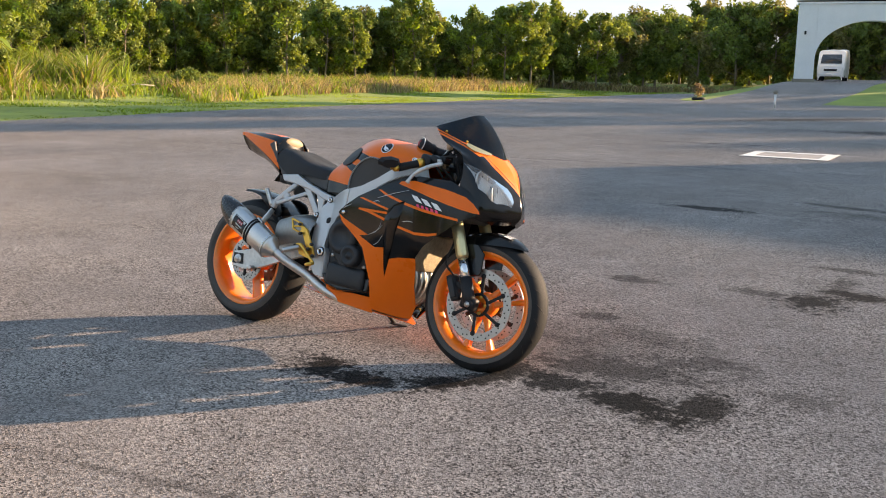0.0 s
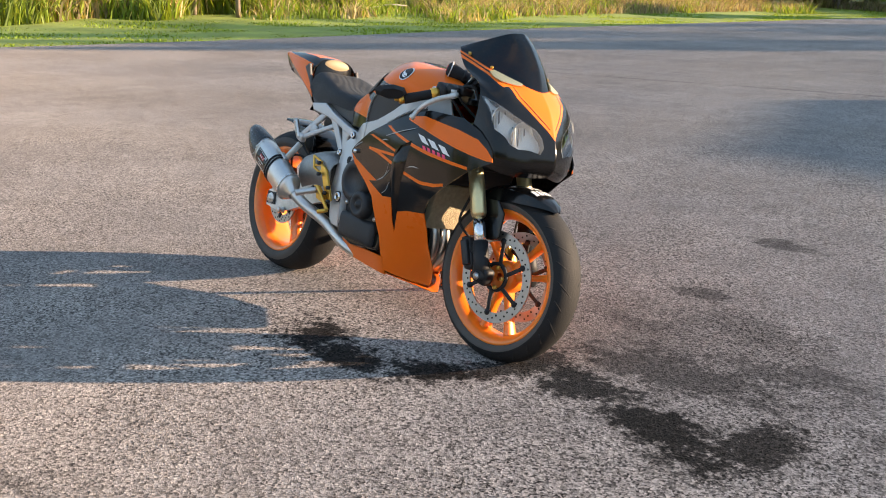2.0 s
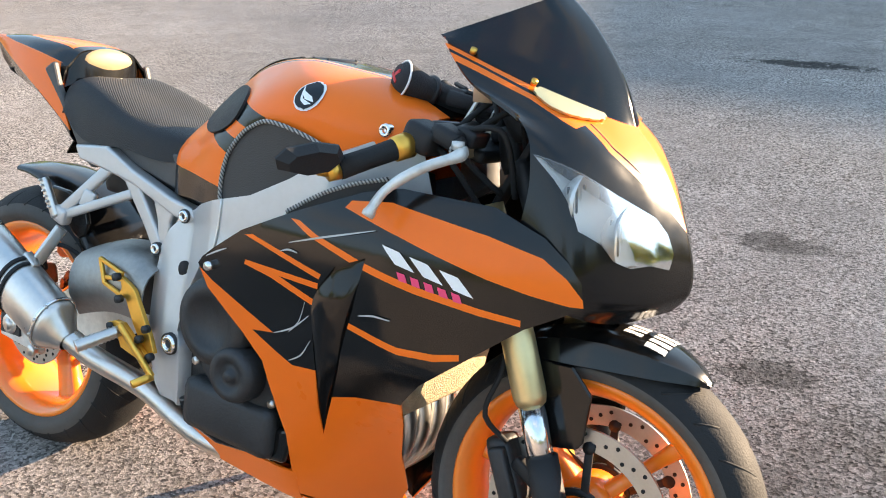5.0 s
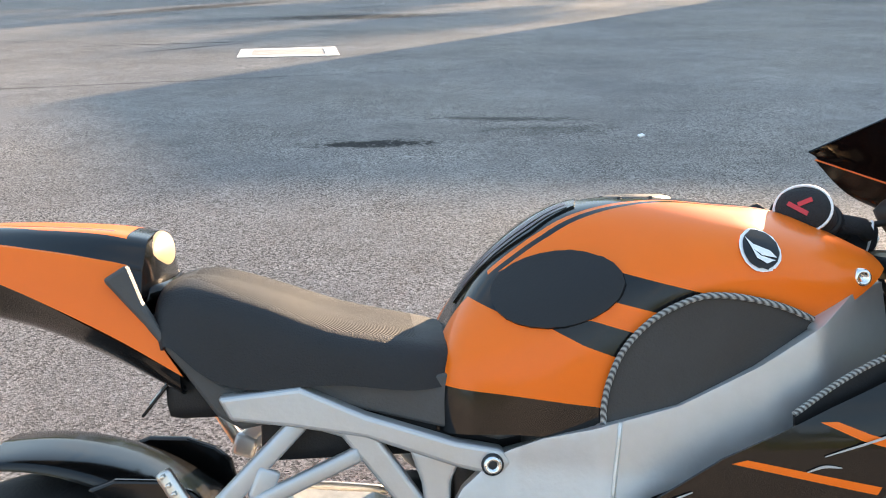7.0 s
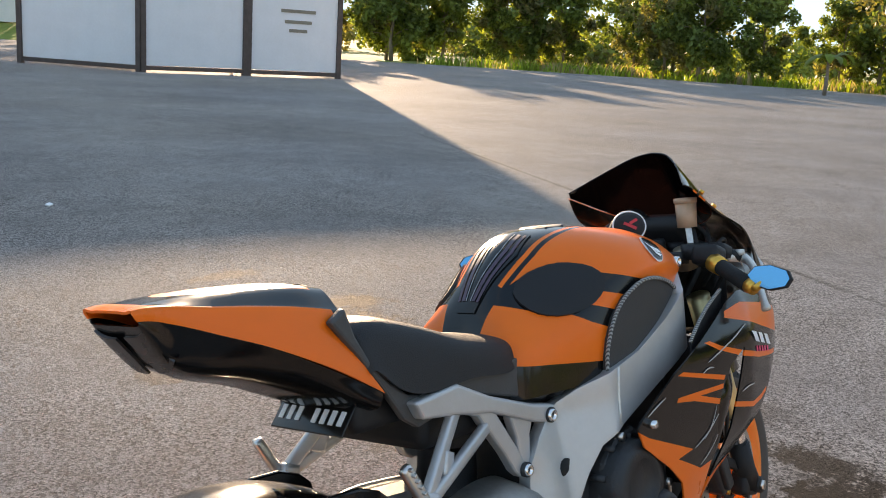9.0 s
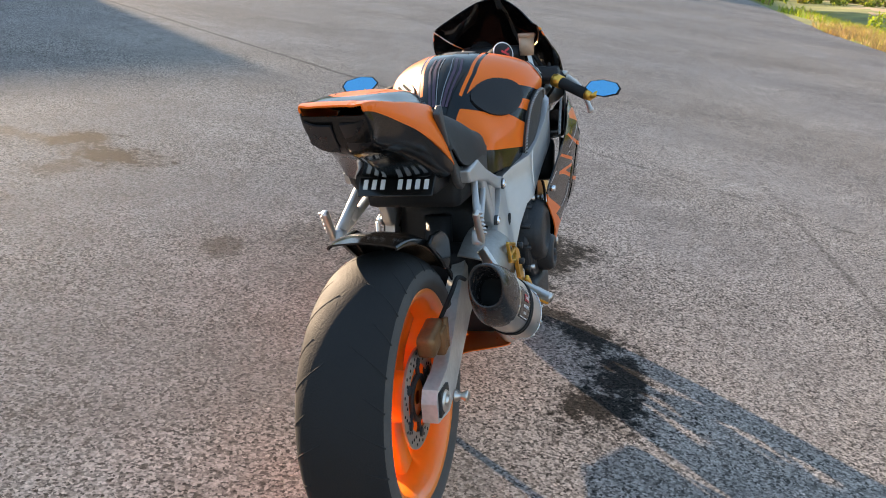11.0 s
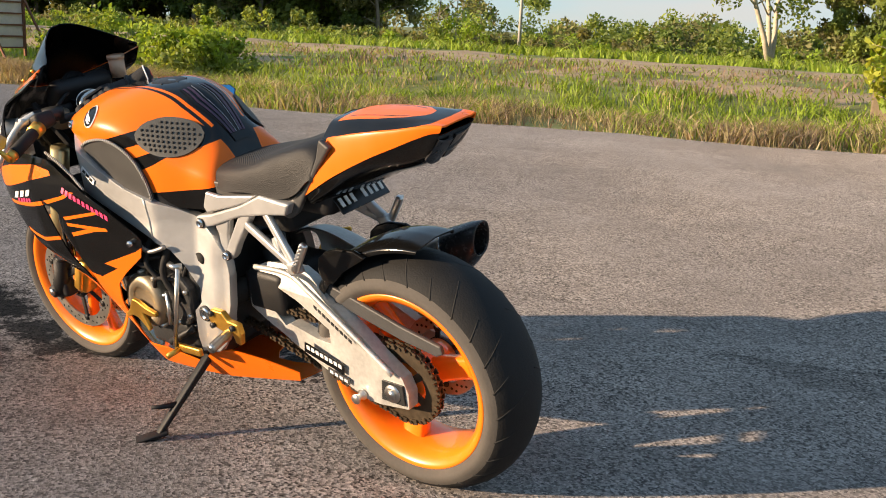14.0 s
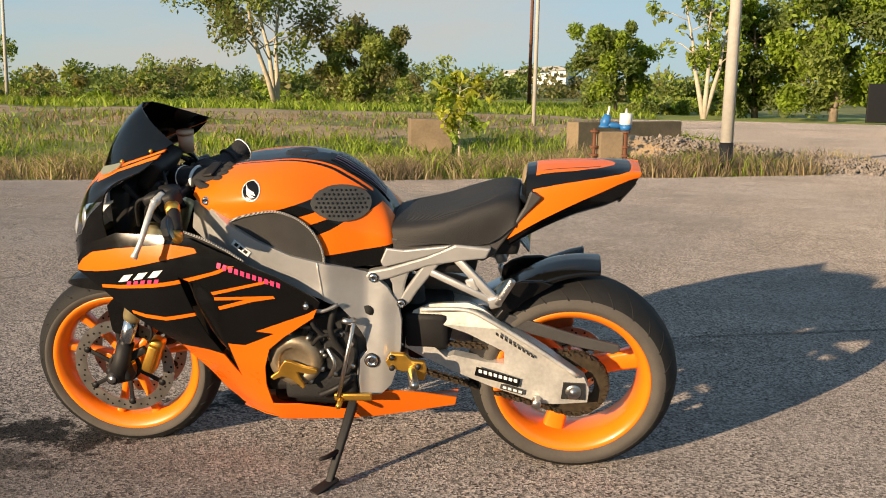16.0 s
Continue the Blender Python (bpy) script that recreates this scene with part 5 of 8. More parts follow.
    tube(bm, [(0.061, sd * 0.245, 0.612), (0.061, sd * 0.262, 0.612)], 0.008, 12)
    part("fairing_bolt", bm, CHROME, fair)

# corded edge of the inner panel on each side
for sd in SIDES:
    line = spline(np.array([(0.41, 0.812), (0.35, 0.796), (0.29, 0.771), (0.228, 0.735)]), 24)
    bm = bmesh.new()
    tube(bm, [(x, sd * (flank_y(x, z) * 0.90 + 0.012), z) for x, z in line], 0.0038, 8)
    part("corded_edge", bm, ROPE)
    bm = bmesh.new()
    vs = [[bm.verts.new((x, sd * (flank_y(x, z) * 0.90 + 0.010 - 0.0 * k), z - k * 0.045)) for k in (0, 0.5, 1)] for x, z in line]
    for p, q in zip(vs, vs[1:]):
        for k in range(2):
            bm.faces.new((p[k], p[k + 1], q[k + 1], q[k]))
    part("inner_fairing_panel", bm, MATT_BLACK, thick=0.003)

# scuffs on the right fairing
for line in ([(0.255, 0.690), (0.33, 0.712), (0.425, 0.738)], [(0.215, 0.525), (0.26, 0.545), (0.298, 0.575)], [(0.25, 0.535), (0.275, 0.560), (0.29, 0.596)], [(0.235, 0.672), (0.255, 0.678), (0.275, 0.676)], [(0.245, 0.482), (0.275, 0.500), (0.300, 0.532)], [(0.05, 0.628), (0.075, 0.640), (0.105, 0.652)], [(0.40, 0.598), (0.43, 0.604), (0.46, 0.603)]):
    pts = spline(np.array(line), 14)
    bm = bmesh.new()
    vs = []
    for k, (x, z) in enumerate(pts):
        w = 0.0013 * math.sin(math.pi * (k + 0.6) / 14.2) + 0.0003
        vs.append([bm.verts.new((x, -flank_y(x, z + e) - 0.0022, z + e)) for e in (-w, w)])
    for p, q in zip(vs, vs[1:]):
        bm.faces.new((p[0], q[0], q[1], p[1]))
    part("scuff", bm, SCUFF, label="pale scratch in the paint", thick=0.0005)

# belly pan
BELLY = [(0.21, 0.242), (0.12, 0.248), (-0.02, 0.228), (-0.07, 0.282), (-0.15, 0.305), (-0.25, 0.287), (-0.345, 0.262), (-0.34, 0.235), (-0.11, 0.20), (0.0, 0.188), (0.2, 0.172)]
BELLY_RIGHT = [(0.21, 0.242), (0.12, 0.248), (-0.02, 0.246), (-0.062, 0.270), (-0.066, 0.236), (0.0, 0.196), (0.2, 0.172)]
for sd in SIDES:
    bm = flank(-0.35, 0.215, 0.165, 0.31, sd, 50, 20)
    trim(bm, BELLY if sd > 0 else BELLY_RIGHT)
    part("belly_pan", bm, ORANGE, label="orange belly pan", thick=0.004, dark_inside=False)
bm = bmesh.new()
rows = [[(x, 0.96 * flank_y(x, z) * s, z + 0.004) for s in np.linspace(-1 if x > -0.1 else -0.1, 1, 9)] for x, z in ((0.345, 0.160), (0.30, 0.166), (0.2, 0.176), (0.0, 0.192), (-0.09, 0.204), (-0.13, 0.208), (-0.34, 0.24))]
bm = sheet(rows, 20, 9)
for v in bm.verts:
    v.co.z -= 0.02 * (1 - min(1, abs(v.co.y) / 0.13))
part("belly_floor", bm, ORANGE, thick=0.003)

# nose
NOSE = [[(0.712, 0, 0.926), (0.680, 0.07, 0.940), (0.59, 0.135, 0.974), (0.452, 0.166, 1.026)],
        [(0.764, 0, 0.868), (0.733, 0.085, 0.880), (0.670, 0.150, 0.918), (0.515, 0.188, 0.972)],
        [(0.804, 0, 0.795), (0.772, 0.085, 0.806), (0.704, 0.170, 0.860), (0.615, 0.200, 0.920)],
        [(0.830, 0, 0.728), (0.792, 0.090, 0.735), (0.722, 0.188, 0.785), (0.640, 0.208, 0.850)],
        [(0.832, 0, 0.680), (0.786, 0.108, 0.670), (0.722, 0.196, 0.700), (0.635, 0.212, 0.775)],
        [(0.808, 0, 0.646), (0.758, 0.110, 0.634), (0.702, 0.192, 0.655), (0.620, 0.206, 0.690)]]
LAMP = [(0.204, 0.879), (0.17, 0.856), (0.129, 0.829), (0.066, 0.796), (0.048, 0.772), (0.043, 0.743), (0.055, 0.720), (0.09, 0.728), (0.124, 0.725), (0.150, 0.736), (0.167, 0.760), (0.193, 0.778), (0.196, 0.815), (0.199, 0.842)]
bm = sheet(NOSE, 46, 30, mirror=True)
for s in SIDES:
    trim(bm, [(s * y, z) for y, z in LAMP], 1, 2, keep=False)
    tint(bm, [(0, 0.772), (s * 0.023, 0.800), (s * 0.071, 0.844), (s * 0.113, 0.889), (s * 0.126, 0.942), (s * 0.142, 0.975), (s * 0.162, 1.0), (s * 0.170, 1.035), (s * 0.168, 1.12), (0, 1.12)], 1, 1, 2)
    tint(bm, [(s * 0.016, 0.806), (s * 0.062, 0.850), (s * 0.101, 0.893), (s * 0.113, 0.944), (s * 0.130, 0.982), (s * 0.127, 0.983), (s * 0.1095, 0.945), (s * 0.0975, 0.895), (s * 0.059, 0.853), (s * 0.014, 0.809)], 0, 1, 2)
tint(bm, [(0.430, 1.018), (0.52, 0.985), (0.60, 0.955), (0.675, 0.918), (0.69, 0.940), (0.608, 0.984), (0.52, 1.014), (0.445, 1.044)], 1)
tint(bm, [(0.436, 1.0235), (0.52, 0.9925), (0.62, 0.953), (0.622, 0.956), (0.52, 0.9955), (0.438, 1.0265)], 0)
bmesh.ops.reverse_faces(bm, faces=bm.faces)
nose = part("nose_fairing", bm, [BLACK, ORANGE], label="black nose fairing with an orange ridge", thick=0.004, dark_inside=True)
for s in SIDES:
    bm = sheet(NOSE, 46, 30, mirror=True)
    trim(bm, [(s * y, z) for y, z in LAMP], 1, 2)
    lift(bm, -0.002)
    lens = part("headlight", bm, LENS, label="clear twin headlight")
    # silver bowl and ribs behind the lens
    bm = sheet(NOSE, 46, 30, mirror=True)
    trim(bm, [(s * (0.118 + (y - 0.118) * 1.04), 0.79 + (z - 0.79) * 1.04) for y, z in LAMP], 1, 2)
    lift(bm, 0.040)
    part("lamp_housing", bm, LAMP_SHELL, lens, thick=0.003)
    for (cx, cy, cz, r) in ((0.744, 0.100, 0.766, 0.050), (0.694, 0.152, 0.812, 0.047)):
        bm = bmesh.new()
        lathe(bm, [(r, 0.014), (r * 0.93, 0.004), (r * 0.80, -0.006), (r * 0.50, -0.018), (0.010, -0.024)], (cx, s * cy, cz), 'x', 28)
        bowl = part("reflector", bm, REFLECTOR, lens)
        for k in (-2, -1, 0, 1, 2):
            bm = bmesh.new()
            beam(bm, (cx + 0.002, s * (cy + k * 0.014), cz - r * 0.62), (cx + 0.000, s * (cy + k * 0.014 + 0.010), cz + r * 0.55), 0.0016, 0.004, 0.0004)
            part("reflector_rib", bm, REFLECTOR if k % 2 else DARK_METAL, bowl)
    bm = bmesh.new()
    bm = sheet(NOSE, 90, 60, mirror=True)
    trim(bm, [(0.643 + 0.045 * math.cos(a) + 0.004 * math.sin(a), 0.949 - 0.0185 * math.cos(a) + 0.0085 * math.sin(a)) for a in np.linspace(0, 2 * math.pi, 17)[:-1]])
    bmesh.ops.delete(bm, geom=[q for q in bm.faces if q.calc_center_median().y * s < 0], context='FACES')
    lift(bm, -0.001)
    part("mirror_cover_plate", bm, GOLD_TUBE, nose, "gold blanking plate with two screws", thick=0.004)
    for px, py, pz in ((0.497, 0.158, 1.014), (0.594, 0.136, 0.976)):
        bm = bmesh.new()
        tube(bm, [(px, s * py, pz), (px + 0.004, s * (py + 0.003), pz + 0.006)], 0.0055, 10)
        part("screen_bolt", bm, GOLD, nose)

SCREEN = [[(0.715, 0, 0.922), (0.683, 0.068, 0.938), (0.594, 0.132, 0.973), (0.455, 0.163, 1.026)],
          [(0.682, 0, 0.998), (0.652, 0.060, 1.000), (0.573, 0.120, 1.012), (0.449, 0.160, 1.032)],
          [(0.626, 0, 1.072), (0.602, 0.052, 1.068), (0.540, 0.106, 1.052), (0.441, 0.156, 1.036)],
          [(0.578, 0, 1.116), (0.561, 0.045, 1.108), (0.511, 0.098, 1.078), (0.434, 0.152, 1.038)]]
part("windscreen", sheet(SCREEN, 22, 18, mirror=True), TINTED, label="dark smoked double-bubble windscreen", thick=0.003)

# inside of the nose: clocks and stays
bm = bmesh.new()
box(bm, (0.545, 0, 0.925), (0.05, 0.20, 0.09), Matrix.Rotation(radians(-35), 3, 'Y'), 0.02)
clocks = part("dashboard", bm, MATT_BLACK)
bm = bmesh.new()
lathe(bm, [(0.0, 0.012), (0.04, 0.012), (0.045, 0.0)], (0.52, 0.03, 0.945), 'x', 24)
part("dial", bm, GLASS_DARK, clocks)
bm = bmesh.new()
tube(bm, [(0.505, -0.115, 0.94), (0.505, -0.115, 0.995)], [0.022, 0.024], 16)
tube(bm, [(0.505, -0.115, 0.995), (0.505, -0.115, 1.006)], [0.026, 0.026], 16)
part("brake_reservoir", bm, RESERVOIR, label="pale tan brake fluid reservoir")
bm = bmesh.new()
box(bm, (0.625, 0, 0.79), (0.06, 0.26, 0.20), None, 0.015)
part("inner_panel", bm, MATT_BLACK)
bm = bmesh.new()
tube(bm, [(0.492, -0.190, 0.882), (0.500, -0.135, 0.898)], [0.016, 0.014], 14)
box(bm, (0.515, -0.165, 0.888), (0.035, 0.05, 0.026), Matrix.Rotation(radians(20), 3, 'Y'), 0.006)
tube(bm, [(0.512, -0.200, 0.880), (0.530, -0.226, 0.868)], 0.012, 12)
part("brake_master_cylinder", bm, MATT_BLACK)
bm = bmesh.new()
beam(bm, (0.478, -0.135, 0.905), (0.503, -0.116, 0.965), 0.014, 0.005, 0.002)
part("reservoir_bracket", bm, SWING)
bm = bmesh.new()
lathe(bm, [(0.026, 0.0), (0.030, 0.004), (0.030, 0.010), (0.012, 0.014), (0.0, 0.014)], (0.470, 0, 0.880), 'z', 22)
part("stem_nut", bm, COVER)

# fuel tank
TANK = [[(0.405, 0, 0.905), (0.405, 0.07, 0.905), (0.40, 0.125, 0.892), (0.40, 0.148, 0.868), (0.40, 0.142, 0.835), (0.40, 0.12, 0.79)],
        [(0.30, 0, 0.957), (0.30, 0.08, 0.953), (0.30, 0.150, 0.928), (0.30, 0.186, 0.890), (0.30, 0.186, 0.848), (0.30, 0.17, 0.78)],
        [(0.20, 0, 0.974), (0.20, 0.09, 0.969), (0.20, 0.166, 0.945), (0.20, 0.206, 0.905), (0.20, 0.205, 0.855), (0.20, 0.19, 0.75)],
        [(0.10, 0, 0.985), (0.10, 0.080, 0.977), (0.10, 0.150, 0.943), (0.10, 0.196, 0.894), (0.10, 0.198, 0.832), (0.10, 0.193, 0.72)],
        [(0.0, 0, 0.972), (0.0, 0.065, 0.959), (0.0, 0.118, 0.915), (0.0, 0.163, 0.864), (0.0, 0.182, 0.810), (0.0, 0.180, 0.70)],
        [(-0.08, 0, 0.922), (-0.08, 0.050, 0.910), (-0.08, 0.097, 0.872), (-0.08, 0.137, 0.828), (-0.085, 0.156, 0.785), (-0.09, 0.156, 0.70)],
        [(-0.135, 0, 0.858), (-0.137, 0.045, 0.852), (-0.142, 0.085, 0.834), (-0.150, 0.122, 0.802), (-0.150, 0.140, 0.770), (-0.15, 0.142, 0.70)],
        [(-0.165, 0, 0.80), (-0.168, 0.045, 0.80), (-0.172, 0.080, 0.79), (-0.176, 0.106, 0.768), (-0.178, 0.116, 0.745), (-0.178, 0.118, 0.70)]]
TANK_BLACK = [[(0.160, 0.868), (0.030, 0.903), (0.030, 0.866), (0.097, 0.848)], [(-0.045, 0.836), (0.009, 0.842), (0.075, 0.822), (0.044, 0.795), (0.000, 0.812)], [(-0.060, 0.906), (-0.142, 0.867), (-0.070, 0.836)],
              [(-0.22, 0.768), (-0.141, 0.756), (0.02, 0.736), (0.22, 0.736), (0.22, 0.6), (-0.22, 0.6)]]
TANK_CUT = [(0.300, 0.829), (0.352, 0.858), (0.415, 0.895), (0.46, 0.895), (0.46, 0.70), (0.30, 0.70)]
STRIP = [(0.42, -0.055), (0.42, 0.055), (0.25, 0.075), (0.10, 0.082), (-0.02, 0.078), (-0.10, 0.064), (-0.165, 0.045), (-0.19, 0.0), (-0.165, -0.045), (-0.10, -0.064), (-0.02, -0.078), (0.10, -0.082), (0.25, -0.075)]
bm = sheet(TANK, 56, 30, mirror=True)
for p in TANK_BLACK:
    tint(bm, p, 1)
tint(bm, STRIP, 1, 0, 1, only=lambda c: c.z > 0.79)
for s in SIDES:
    tint(bm, [(0.30, s * 0.066), (0.10, s * 0.074), (-0.03, s * 0.069), (-0.10, s * 0.056), (-0.10, s * 0.048), (-0.03, s * 0.061), (0.10, s * 0.066), (0.30, s * 0.058)], 0, 0, 1, only=lambda c: c.z > 0.8)
trim(bm, TANK_CUT, keep=False)
tank = part("fuel_tank", bm, [ORANGE, BLACK], label="orange fuel tank with black bands", thick=0.004)
bm = sheet(TANK, 56, 30, mirror=True)
trim(bm, [(0.02, -0.042), (0.03, 0.0), (0.02, 0.042), (-0.04, 0.052), (-0.10, 0.034), (-0.142, 0.022), (-0.142, -0.022), (-0.10, -0.034), (-0.04, -0.052)], 0, 1)
trim(bm, [(-1, 0.80), (1, 0.80), (1, 1.2), (-1, 1.2)])
lift(bm, 0.003)
pad = part("tank_pad", bm, BLACK, tank, "glossy black tank pad", thick=0.003)
PAD_PRINT = mat("violet_grey_print", (0.055, 0.025, 0.050), 0.3, 0, 0.5, 60)
PAD_LINE = mat("pale_grey_print", (0.20, 0.20, 0.22), 0.3, 0, 0.8, 90)
for s in SIDES:
    for y0, y1, w, m in ((0.011, 0.005, 0.0012, PAD_LINE), (0.022, 0.012, 0.0040, PAD_PRINT), (0.036, 0.022, 0.0030, PAD_PRINT)):
        bm = sheet(TANK, 56, 30, mirror=True)
        trim(bm, [(0.012, s * (y0 - w)), (-0.04, s * (y0 - w + 0.004)), (-0.128, s * (y1 - w)), (-0.128, s * (y1 + w)), (-0.04, s * (y0 + w + 0.004)), (0.012, s * (y0 + w))], 0, 1)
        trim(bm, [(-1, 0.80), (1, 0.80), (1, 1.2), (-1, 1.2)])
        lift(bm, 0.0045)
        part("pad_print", bm, m, pad)
bm = bmesh.new()
lathe(bm, [(0.0, 0.010), (0.040, 0.010), (0.050, 0.006), (0.053, -0.004)], (0.112, 0, 0.9745), 'z', 36)
cap = part("filler_cap", bm, DARK_METAL, tank)
bm = bmesh.new()
for a in range(6):
    tube(bm, [(0.112 + 0.044 * math.cos(a), 0.044 * math.sin(a), 0.978), (0.112 + 0.044 * math.cos(a), 0.044 * math.sin(a), 0.9845)], 0.003, 8)
tagged(part("cap_bolts", bm, DARK_METAL, cap), kind="stuff")


def patch(poly, s, up, name, m, parent, label="", thick=0.0):
    b = sheet(TANK, 56, 30, mirror=True)
    trim(b, poly)
    bmesh.ops.delete(b, geom=[f for f in b.faces if f.calc_center_median().y * s < 0.04], context='FACES')
    lift(b, up)
    return part(name, b, m, parent, label, thick=thick)


BOLT_AT = {1: (0.353, 0.165, 0.880), -1: (0.353, -0.165, 0.880)}
KNEE = [(0.275, 0.836), (0.235, 0.854), (0.190, 0.867), (0.155, 0.872), (0.125, 0.869), (0.080, 0.847), (0.045, 0.812), (0.027, 0.775), (0.019, 0.740), (0.019, 0.712), (0.06, 0.715), (0.15, 0.745), (0.22, 0.780), (0.29, 0.826)]
for s in SIDES:
    knee = patch(KNEE, s, 0.007, "knee_pad", LEATHER, tank, "black padded knee grip with a grey rope edge", 0.007)
    oval = [(-0.024 + 0.076 * math.cos(a) + 0.004 * math.sin(a), 0.875 + 0.043 * math.sin(a) + 0.012 * math.cos(a)) for a in np.linspace(0, 2 * math.pi, 26)[:-1]]
    grip = patch(oval, s, 0.005, "tank_grip", GRIP_GREY if s > 0 else MATT_BLACK, tank, "oval studded black grip pad" if s > 0 else "oval black fabric grip pad", 0.005)
    badge = patch([(0.212 + 0.026 * math.cos(a), 0.920 + 0.024 * math.sin(a)) for a in np.linspace(0, 2 * math.pi, 20)[:-1]], s, 0.0025, "badge", WHITE, tank, "round white-rimmed black badge")
    patch([(0.212 + 0.0225 * math.cos(a), 0.920 + 0.021 * math.sin(a)) for a in np.linspace(0, 2 * math.pi, 20)[:-1]], s, 0.0040, "badge_face", BLACK, badge)
    for w in ([(0.196, 0.935), (0.203, 0.926), (0.222, 0.918), (0.228, 0.910), (0.210, 0.914), (0.200, 0.922)], [(0.199, 0.924), (0.208, 0.914), (0.226, 0.907), (0.214, 0.905), (0.203, 0.912)]):
        patch([(0.424 - x, z) for x, z in w] if s > 0 else w, s, 0.0050, "badge_mark", WHITE, badge)
    bm = bmesh.new()
    lathe(bm, [(0.0, s * 0.003), (0.005, s * 0.003), (0.006, s * 0.008), (0.010, s * 0.008), (0.0115, s * 0.004), (0.0115, s * -0.012)], BOLT_AT[s], 'y', 20)
    part("tank_bolt", bm, CHROME, tank)
    # rope along the pad's upper edge
    surf = sheet(TANK, 56, 30, mirror=True)
    P = np.array([v.co[:] for v in surf.verts])
    surf.free()
    P = P[P[:, 1] * s > 0.04]

    def on_tank(x, z):
        d = (P[:, 0] - x) ** 2 + (P[:, 2] - z) ** 2
        i = np.argsort(d)[:4]
        w = 1 / (d[i] + 1e-6)
        return float((P[i, 1] * w).sum() / w.sum())
    line = spline(np.array(KNEE[:10]), 40)
    bm = bmesh.new()
    tube(bm, [(x, on_tank(x, z) + s * 0.010, z) for x, z in line], 0.0038, 8)
    part("rope_edge", bm, ROPE, knee)
    # dimples of the oval grip
    V = sheet(TANK, 56, 30, mirror=True)
    V.normal_update()
    Q = [(v.co.copy(), v.normal.copy()) for v in V.verts if v.co.y * s > 0.04]
    V.free()
    if s > 0:
        bm = bmesh.new()
        for i in range(-6, 7):
            for j in range(-4, 5):
                u, w = i * 0.0115 + (j % 2) * 0.0057, j * 0.0085
                if (u / 0.068) ** 2 + (w / 0.030) ** 2 < 1:
                    x, z = -0.024 + u, 0.875 + w * 1.15 + u * 0.16
                    co, no = min(Q, key=lambda q: (q[0].x - x) ** 2 + (q[0].z - z) ** 2)
                    no = no if no.y * s > 0 else -no
                    c = Vector((x, co.y - ((x - co.x) * no.x + (z - co.z) * no.z) / no.y, z)) + no * 0.0052
                    tube(bm, [c, c + no * 0.0012], 0.0038, 6)
        ob = part("grip_dimple", bm, HOLE, grip)
        tagged(ob, kind="stuff")

# seat and tail
SEAT = [[(-0.116, 0, 0.806), (-0.116, 0.055, 0.802), (-0.116, 0.094, 0.790), (-0.118, 0.108, 0.764)],
        [(-0.20, 0, 0.822), (-0.20, 0.080, 0.820), (-0.20, 0.125, 0.804), (-0.20, 0.138, 0.757)],
        [(-0.30, 0, 0.842), (-0.30, 0.095, 0.842), (-0.30, 0.138, 0.822), (-0.30, 0.147, 0.770)],
        [(-0.39, 0, 0.873), (-0.39, 0.095, 0.874), (-0.39, 0.134, 0.848), (-0.40, 0.144, 0.768)],
        [(-0.466, 0, 0.896), (-0.466, 0.085, 0.897), (-0.470, 0.124, 0.872), (-0.455, 0.140, 0.784)],
        [(-0.512, 0, 0.894), (-0.512, 0.075, 0.893), (-0.512, 0.116, 0.872), (-0.500, 0.136, 0.822)],
        [(-0.524, 0, 0.872), (-0.524, 0.072, 0.870), (-0.522, 0.112, 0.855), (-0.512, 0.132, 0.82)]]
bm = sheet(SEAT, 60, 22, mirror=True)
tint(bm, [(-0.20, -0.10), (-0.20, 0.10), (-0.30, 0.125), (-0.44, 0.10), (-0.49, 0.06), (-0.49, -0.06), (-0.44, -0.10), (-0.30, -0.125)], 1, 0, 1, only=lambda c: c.z > 0.79)
part("seat", bm, [VINYL, RIBBED], label="black vinyl rider seat", thick=0.004)
TAIL = []
EDGE = ((-0.535, 0.106), (-0.590, 0.108), (-0.670, 0.102), (-0.740, 0.091), (-0.790, 0.080), (-0.825, 0.070), (-0.845, 0.064))
for (x, w), zc, ze, side, foot_ in zip(EDGE, (0.957, 0.967, 0.973, 0.975, 0.974, 0.971, 0.967), (0.914, 0.928, 0.943, 0.953, 0.961, 0.964, 0.963),
                                       ((-0.530, 0.122, 0.858), (-0.585, 0.119, 0.884), (-0.668, 0.109, 0.914), (-0.738, 0.095, 0.934), (-0.788, 0.082, 0.949), (-0.823, 0.071, 0.957), (-0.843, 0.064, 0.958)),
                                       ((-0.487, 0.132, 0.786), (-0.570, 0.126, 0.838), (-0.665, 0.113, 0.887), (-0.735, 0.097, 0.917), (-0.785, 0.083, 0.938), (-0.820, 0.071, 0.950), (-0.840, 0.064, 0.953))):
    TAIL.append([(x, 0, zc), (x, w * 0.45, zc - (zc - ze) * 0.08), (x, w * 0.68, zc - (zc - ze) * 0.26), (x, w * 0.94, ze + 0.005), (x, w, ze), side, foot_])
bm = sheet(TAIL, 60, 49, mirror=True)
for s in SIDES:
    tint(bm, [(-0.553, s * 0.070), (-0.67, s * 0.063), (-0.735, s * 0.046), (-0.772, s * 0.020), (-0.778, 0), (-0.822, 0), (-0.818, s * 0.040), (-0.812, s * 0.062)] + [(x, s * w * 0.955) for x, w in EDGE[-3::-1]], 1, 0, 1, only=lambda c: c.z > 0.90)
    tint(bm, [(-0.58, s * 0.046), (-0.70, s * 0.040), (-0.735, s * 0.030), (-0.735, s * 0.034), (-0.70, s * 0.044), (-0.58, s * 0.050)], 1, 0, 1, only=lambda c: c.z > 0.935)
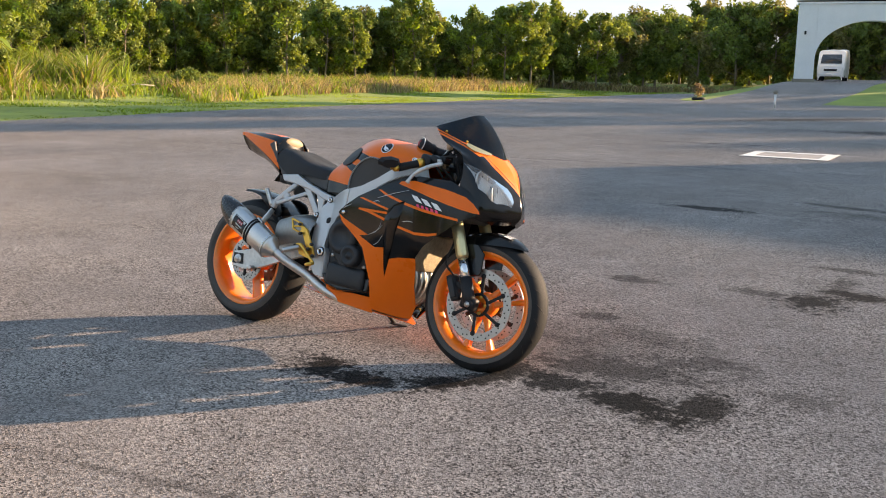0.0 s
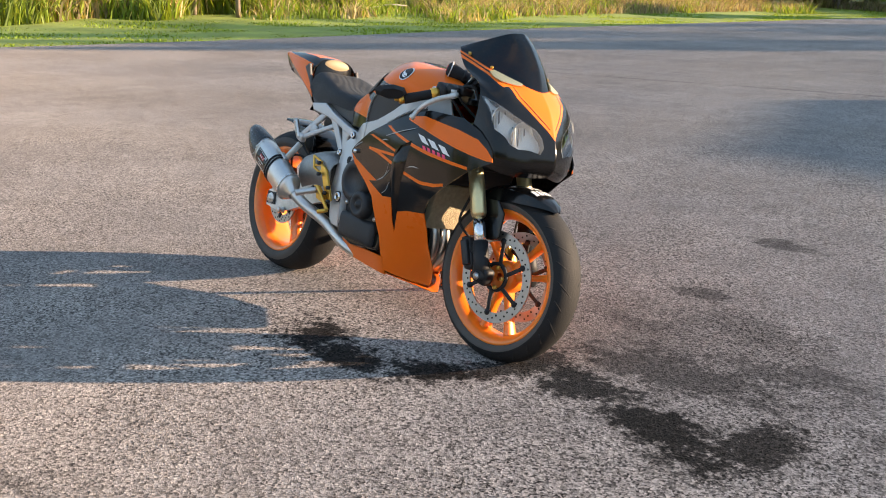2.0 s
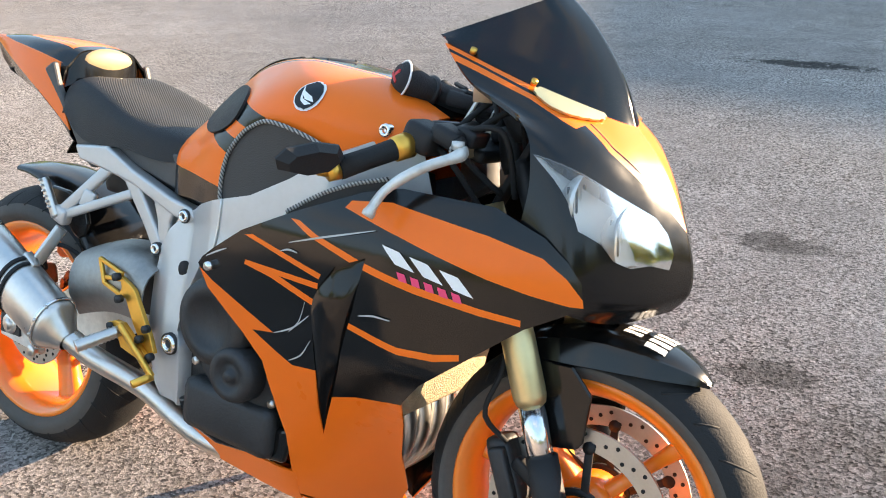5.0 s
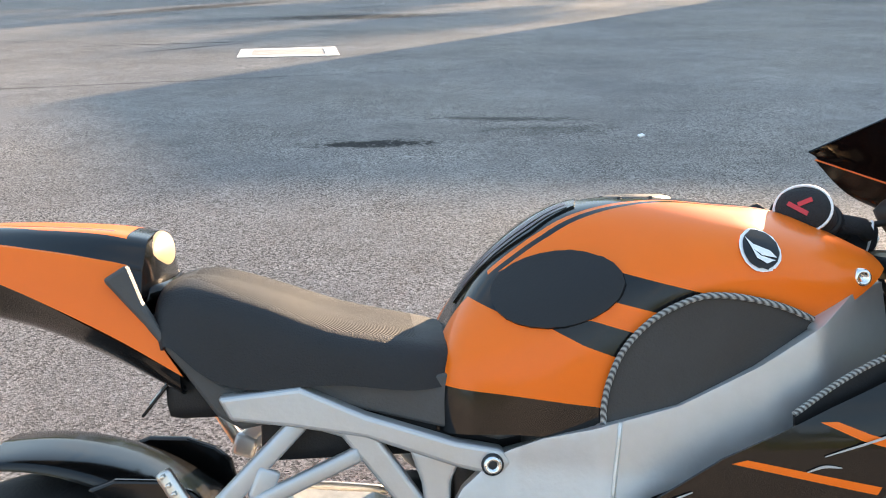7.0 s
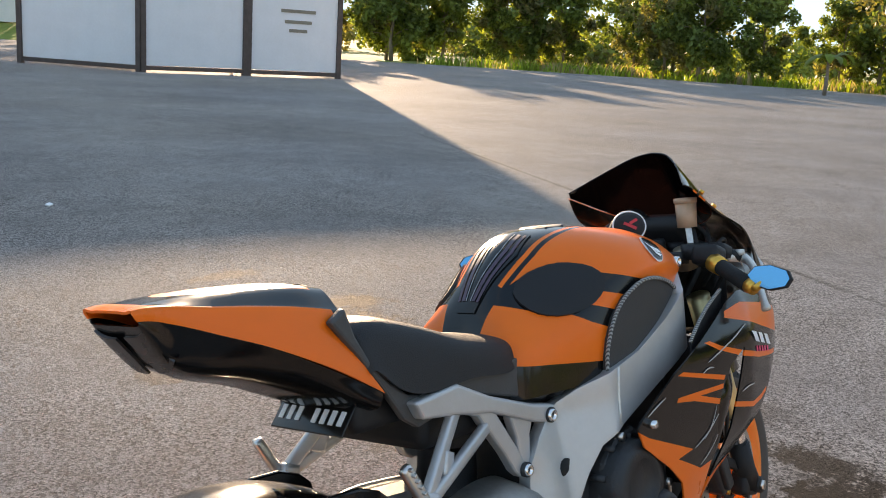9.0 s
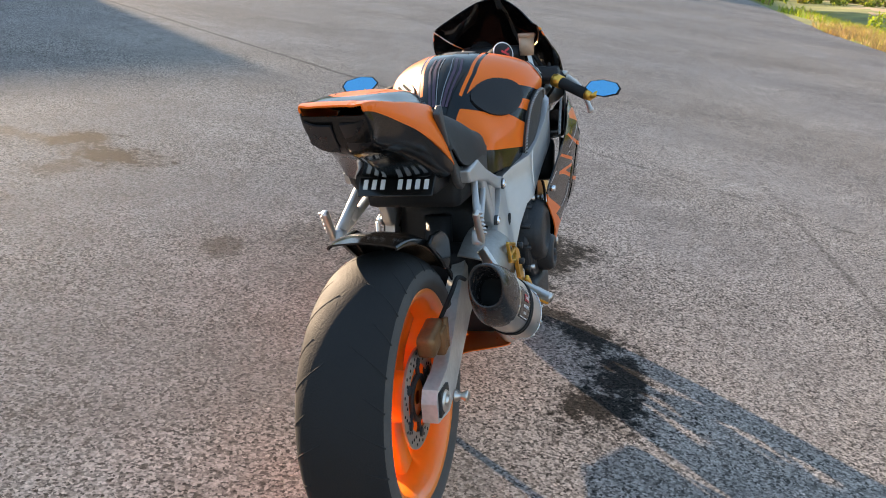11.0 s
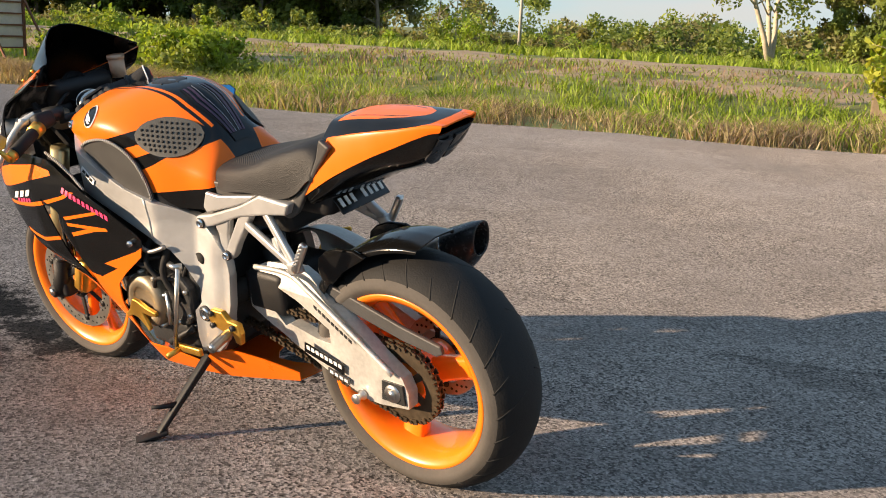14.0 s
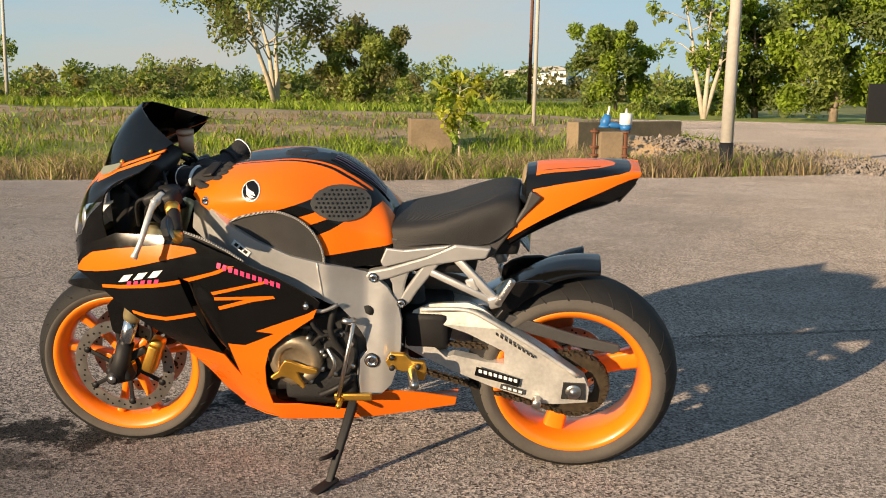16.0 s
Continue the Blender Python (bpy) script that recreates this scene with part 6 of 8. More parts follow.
tint(bm, [(-0.50, 0.99), (-0.566, 0.99), (-0.556, 0.93), (-0.545, 0.90), (-0.525, 0.862), (-0.50, 0.86)], 1)
tail = part("tail_cowl", bm, [ORANGE, BLACK], label="orange single-seat tail cowl with black bands", thick=0.004)
TAIL_IN = [[(-0.490, 0.128, 0.790), (-0.49, 0.11, 0.762), (-0.49, 0, 0.752)], [(-0.575, 0.122, 0.840), (-0.58, 0.080, 0.806), (-0.58, 0, 0.788)], [(-0.665, 0.110, 0.889), (-0.67, 0.066, 0.846), (-0.67, 0, 0.830)],
           [(-0.735, 0.094, 0.919), (-0.740, 0.058, 0.868), (-0.74, 0, 0.854)], [(-0.785, 0.080, 0.940), (-0.778, 0.054, 0.884), (-0.776, 0, 0.872)], [(-0.820, 0.068, 0.951), (-0.806, 0.060, 0.905), (-0.802, 0, 0.897)], [(-0.838, 0.061, 0.953), (-0.834, 0.056, 0.947), (-0.832, 0, 0.946)]]
part("under_tail", sheet([r[::-1] for r in TAIL_IN], 40, 14, mirror=True), BLACK, label="gloss black under-tail", thick=0.003)
for s in SIDES:
    bm = sheet([[(-0.780, s * 0.010, 0.874), (-0.782, s * 0.040, 0.877), (-0.788, s * 0.064, 0.893)], [(-0.824, s * 0.008, 0.930), (-0.824, s * 0.040, 0.932), (-0.826, s * 0.060, 0.940)]], 6, 8)
    for v in bm.verts:
        v.co.x -= 0.006
        v.co.z -= 0.002
    part("tail_light", bm, SMOKE, label="smoked tail light lens", thick=0.004)
    bm = bmesh.new()
    plate(bm, [(-0.578, 0.908), (-0.548, 0.926), (-0.532, 0.880), (-0.510, 0.842), (-0.474, 0.800), (-0.436, 0.772), (-0.36, 0.755), (-0.345, 0.728), (-0.42, 0.715), (-0.45, 0.735), (-0.484, 0.786), (-0.53, 0.850)], 0.016, s * 0.122)
    sharp(part("seat_side_panel", bm, GREY_PLASTIC, smooth=False), 0.005)
bm = bmesh.new()
plate(bm, [(-0.150, 0.752), (-0.200, 0.748), (-0.335, 0.768), (-0.300, 0.746), (-0.250, 0.727), (-0.142, 0.694), (-0.132, 0.710)], 0.012, 0.146)
sharp(part("seat_side_cover", bm, SILVER, label="silver side cover below the seat", smooth=False), 0.004)
# rounded tan pad at the front of the cowl
bm = bmesh.new()
lathe(bm, [(1.0 * math.cos(a), math.sin(a)) for a in np.linspace(0, math.pi / 2 - 0.01, 9)], (0, 0, 0), 'x', 28)
for v in bm.verts:
    v.co = Vector((-0.534 + 0.014 * v.co.x, 0.068 * v.co.y, 0.928 + 0.030 * v.co.z))
part("cowl_front_pad", bm, TAN_PAD, tail, "tan rounded pad on the front of the cowl")
bm = sheet([[(-0.536, 0, 0.955), (-0.538, 0.070, 0.944), (-0.562, 0.108, 0.905)], [(-0.528, 0, 0.930), (-0.531, 0.064, 0.924), (-0.560, 0.104, 0.895)], [(-0.522, 0, 0.895), (-0.526, 0.060, 0.890), (-0.550, 0.10, 0.870)]], 10, 12, mirror=True)
part("cowl_front", bm, BLACK, tail, thick=0.003)
bm = bmesh.new()
box(bm, (-0.535, 0, 0.875), (0.05, 0.17, 0.04), Matrix.Rotation(radians(-10), 3, 'Y'), 0.02)
part("seat_lock", bm, BLACK)

PT = radians(40)
pc, pn = Vector((-0.530, -0.008, 0.750)), Vector((-math.cos(PT), 0, math.sin(PT)))
bm = bmesh.new()
box(bm, pc, (0.004, 0.172, 0.056), Matrix.Rotation(PT, 3, 'Y'), 0.002)
reg = part("number_plate", bm, BLACK, label="black number plate with white bars")
for i in range(8):
    if i != 3:
        bm = bmesh.new()
        box(bm, pc + pn * 0.0028 + Vector((0, 0.070 - i * 0.020, 0)), (0.002, 0.010, 0.024), Matrix.Rotation(PT, 3, 'Y'))
        part("plate_bar", bm, WHITE, reg, smooth=False)
bm = bmesh.new()
beam(bm, (-0.50, 0.03, 0.79), (-0.515, 0.03, 0.762), 0.02, 0.008)
beam(bm, (-0.50, -0.04, 0.79), (-0.515, -0.04, 0.762), 0.02, 0.008)
part("plate_bracket", bm, MATT_BLACK, reg)

# frame spars
SPAR = [(0.40, 0.868), (0.335, 0.860), (0.274, 0.826), (0.20, 0.783), (0.106, 0.740), (0.016, 0.718), (-0.05, 0.698), (-0.105, 0.672), (-0.150, 0.634), (-0.178, 0.590), (-0.190, 0.530), (-0.188, 0.45), (-0.178, 0.39), (-0.160, 0.335), (-0.130, 0.305), (-0.075, 0.300), (-0.070, 0.343), (-0.074, 0.42), (-0.092, 0.445), (-0.088, 0.485), (-0.056, 0.543), (-0.022, 0.588), (0.032, 0.617), (0.15, 0.66), (0.30, 0.72), (0.42, 0.78)]
for s in SIDES:
    bm = bmesh.new()
    nx, nz = 56, 52
    xs, zs = np.linspace(-0.19, 0.43, nx), np.linspace(0.28, 0.87, nz)
    vs = [[bm.verts.new((x, s * (0.150 + 0.055 * min(1, max(0, (x + 0.09) / 0.10)) + 0.012 * min(1, max(0, (x - 0.02) / 0.2)) - 0.11 * max(0, (x - 0.28) / 0.15) - 0.014 * min(1, max(0, (-0.14 - x) / 0.04)) * min(1, max(0, (0.64 - z) / 0.08)) + 0.034 * min(1, max(0, (0.66 - z) / 0.24))), z)) for z in zs] for x in xs]
    for i in range(nx - 1):
        for j in range(nz - 1):
            q = (vs[i][j], vs[i + 1][j], vs[i + 1][j + 1], vs[i][j + 1])
            bm.faces.new(q if s < 0 else q[::-1])
    trim(bm, SPAR)
    spar = part("frame_spar", bm, SILVER, label="silver alloy frame spar", thick=0.026)
    sharp(spar, 0.008, 3)
    for x, z, r, m, y in ((-0.106, 0.416, 0.022, DARK_METAL, 0.183), (-0.112, 0.663, 0.014, DARK_METAL, 0.150), (-0.190, 0.585, 0.013, DARK_METAL, 0.148), (-0.094, 0.562, 0.018, HOLE, 0.1595)):
        bm = bmesh.new()
        tube(bm, [(x, s * (y - 0.02), z), (x, s * (y + 0.006), z)], r, 18)
        part("frame_bolt", bm, m, spar)
        if m is DARK_METAL:
            bm = bmesh.new()
            lathe(bm, [(r * 0.85, 0), (r * 0.75, s * 0.004), (r * 0.45, s * 0.004), (r * 0.40, s * -0.002), (0.0, s * -0.002)], (x, s * (y + 0.0065), z), 'y', 18)
            part("bolt_head", bm, CHROME, spar)
    # weld seam across the spar
    bm = bmesh.new()
    tube(bm, [(x, s * (0.150 + 0.055 * min(1, max(0, (x + 0.09) / 0.10)) + 0.012 * min(1, max(0, (x - 0.02) / 0.2)) + 0.034 * min(1, max(0, (0.66 - z) / 0.24)) + 0.0005), z) for x, z in ((0.036, 0.723), (0.034, 0.70), (0.030, 0.67), (0.026, 0.64), (0.022, 0.618))], 0.0028, 8)
    part("weld_seam", bm, SWING, spar)
    # subframe
    bm = bmesh.new()
    plate(bm, [(-0.445, 0.762), (-0.345, 0.770), (-0.266, 0.732), (-0.156, 0.693), (-0.098, 0.680), (-0.086, 0.663), (-0.102, 0.645), (-0.156, 0.660), (-0.266, 0.703), (-0.362, 0.722), (-0.43, 0.732)], 0.030, s * 0.137)
    plate(bm, [(-0.362, 0.726), (-0.30, 0.735), (-0.255, 0.706), (-0.203, 0.628), (-0.186, 0.600), (-0.178, 0.572), (-0.197, 0.571), (-0.214, 0.586), (-0.236, 0.622), (-0.297, 0.704)], 0.024, s * 0.134)
    plate(bm, [(-0.214, 0.684), (-0.150, 0.668), (-0.163, 0.640), (-0.165, 0.600), (-0.178, 0.578), (-0.195, 0.592), (-0.200, 0.640)], 0.022, s * 0.1335)
    sub = part("subframe_rail", bm, SILVER, label="silver cast subframe rail", smooth=False)
    sharp(sub, 0.006, 3)
    bm = bmesh.new()
    beam(bm, (-0.275, s * 0.140, 0.682), (-0.450, s * 0.168, 0.614), 0.016, 0.020, 0.005)
    beam(bm, (-0.345, s * 0.137, 0.727), (-0.455, s * 0.168, 0.622), 0.016, 0.024, 0.005)
    beam(bm, (-0.385, s * 0.152, 0.672), (-0.400, s * 0.157, 0.636), 0.014, 0.030, 0.005)
    beam(bm, (-0.440, s * 0.168, 0.606), (-0.474, s * 0.168, 0.618), 0.026, 0.036, 0.008)
    hang = part("footrest_hanger", bm, SILVER, label="silver passenger footrest hanger")
    bm = bmesh.new()
    beam(bm, (-0.464, s * 0.178, 0.606), (-0.508, s * 0.178, 0.684), 0.016, 0.020, 0.006)
    for k in range(6):
        beam(bm, (-0.474 - k * 0.006, s * 0.182, 0.626 + k * 0.0105), (-0.476 - k * 0.006, s * 0.182, 0.630 + k * 0.0105), 0.022, 0.006, 0.001)
    part("footrest", bm, STEEL, hang)

bm = bmesh.new()
plate(bm, [(0.262, 0.788), (0.218, 0.752), (0.228, 0.738), (0.272, 0.774)], 0.002, 0.2195)
lab = part("spar_label", bm, WHITE, label="small pale paper label on the frame", smooth=False)
for k in range(3):
    bm = bmesh.new()
    x, z = 0.258 - k * 0.012, 0.780 - k * 0.0098
    plate(bm, [(x, z), (x - 0.008, z - 0.0065), (x - 0.002, z - 0.0135), (x + 0.006, z - 0.007)], 0.002, 0.2208)
    part("label_bar", bm, DARK_METAL, lab, smooth=False)

# under-seat bodywork
for s in SIDES:
    bm = bmesh.new()
    plate(bm, [(0.02, 0.745), (-0.10, 0.765), (-0.16, 0.775), (-0.30, 0.772), (-0.44, 0.788), (-0.30, 0.742), (-0.17, 0.706), (-0.10, 0.686), (0.0, 0.700)], 0.02, s * 0.119)
    sharp(part("side_cover", bm, GREY_PLASTIC, smooth=False), 0.004)
bm = bmesh.new()
box(bm, (-0.20, 0, 0.715), (0.40, 0.23, 0.10), None, 0.02)
box(bm, (-0.42, 0, 0.755), (0.20, 0.19, 0.07), None, 0.02)
part("under_seat_box", bm, MATT_BLACK)

# engine
bm = bmesh.new()
box(bm, (0.08, 0, 0.43), (0.34, 0.34, 0.26), Matrix.Rotation(radians(8), 3, 'Y'), 0.03)
box(bm, (0.16, 0, 0.60), (0.20, 0.34, 0.22), Matrix.Rotation(radians(20), 3, 'Y'), 0.03)
box(bm, (-0.06, 0, 0.47), (0.16, 0.26, 0.30), None, 0.03)
box(bm, (0.10, 0, 0.28), (0.24, 0.22, 0.14), None, 0.03)
box(bm, (0.10, 0, 0.72), (0.34, 0.30, 0.14), None, 0.03)
engine = part("engine", bm, DARK_METAL, label="dark four-cylinder engine block")
for s, big, z0 in ((1, 0.080, 0.415), (-1, 0.084, 0.500)):
    bm = bmesh.new()
    cx = 0.115 if s > 0 else 0.045
    lathe(bm, [(big, 0.0), (big, s * 0.035), (big * 0.93, s * 0.052), (big * 0.6, s * 0.058), (big * 0.56, s * 0.050), (0.0, s * 0.052)], (cx, s * (0.165 if s > 0 else 0.180), z0), 'y', 40)
    part("generator_cover" if s > 0 else "clutch_cover", bm, COVER if s > 0 else DARK_METAL, engine, "round bronze engine cover" if s > 0 else "black round clutch cover")
    for k in range(9):
        a = k * 2 * math.pi / 9
        bm = bmesh.new()
        tube(bm, [(cx + big * 1.02 * math.cos(a), s * 0.168, z0 + big * 1.02 * math.sin(a)), (cx + big * 1.02 * math.cos(a), s * 0.206, z0 + big * 1.02 * math.sin(a))], 0.007, 8)
        part("cover_bolt", bm, STEEL if s > 0 else DARK_METAL, engine)
# gold guard on the left cover
bm = bmesh.new()
plate(bm, [(0.185, 0.372), (0.175, 0.362), (0.150, 0.375), (0.128, 0.372), (0.100, 0.350), (0.090, 0.338), (0.082, 0.346), (0.098, 0.376), (0.104, 0.392), (0.070, 0.388), (0.045, 0.392), (0.045, 0.404), (0.085, 0.412), (0.118, 0.425), (0.138, 0.428), (0.150, 0.412), (0.160, 0.392)], 0.012, 0.232)
sharp(part("engine_guard", bm, GOLD, engine, "gold engine guard", smooth=False), 0.003)
bm = bmesh.new()
lathe(bm, [(0.052, 0), (0.052, -0.03), (0.046, -0.042), (0.030, -0.044), (0.026, -0.036), (0.012, -0.036), (0.010, -0.046), (0.0, -0.046)], (0.108, -0.203, 0.418), 'y', 36)
part("starter_cover", bm, DARK_METAL, engine, "small round black cover")
bm = bmesh.new()
plate(bm, [(-0.025, 0.555), (0.02, 0.592), (0.08, 0.60), (0.14, 0.565), (0.195, 0.47), (0.19, 0.37), (0.12, 0.338), (0.04, 0.350), (-0.02, 0.405), (-0.045, 0.48)], 0.05, -0.178)
sharp(part("clutch_casing", bm, DARK_METAL, engine, "dark cast clutch casing", smooth=False), 0.014, 3)
for bx, bz in ((0.03, 0.592), (0.125, 0.572), (0.185, 0.46), (0.178, 0.375), (0.115, 0.346), (0.045, 0.356), (-0.012, 0.41)):
    bm = bmesh.new()
    tube(bm, [(bx, -0.19, bz), (bx, -0.210, bz)], 0.008, 8)
    part("casing_bolt", bm, STEEL, engine)
bm = bmesh.new()
plate(bm, [(-0.075, 0.318), (-0.055, 0.275), (0.03, 0.252), (0.20, 0.262), (0.22, 0.335), (0.16, 0.320), (0.06, 0.312), (-0.02, 0.33)], 0.022, -0.182)
sharp(part("lower_cover", bm, BLACK, engine, "gloss black lower engine cover", smooth=False), 0.008, 3)
bm = bmesh.new()
box(bm, (0.07, -0.19, 0.32), (0.22, 0.05, 0.10), Matrix.Rotation(radians(4), 3, 'Y'), 0.02)
part("sump", bm, DARK_METAL, engine)
bm = bmesh.new()
box(bm, (0.05, 0.16, 0.32), (0.22, 0.05, 0.10), None, 0.02)
part("sump", bm, DARK_METAL, engine)
for k, (a, b) in enumerate((((0.02, 0.20, 0.56), (0.09, 0.20, 0.50)), ((-0.02, 0.20, 0.50), (0.06, 0.21, 0.47)), ((0.03, 0.18, 0.60), (0.12, 0.2, 0.52)), ((-0.05, 0.15, 0.56), (-0.03, 0.18, 0.40)))):
    m = Vector(a).lerp(Vector(b), 0.5) + Vector((0.01, 0.015, 0.02))
    bm = bmesh.new()
    tube(bm, spline([a, m, b], 8), 0.006, 8)
    part("hose", bm, RUBBER, engine)
for a, b, c, r, m in (((-0.01, 0.185, 0.60), (0.005, 0.215, 0.52), (-0.03, 0.20, 0.44), 0.009, RUBBER), ((0.05, 0.19, 0.62), (0.055, 0.225, 0.55), (0.02, 0.215, 0.50), 0.007, RUBBER), ((0.12, 0.20, 0.60), (0.10, 0.225, 0.545), (0.06, 0.215, 0.53), 0.008, MATT_BLACK),
                      ((-0.05, 0.19, 0.36), (0.0, 0.21, 0.33), (0.05, 0.20, 0.30), 0.010, MATT_BLACK), ((0.02, 0.205, 0.46), (-0.005, 0.225, 0.42), (0.015, 0.215, 0.37), 0.006, STEEL), ((-0.02, 0.21, 0.60), (0.03, 0.228, 0.585), (0.10, 0.215, 0.60), 0.006, DULL_STEEL)):
    bm = bmesh.new()
    tube(bm, spline([a, b, c], 10), r, 8)
    part("hose", bm, m, engine)
bm = bmesh.new()
plate(bm, [(0.035, 0.47), (0.015, 0.505), (-0.03, 0.51), (-0.062, 0.48), (-0.065, 0.42), (-0.04, 0.37), (0.0, 0.355), (0.03, 0.39)], 0.03, 0.180)
spc = part("sprocket_cover", bm, DARK_METAL, engine, "dark cast sprocket cover", smooth=False)
sharp(spc, 0.008, 2)
for bx, bz in ((0.012, 0.49), (-0.05, 0.47), (-0.052, 0.40), (0.0, 0.37), (0.03, 0.43), (-0.02, 0.50)):
    bm = bmesh.new()
    tube(bm, [(bx, 0.19, bz), (bx, 0.202, bz)], 0.007, 8)
    part("casing_bolt", bm, STEEL, engine)
# radiator and header pipes seen past the front wheel
bm = bmesh.new()
box(bm, (0.404, 0, 0.476), (0.035, 0.29, 0.17), Matrix.Rotation(radians(12), 3, 'Y'), 0.008)
part("radiator", bm, MESH_TAN, label="radiator behind a tan mesh guard")
bm = bmesh.new()
box(bm, (0.43, 0, 0.625), (0.07, 0.40, 0.13), Matrix.Rotation(radians(15), 3, 'Y'), 0.02)
box(bm, (0.387, 0, 0.50), (0.03, 0.30, 0.22), Matrix.Rotation(radians(12), 3, 'Y'), 0.01)
part("radiator_shroud", bm, MATT_BLACK)
for y in (-0.066, -0.022, 0.022, 0.066):
    bm = bmesh.new()
    tube(bm, spline([(0.30, y * 1.3, 0.54), (0.372, y * 1.2, 0.40), (0.372, y, 0.31), (0.31, y * 0.8, 0.235), (0.20, y * 0.6, 0.215)], 16), 0.019, 12)
    part("header_pipe", bm, STEEL)

# swingarm
ARM = [(-0.195, 0.48), (-0.215, 0.535), (-0.26, 0.555), (-0.376, 0.566), (-0.42, 0.552), (-0.50, 0.505), (-0.60, 0.445), (-0.72, 0.362), (-0.735, 0.325), (-0.732, 0.282), (-0.64, 0.270), (-0.60, 0.268), (-0.45, 0.308), (-0.33, 0.350), (-0.24, 0.392), (-0.19, 0.42)]
ARM_RIGHT = [(-0.195, 0.48), (-0.225, 0.515), (-0.30, 0.520), (-0.42, 0.485), (-0.52, 0.425), (-0.62, 0.372), (-0.72, 0.352), (-0.735, 0.325), (-0.732, 0.282), (-0.64, 0.270), (-0.56, 0.285), (-0.45, 0.325), (-0.33, 0.365), (-0.24, 0.395), (-0.19, 0.42)]
GAP = [(-0.234, 0.517), (-0.373, 0.478), (-0.485, 0.428), (-0.485, 0.388), (-0.433, 0.388), (-0.334, 0.402), (-0.313, 0.392), (-0.25, 0.45), (-0.234, 0.472)]
for s in SIDES:
    bm = bmesh.new()
    nx, nz = 60, 36
    xs, zs = np.linspace(-0.74, -0.185, nx), np.linspace(0.26, 0.57, nz)
    vs = [[bm.verts.new((x, s * (0.098 + 0.030 * min(1, max(0, (-0.30 - x) / 0.35)) - 0.3 * max(0, z - 0.50)), z)) for z in zs] for x in xs]
    for i in range(nx - 1):
        for j in range(nz - 1):
            q = (vs[i][j], vs[i + 1][j], vs[i + 1][j + 1], vs[i][j + 1])
            bm.faces.new(q if s < 0 else q[::-1])
    trim(bm, ARM if s > 0 else ARM_RIGHT)
    if s > 0:
        trim(bm, GAP, keep=False)
    arm = part("swingarm", bm, SWING, label="brushed aluminium swingarm", thick=0.035, smooth=False)
    sharp(arm, 0.006, 2)
    bm = bmesh.new()
    plate(bm, [(-0.655, 0.292), (-0.725, 0.292), (-0.722, 0.345), (-0.66, 0.345)], 0.008, s * 0.130)
    part("axle_adjuster", bm, DARK_METAL, arm, smooth=False)
    bm = bmesh.new()
    tube(bm, [(-0.690, s * 0.10, 0.316), (-0.690, s * 0.142, 0.316)], 0.013, 6)
    lathe(bm, [(0.024, s * 0.004), (0.022, s * 0.008), (0.012, s * 0.008)], (-0.690, s * 0.130, 0.316), 'y', 24)
    part("axle_nut", bm, STEEL, arm)
    bm = bmesh.new()
    lathe(bm, [(0.0, s * 0.03), (0.012, s * 0.03), (0.014, s * 0.026), (0.008, s * 0.018), (0.008, s * 0.010), (0.014, s * 0.004), (0.014, 0)], (-0.585, s * 0.126, 0.280), 'y', 20)
    part("stand_bobbin", bm, STEEL, arm)
    if s > 0:
        bm = bmesh.new()
        plate(bm, [(-0.40, 0.352), (-0.53, 0.320), (-0.535, 0.346), (-0.405, 0.380)], 0.002, 0.1265)
        st = part("arm_sticker", bm, BLACK, arm, "black sticker with plain white bars", smooth=False)
        for k in range(8):
            bm = bmesh.new()
            x = -0.412 - k * 0.0148
            z = 0.371 - k * 0.0037
            plate(bm, [(x, z - 0.008), (x - 0.010, z - 0.0105), (x - 0.010, z), (x, z + 0.0025)], 0.002, 0.1282)
            part("sticker_bar", bm, WHITE, st, smooth=False)
        bm = bmesh.new()
        plate(bm, [(-0.475, 0.312), (-0.545, 0.294), (-0.548, 0.310), (-0.478, 0.328)], 0.002, 0.1265)
        st = part("arm_sticker", bm, GREY_PLASTIC, arm, "small dark sticker with plain white bars", smooth=False)
        for k in range(4):
            bm = bmesh.new()
            x, z = -0.484 - k * 0.0155, 0.3215 - k * 0.0040
            plate(bm, [(x, z - 0.007), (x - 0.010, z - 0.0095), (x - 0.010, z - 0.002), (x, z + 0.0005)], 0.002, 0.1282)
            part("sticker_bar", bm, WHITE, st, smooth=False)
        bm = bmesh.new()
        tube(bm, spline([(-0.24, 0.108, 0.548), (-0.37, 0.118, 0.558), (-0.45, 0.128, 0.528), (-0.58, 0.136, 0.452), (-0.70, 0.138, 0.372)], 20), 0.007, 8)
        part("arm_rib", bm, SWING, arm)
        for k in range(9):
            bm = bmesh.new()
            x, z = -0.46 - k * 0.013, 0.490 - k * 0.0082
            plate(bm, [(x, z), (x - 0.009, z - 0.0057), (x - 0.009, z + 0.002), (x, z + 0.0077)], 0.002, 0.1305)
            part("arm_lettering", bm, DARK_METAL, arm, smooth=False)
bm = bmesh.new()
tube(bm, [(-0.13, -0.13, 0.45), (-0.13, 0.13, 0.45)], 0.04, 16)
box(bm, (-0.25, 0, 0.47), (0.14, 0.20, 0.12), None, 0.02)
part("swingarm_bridge", bm, MATT_BLACK)
bm = bmesh.new()
tube(bm, [(-0.22, 0, 0.35), (-0.20, 0, 0.60)], 0.035, 16)
part("rear_shock", bm, DARK_METAL)

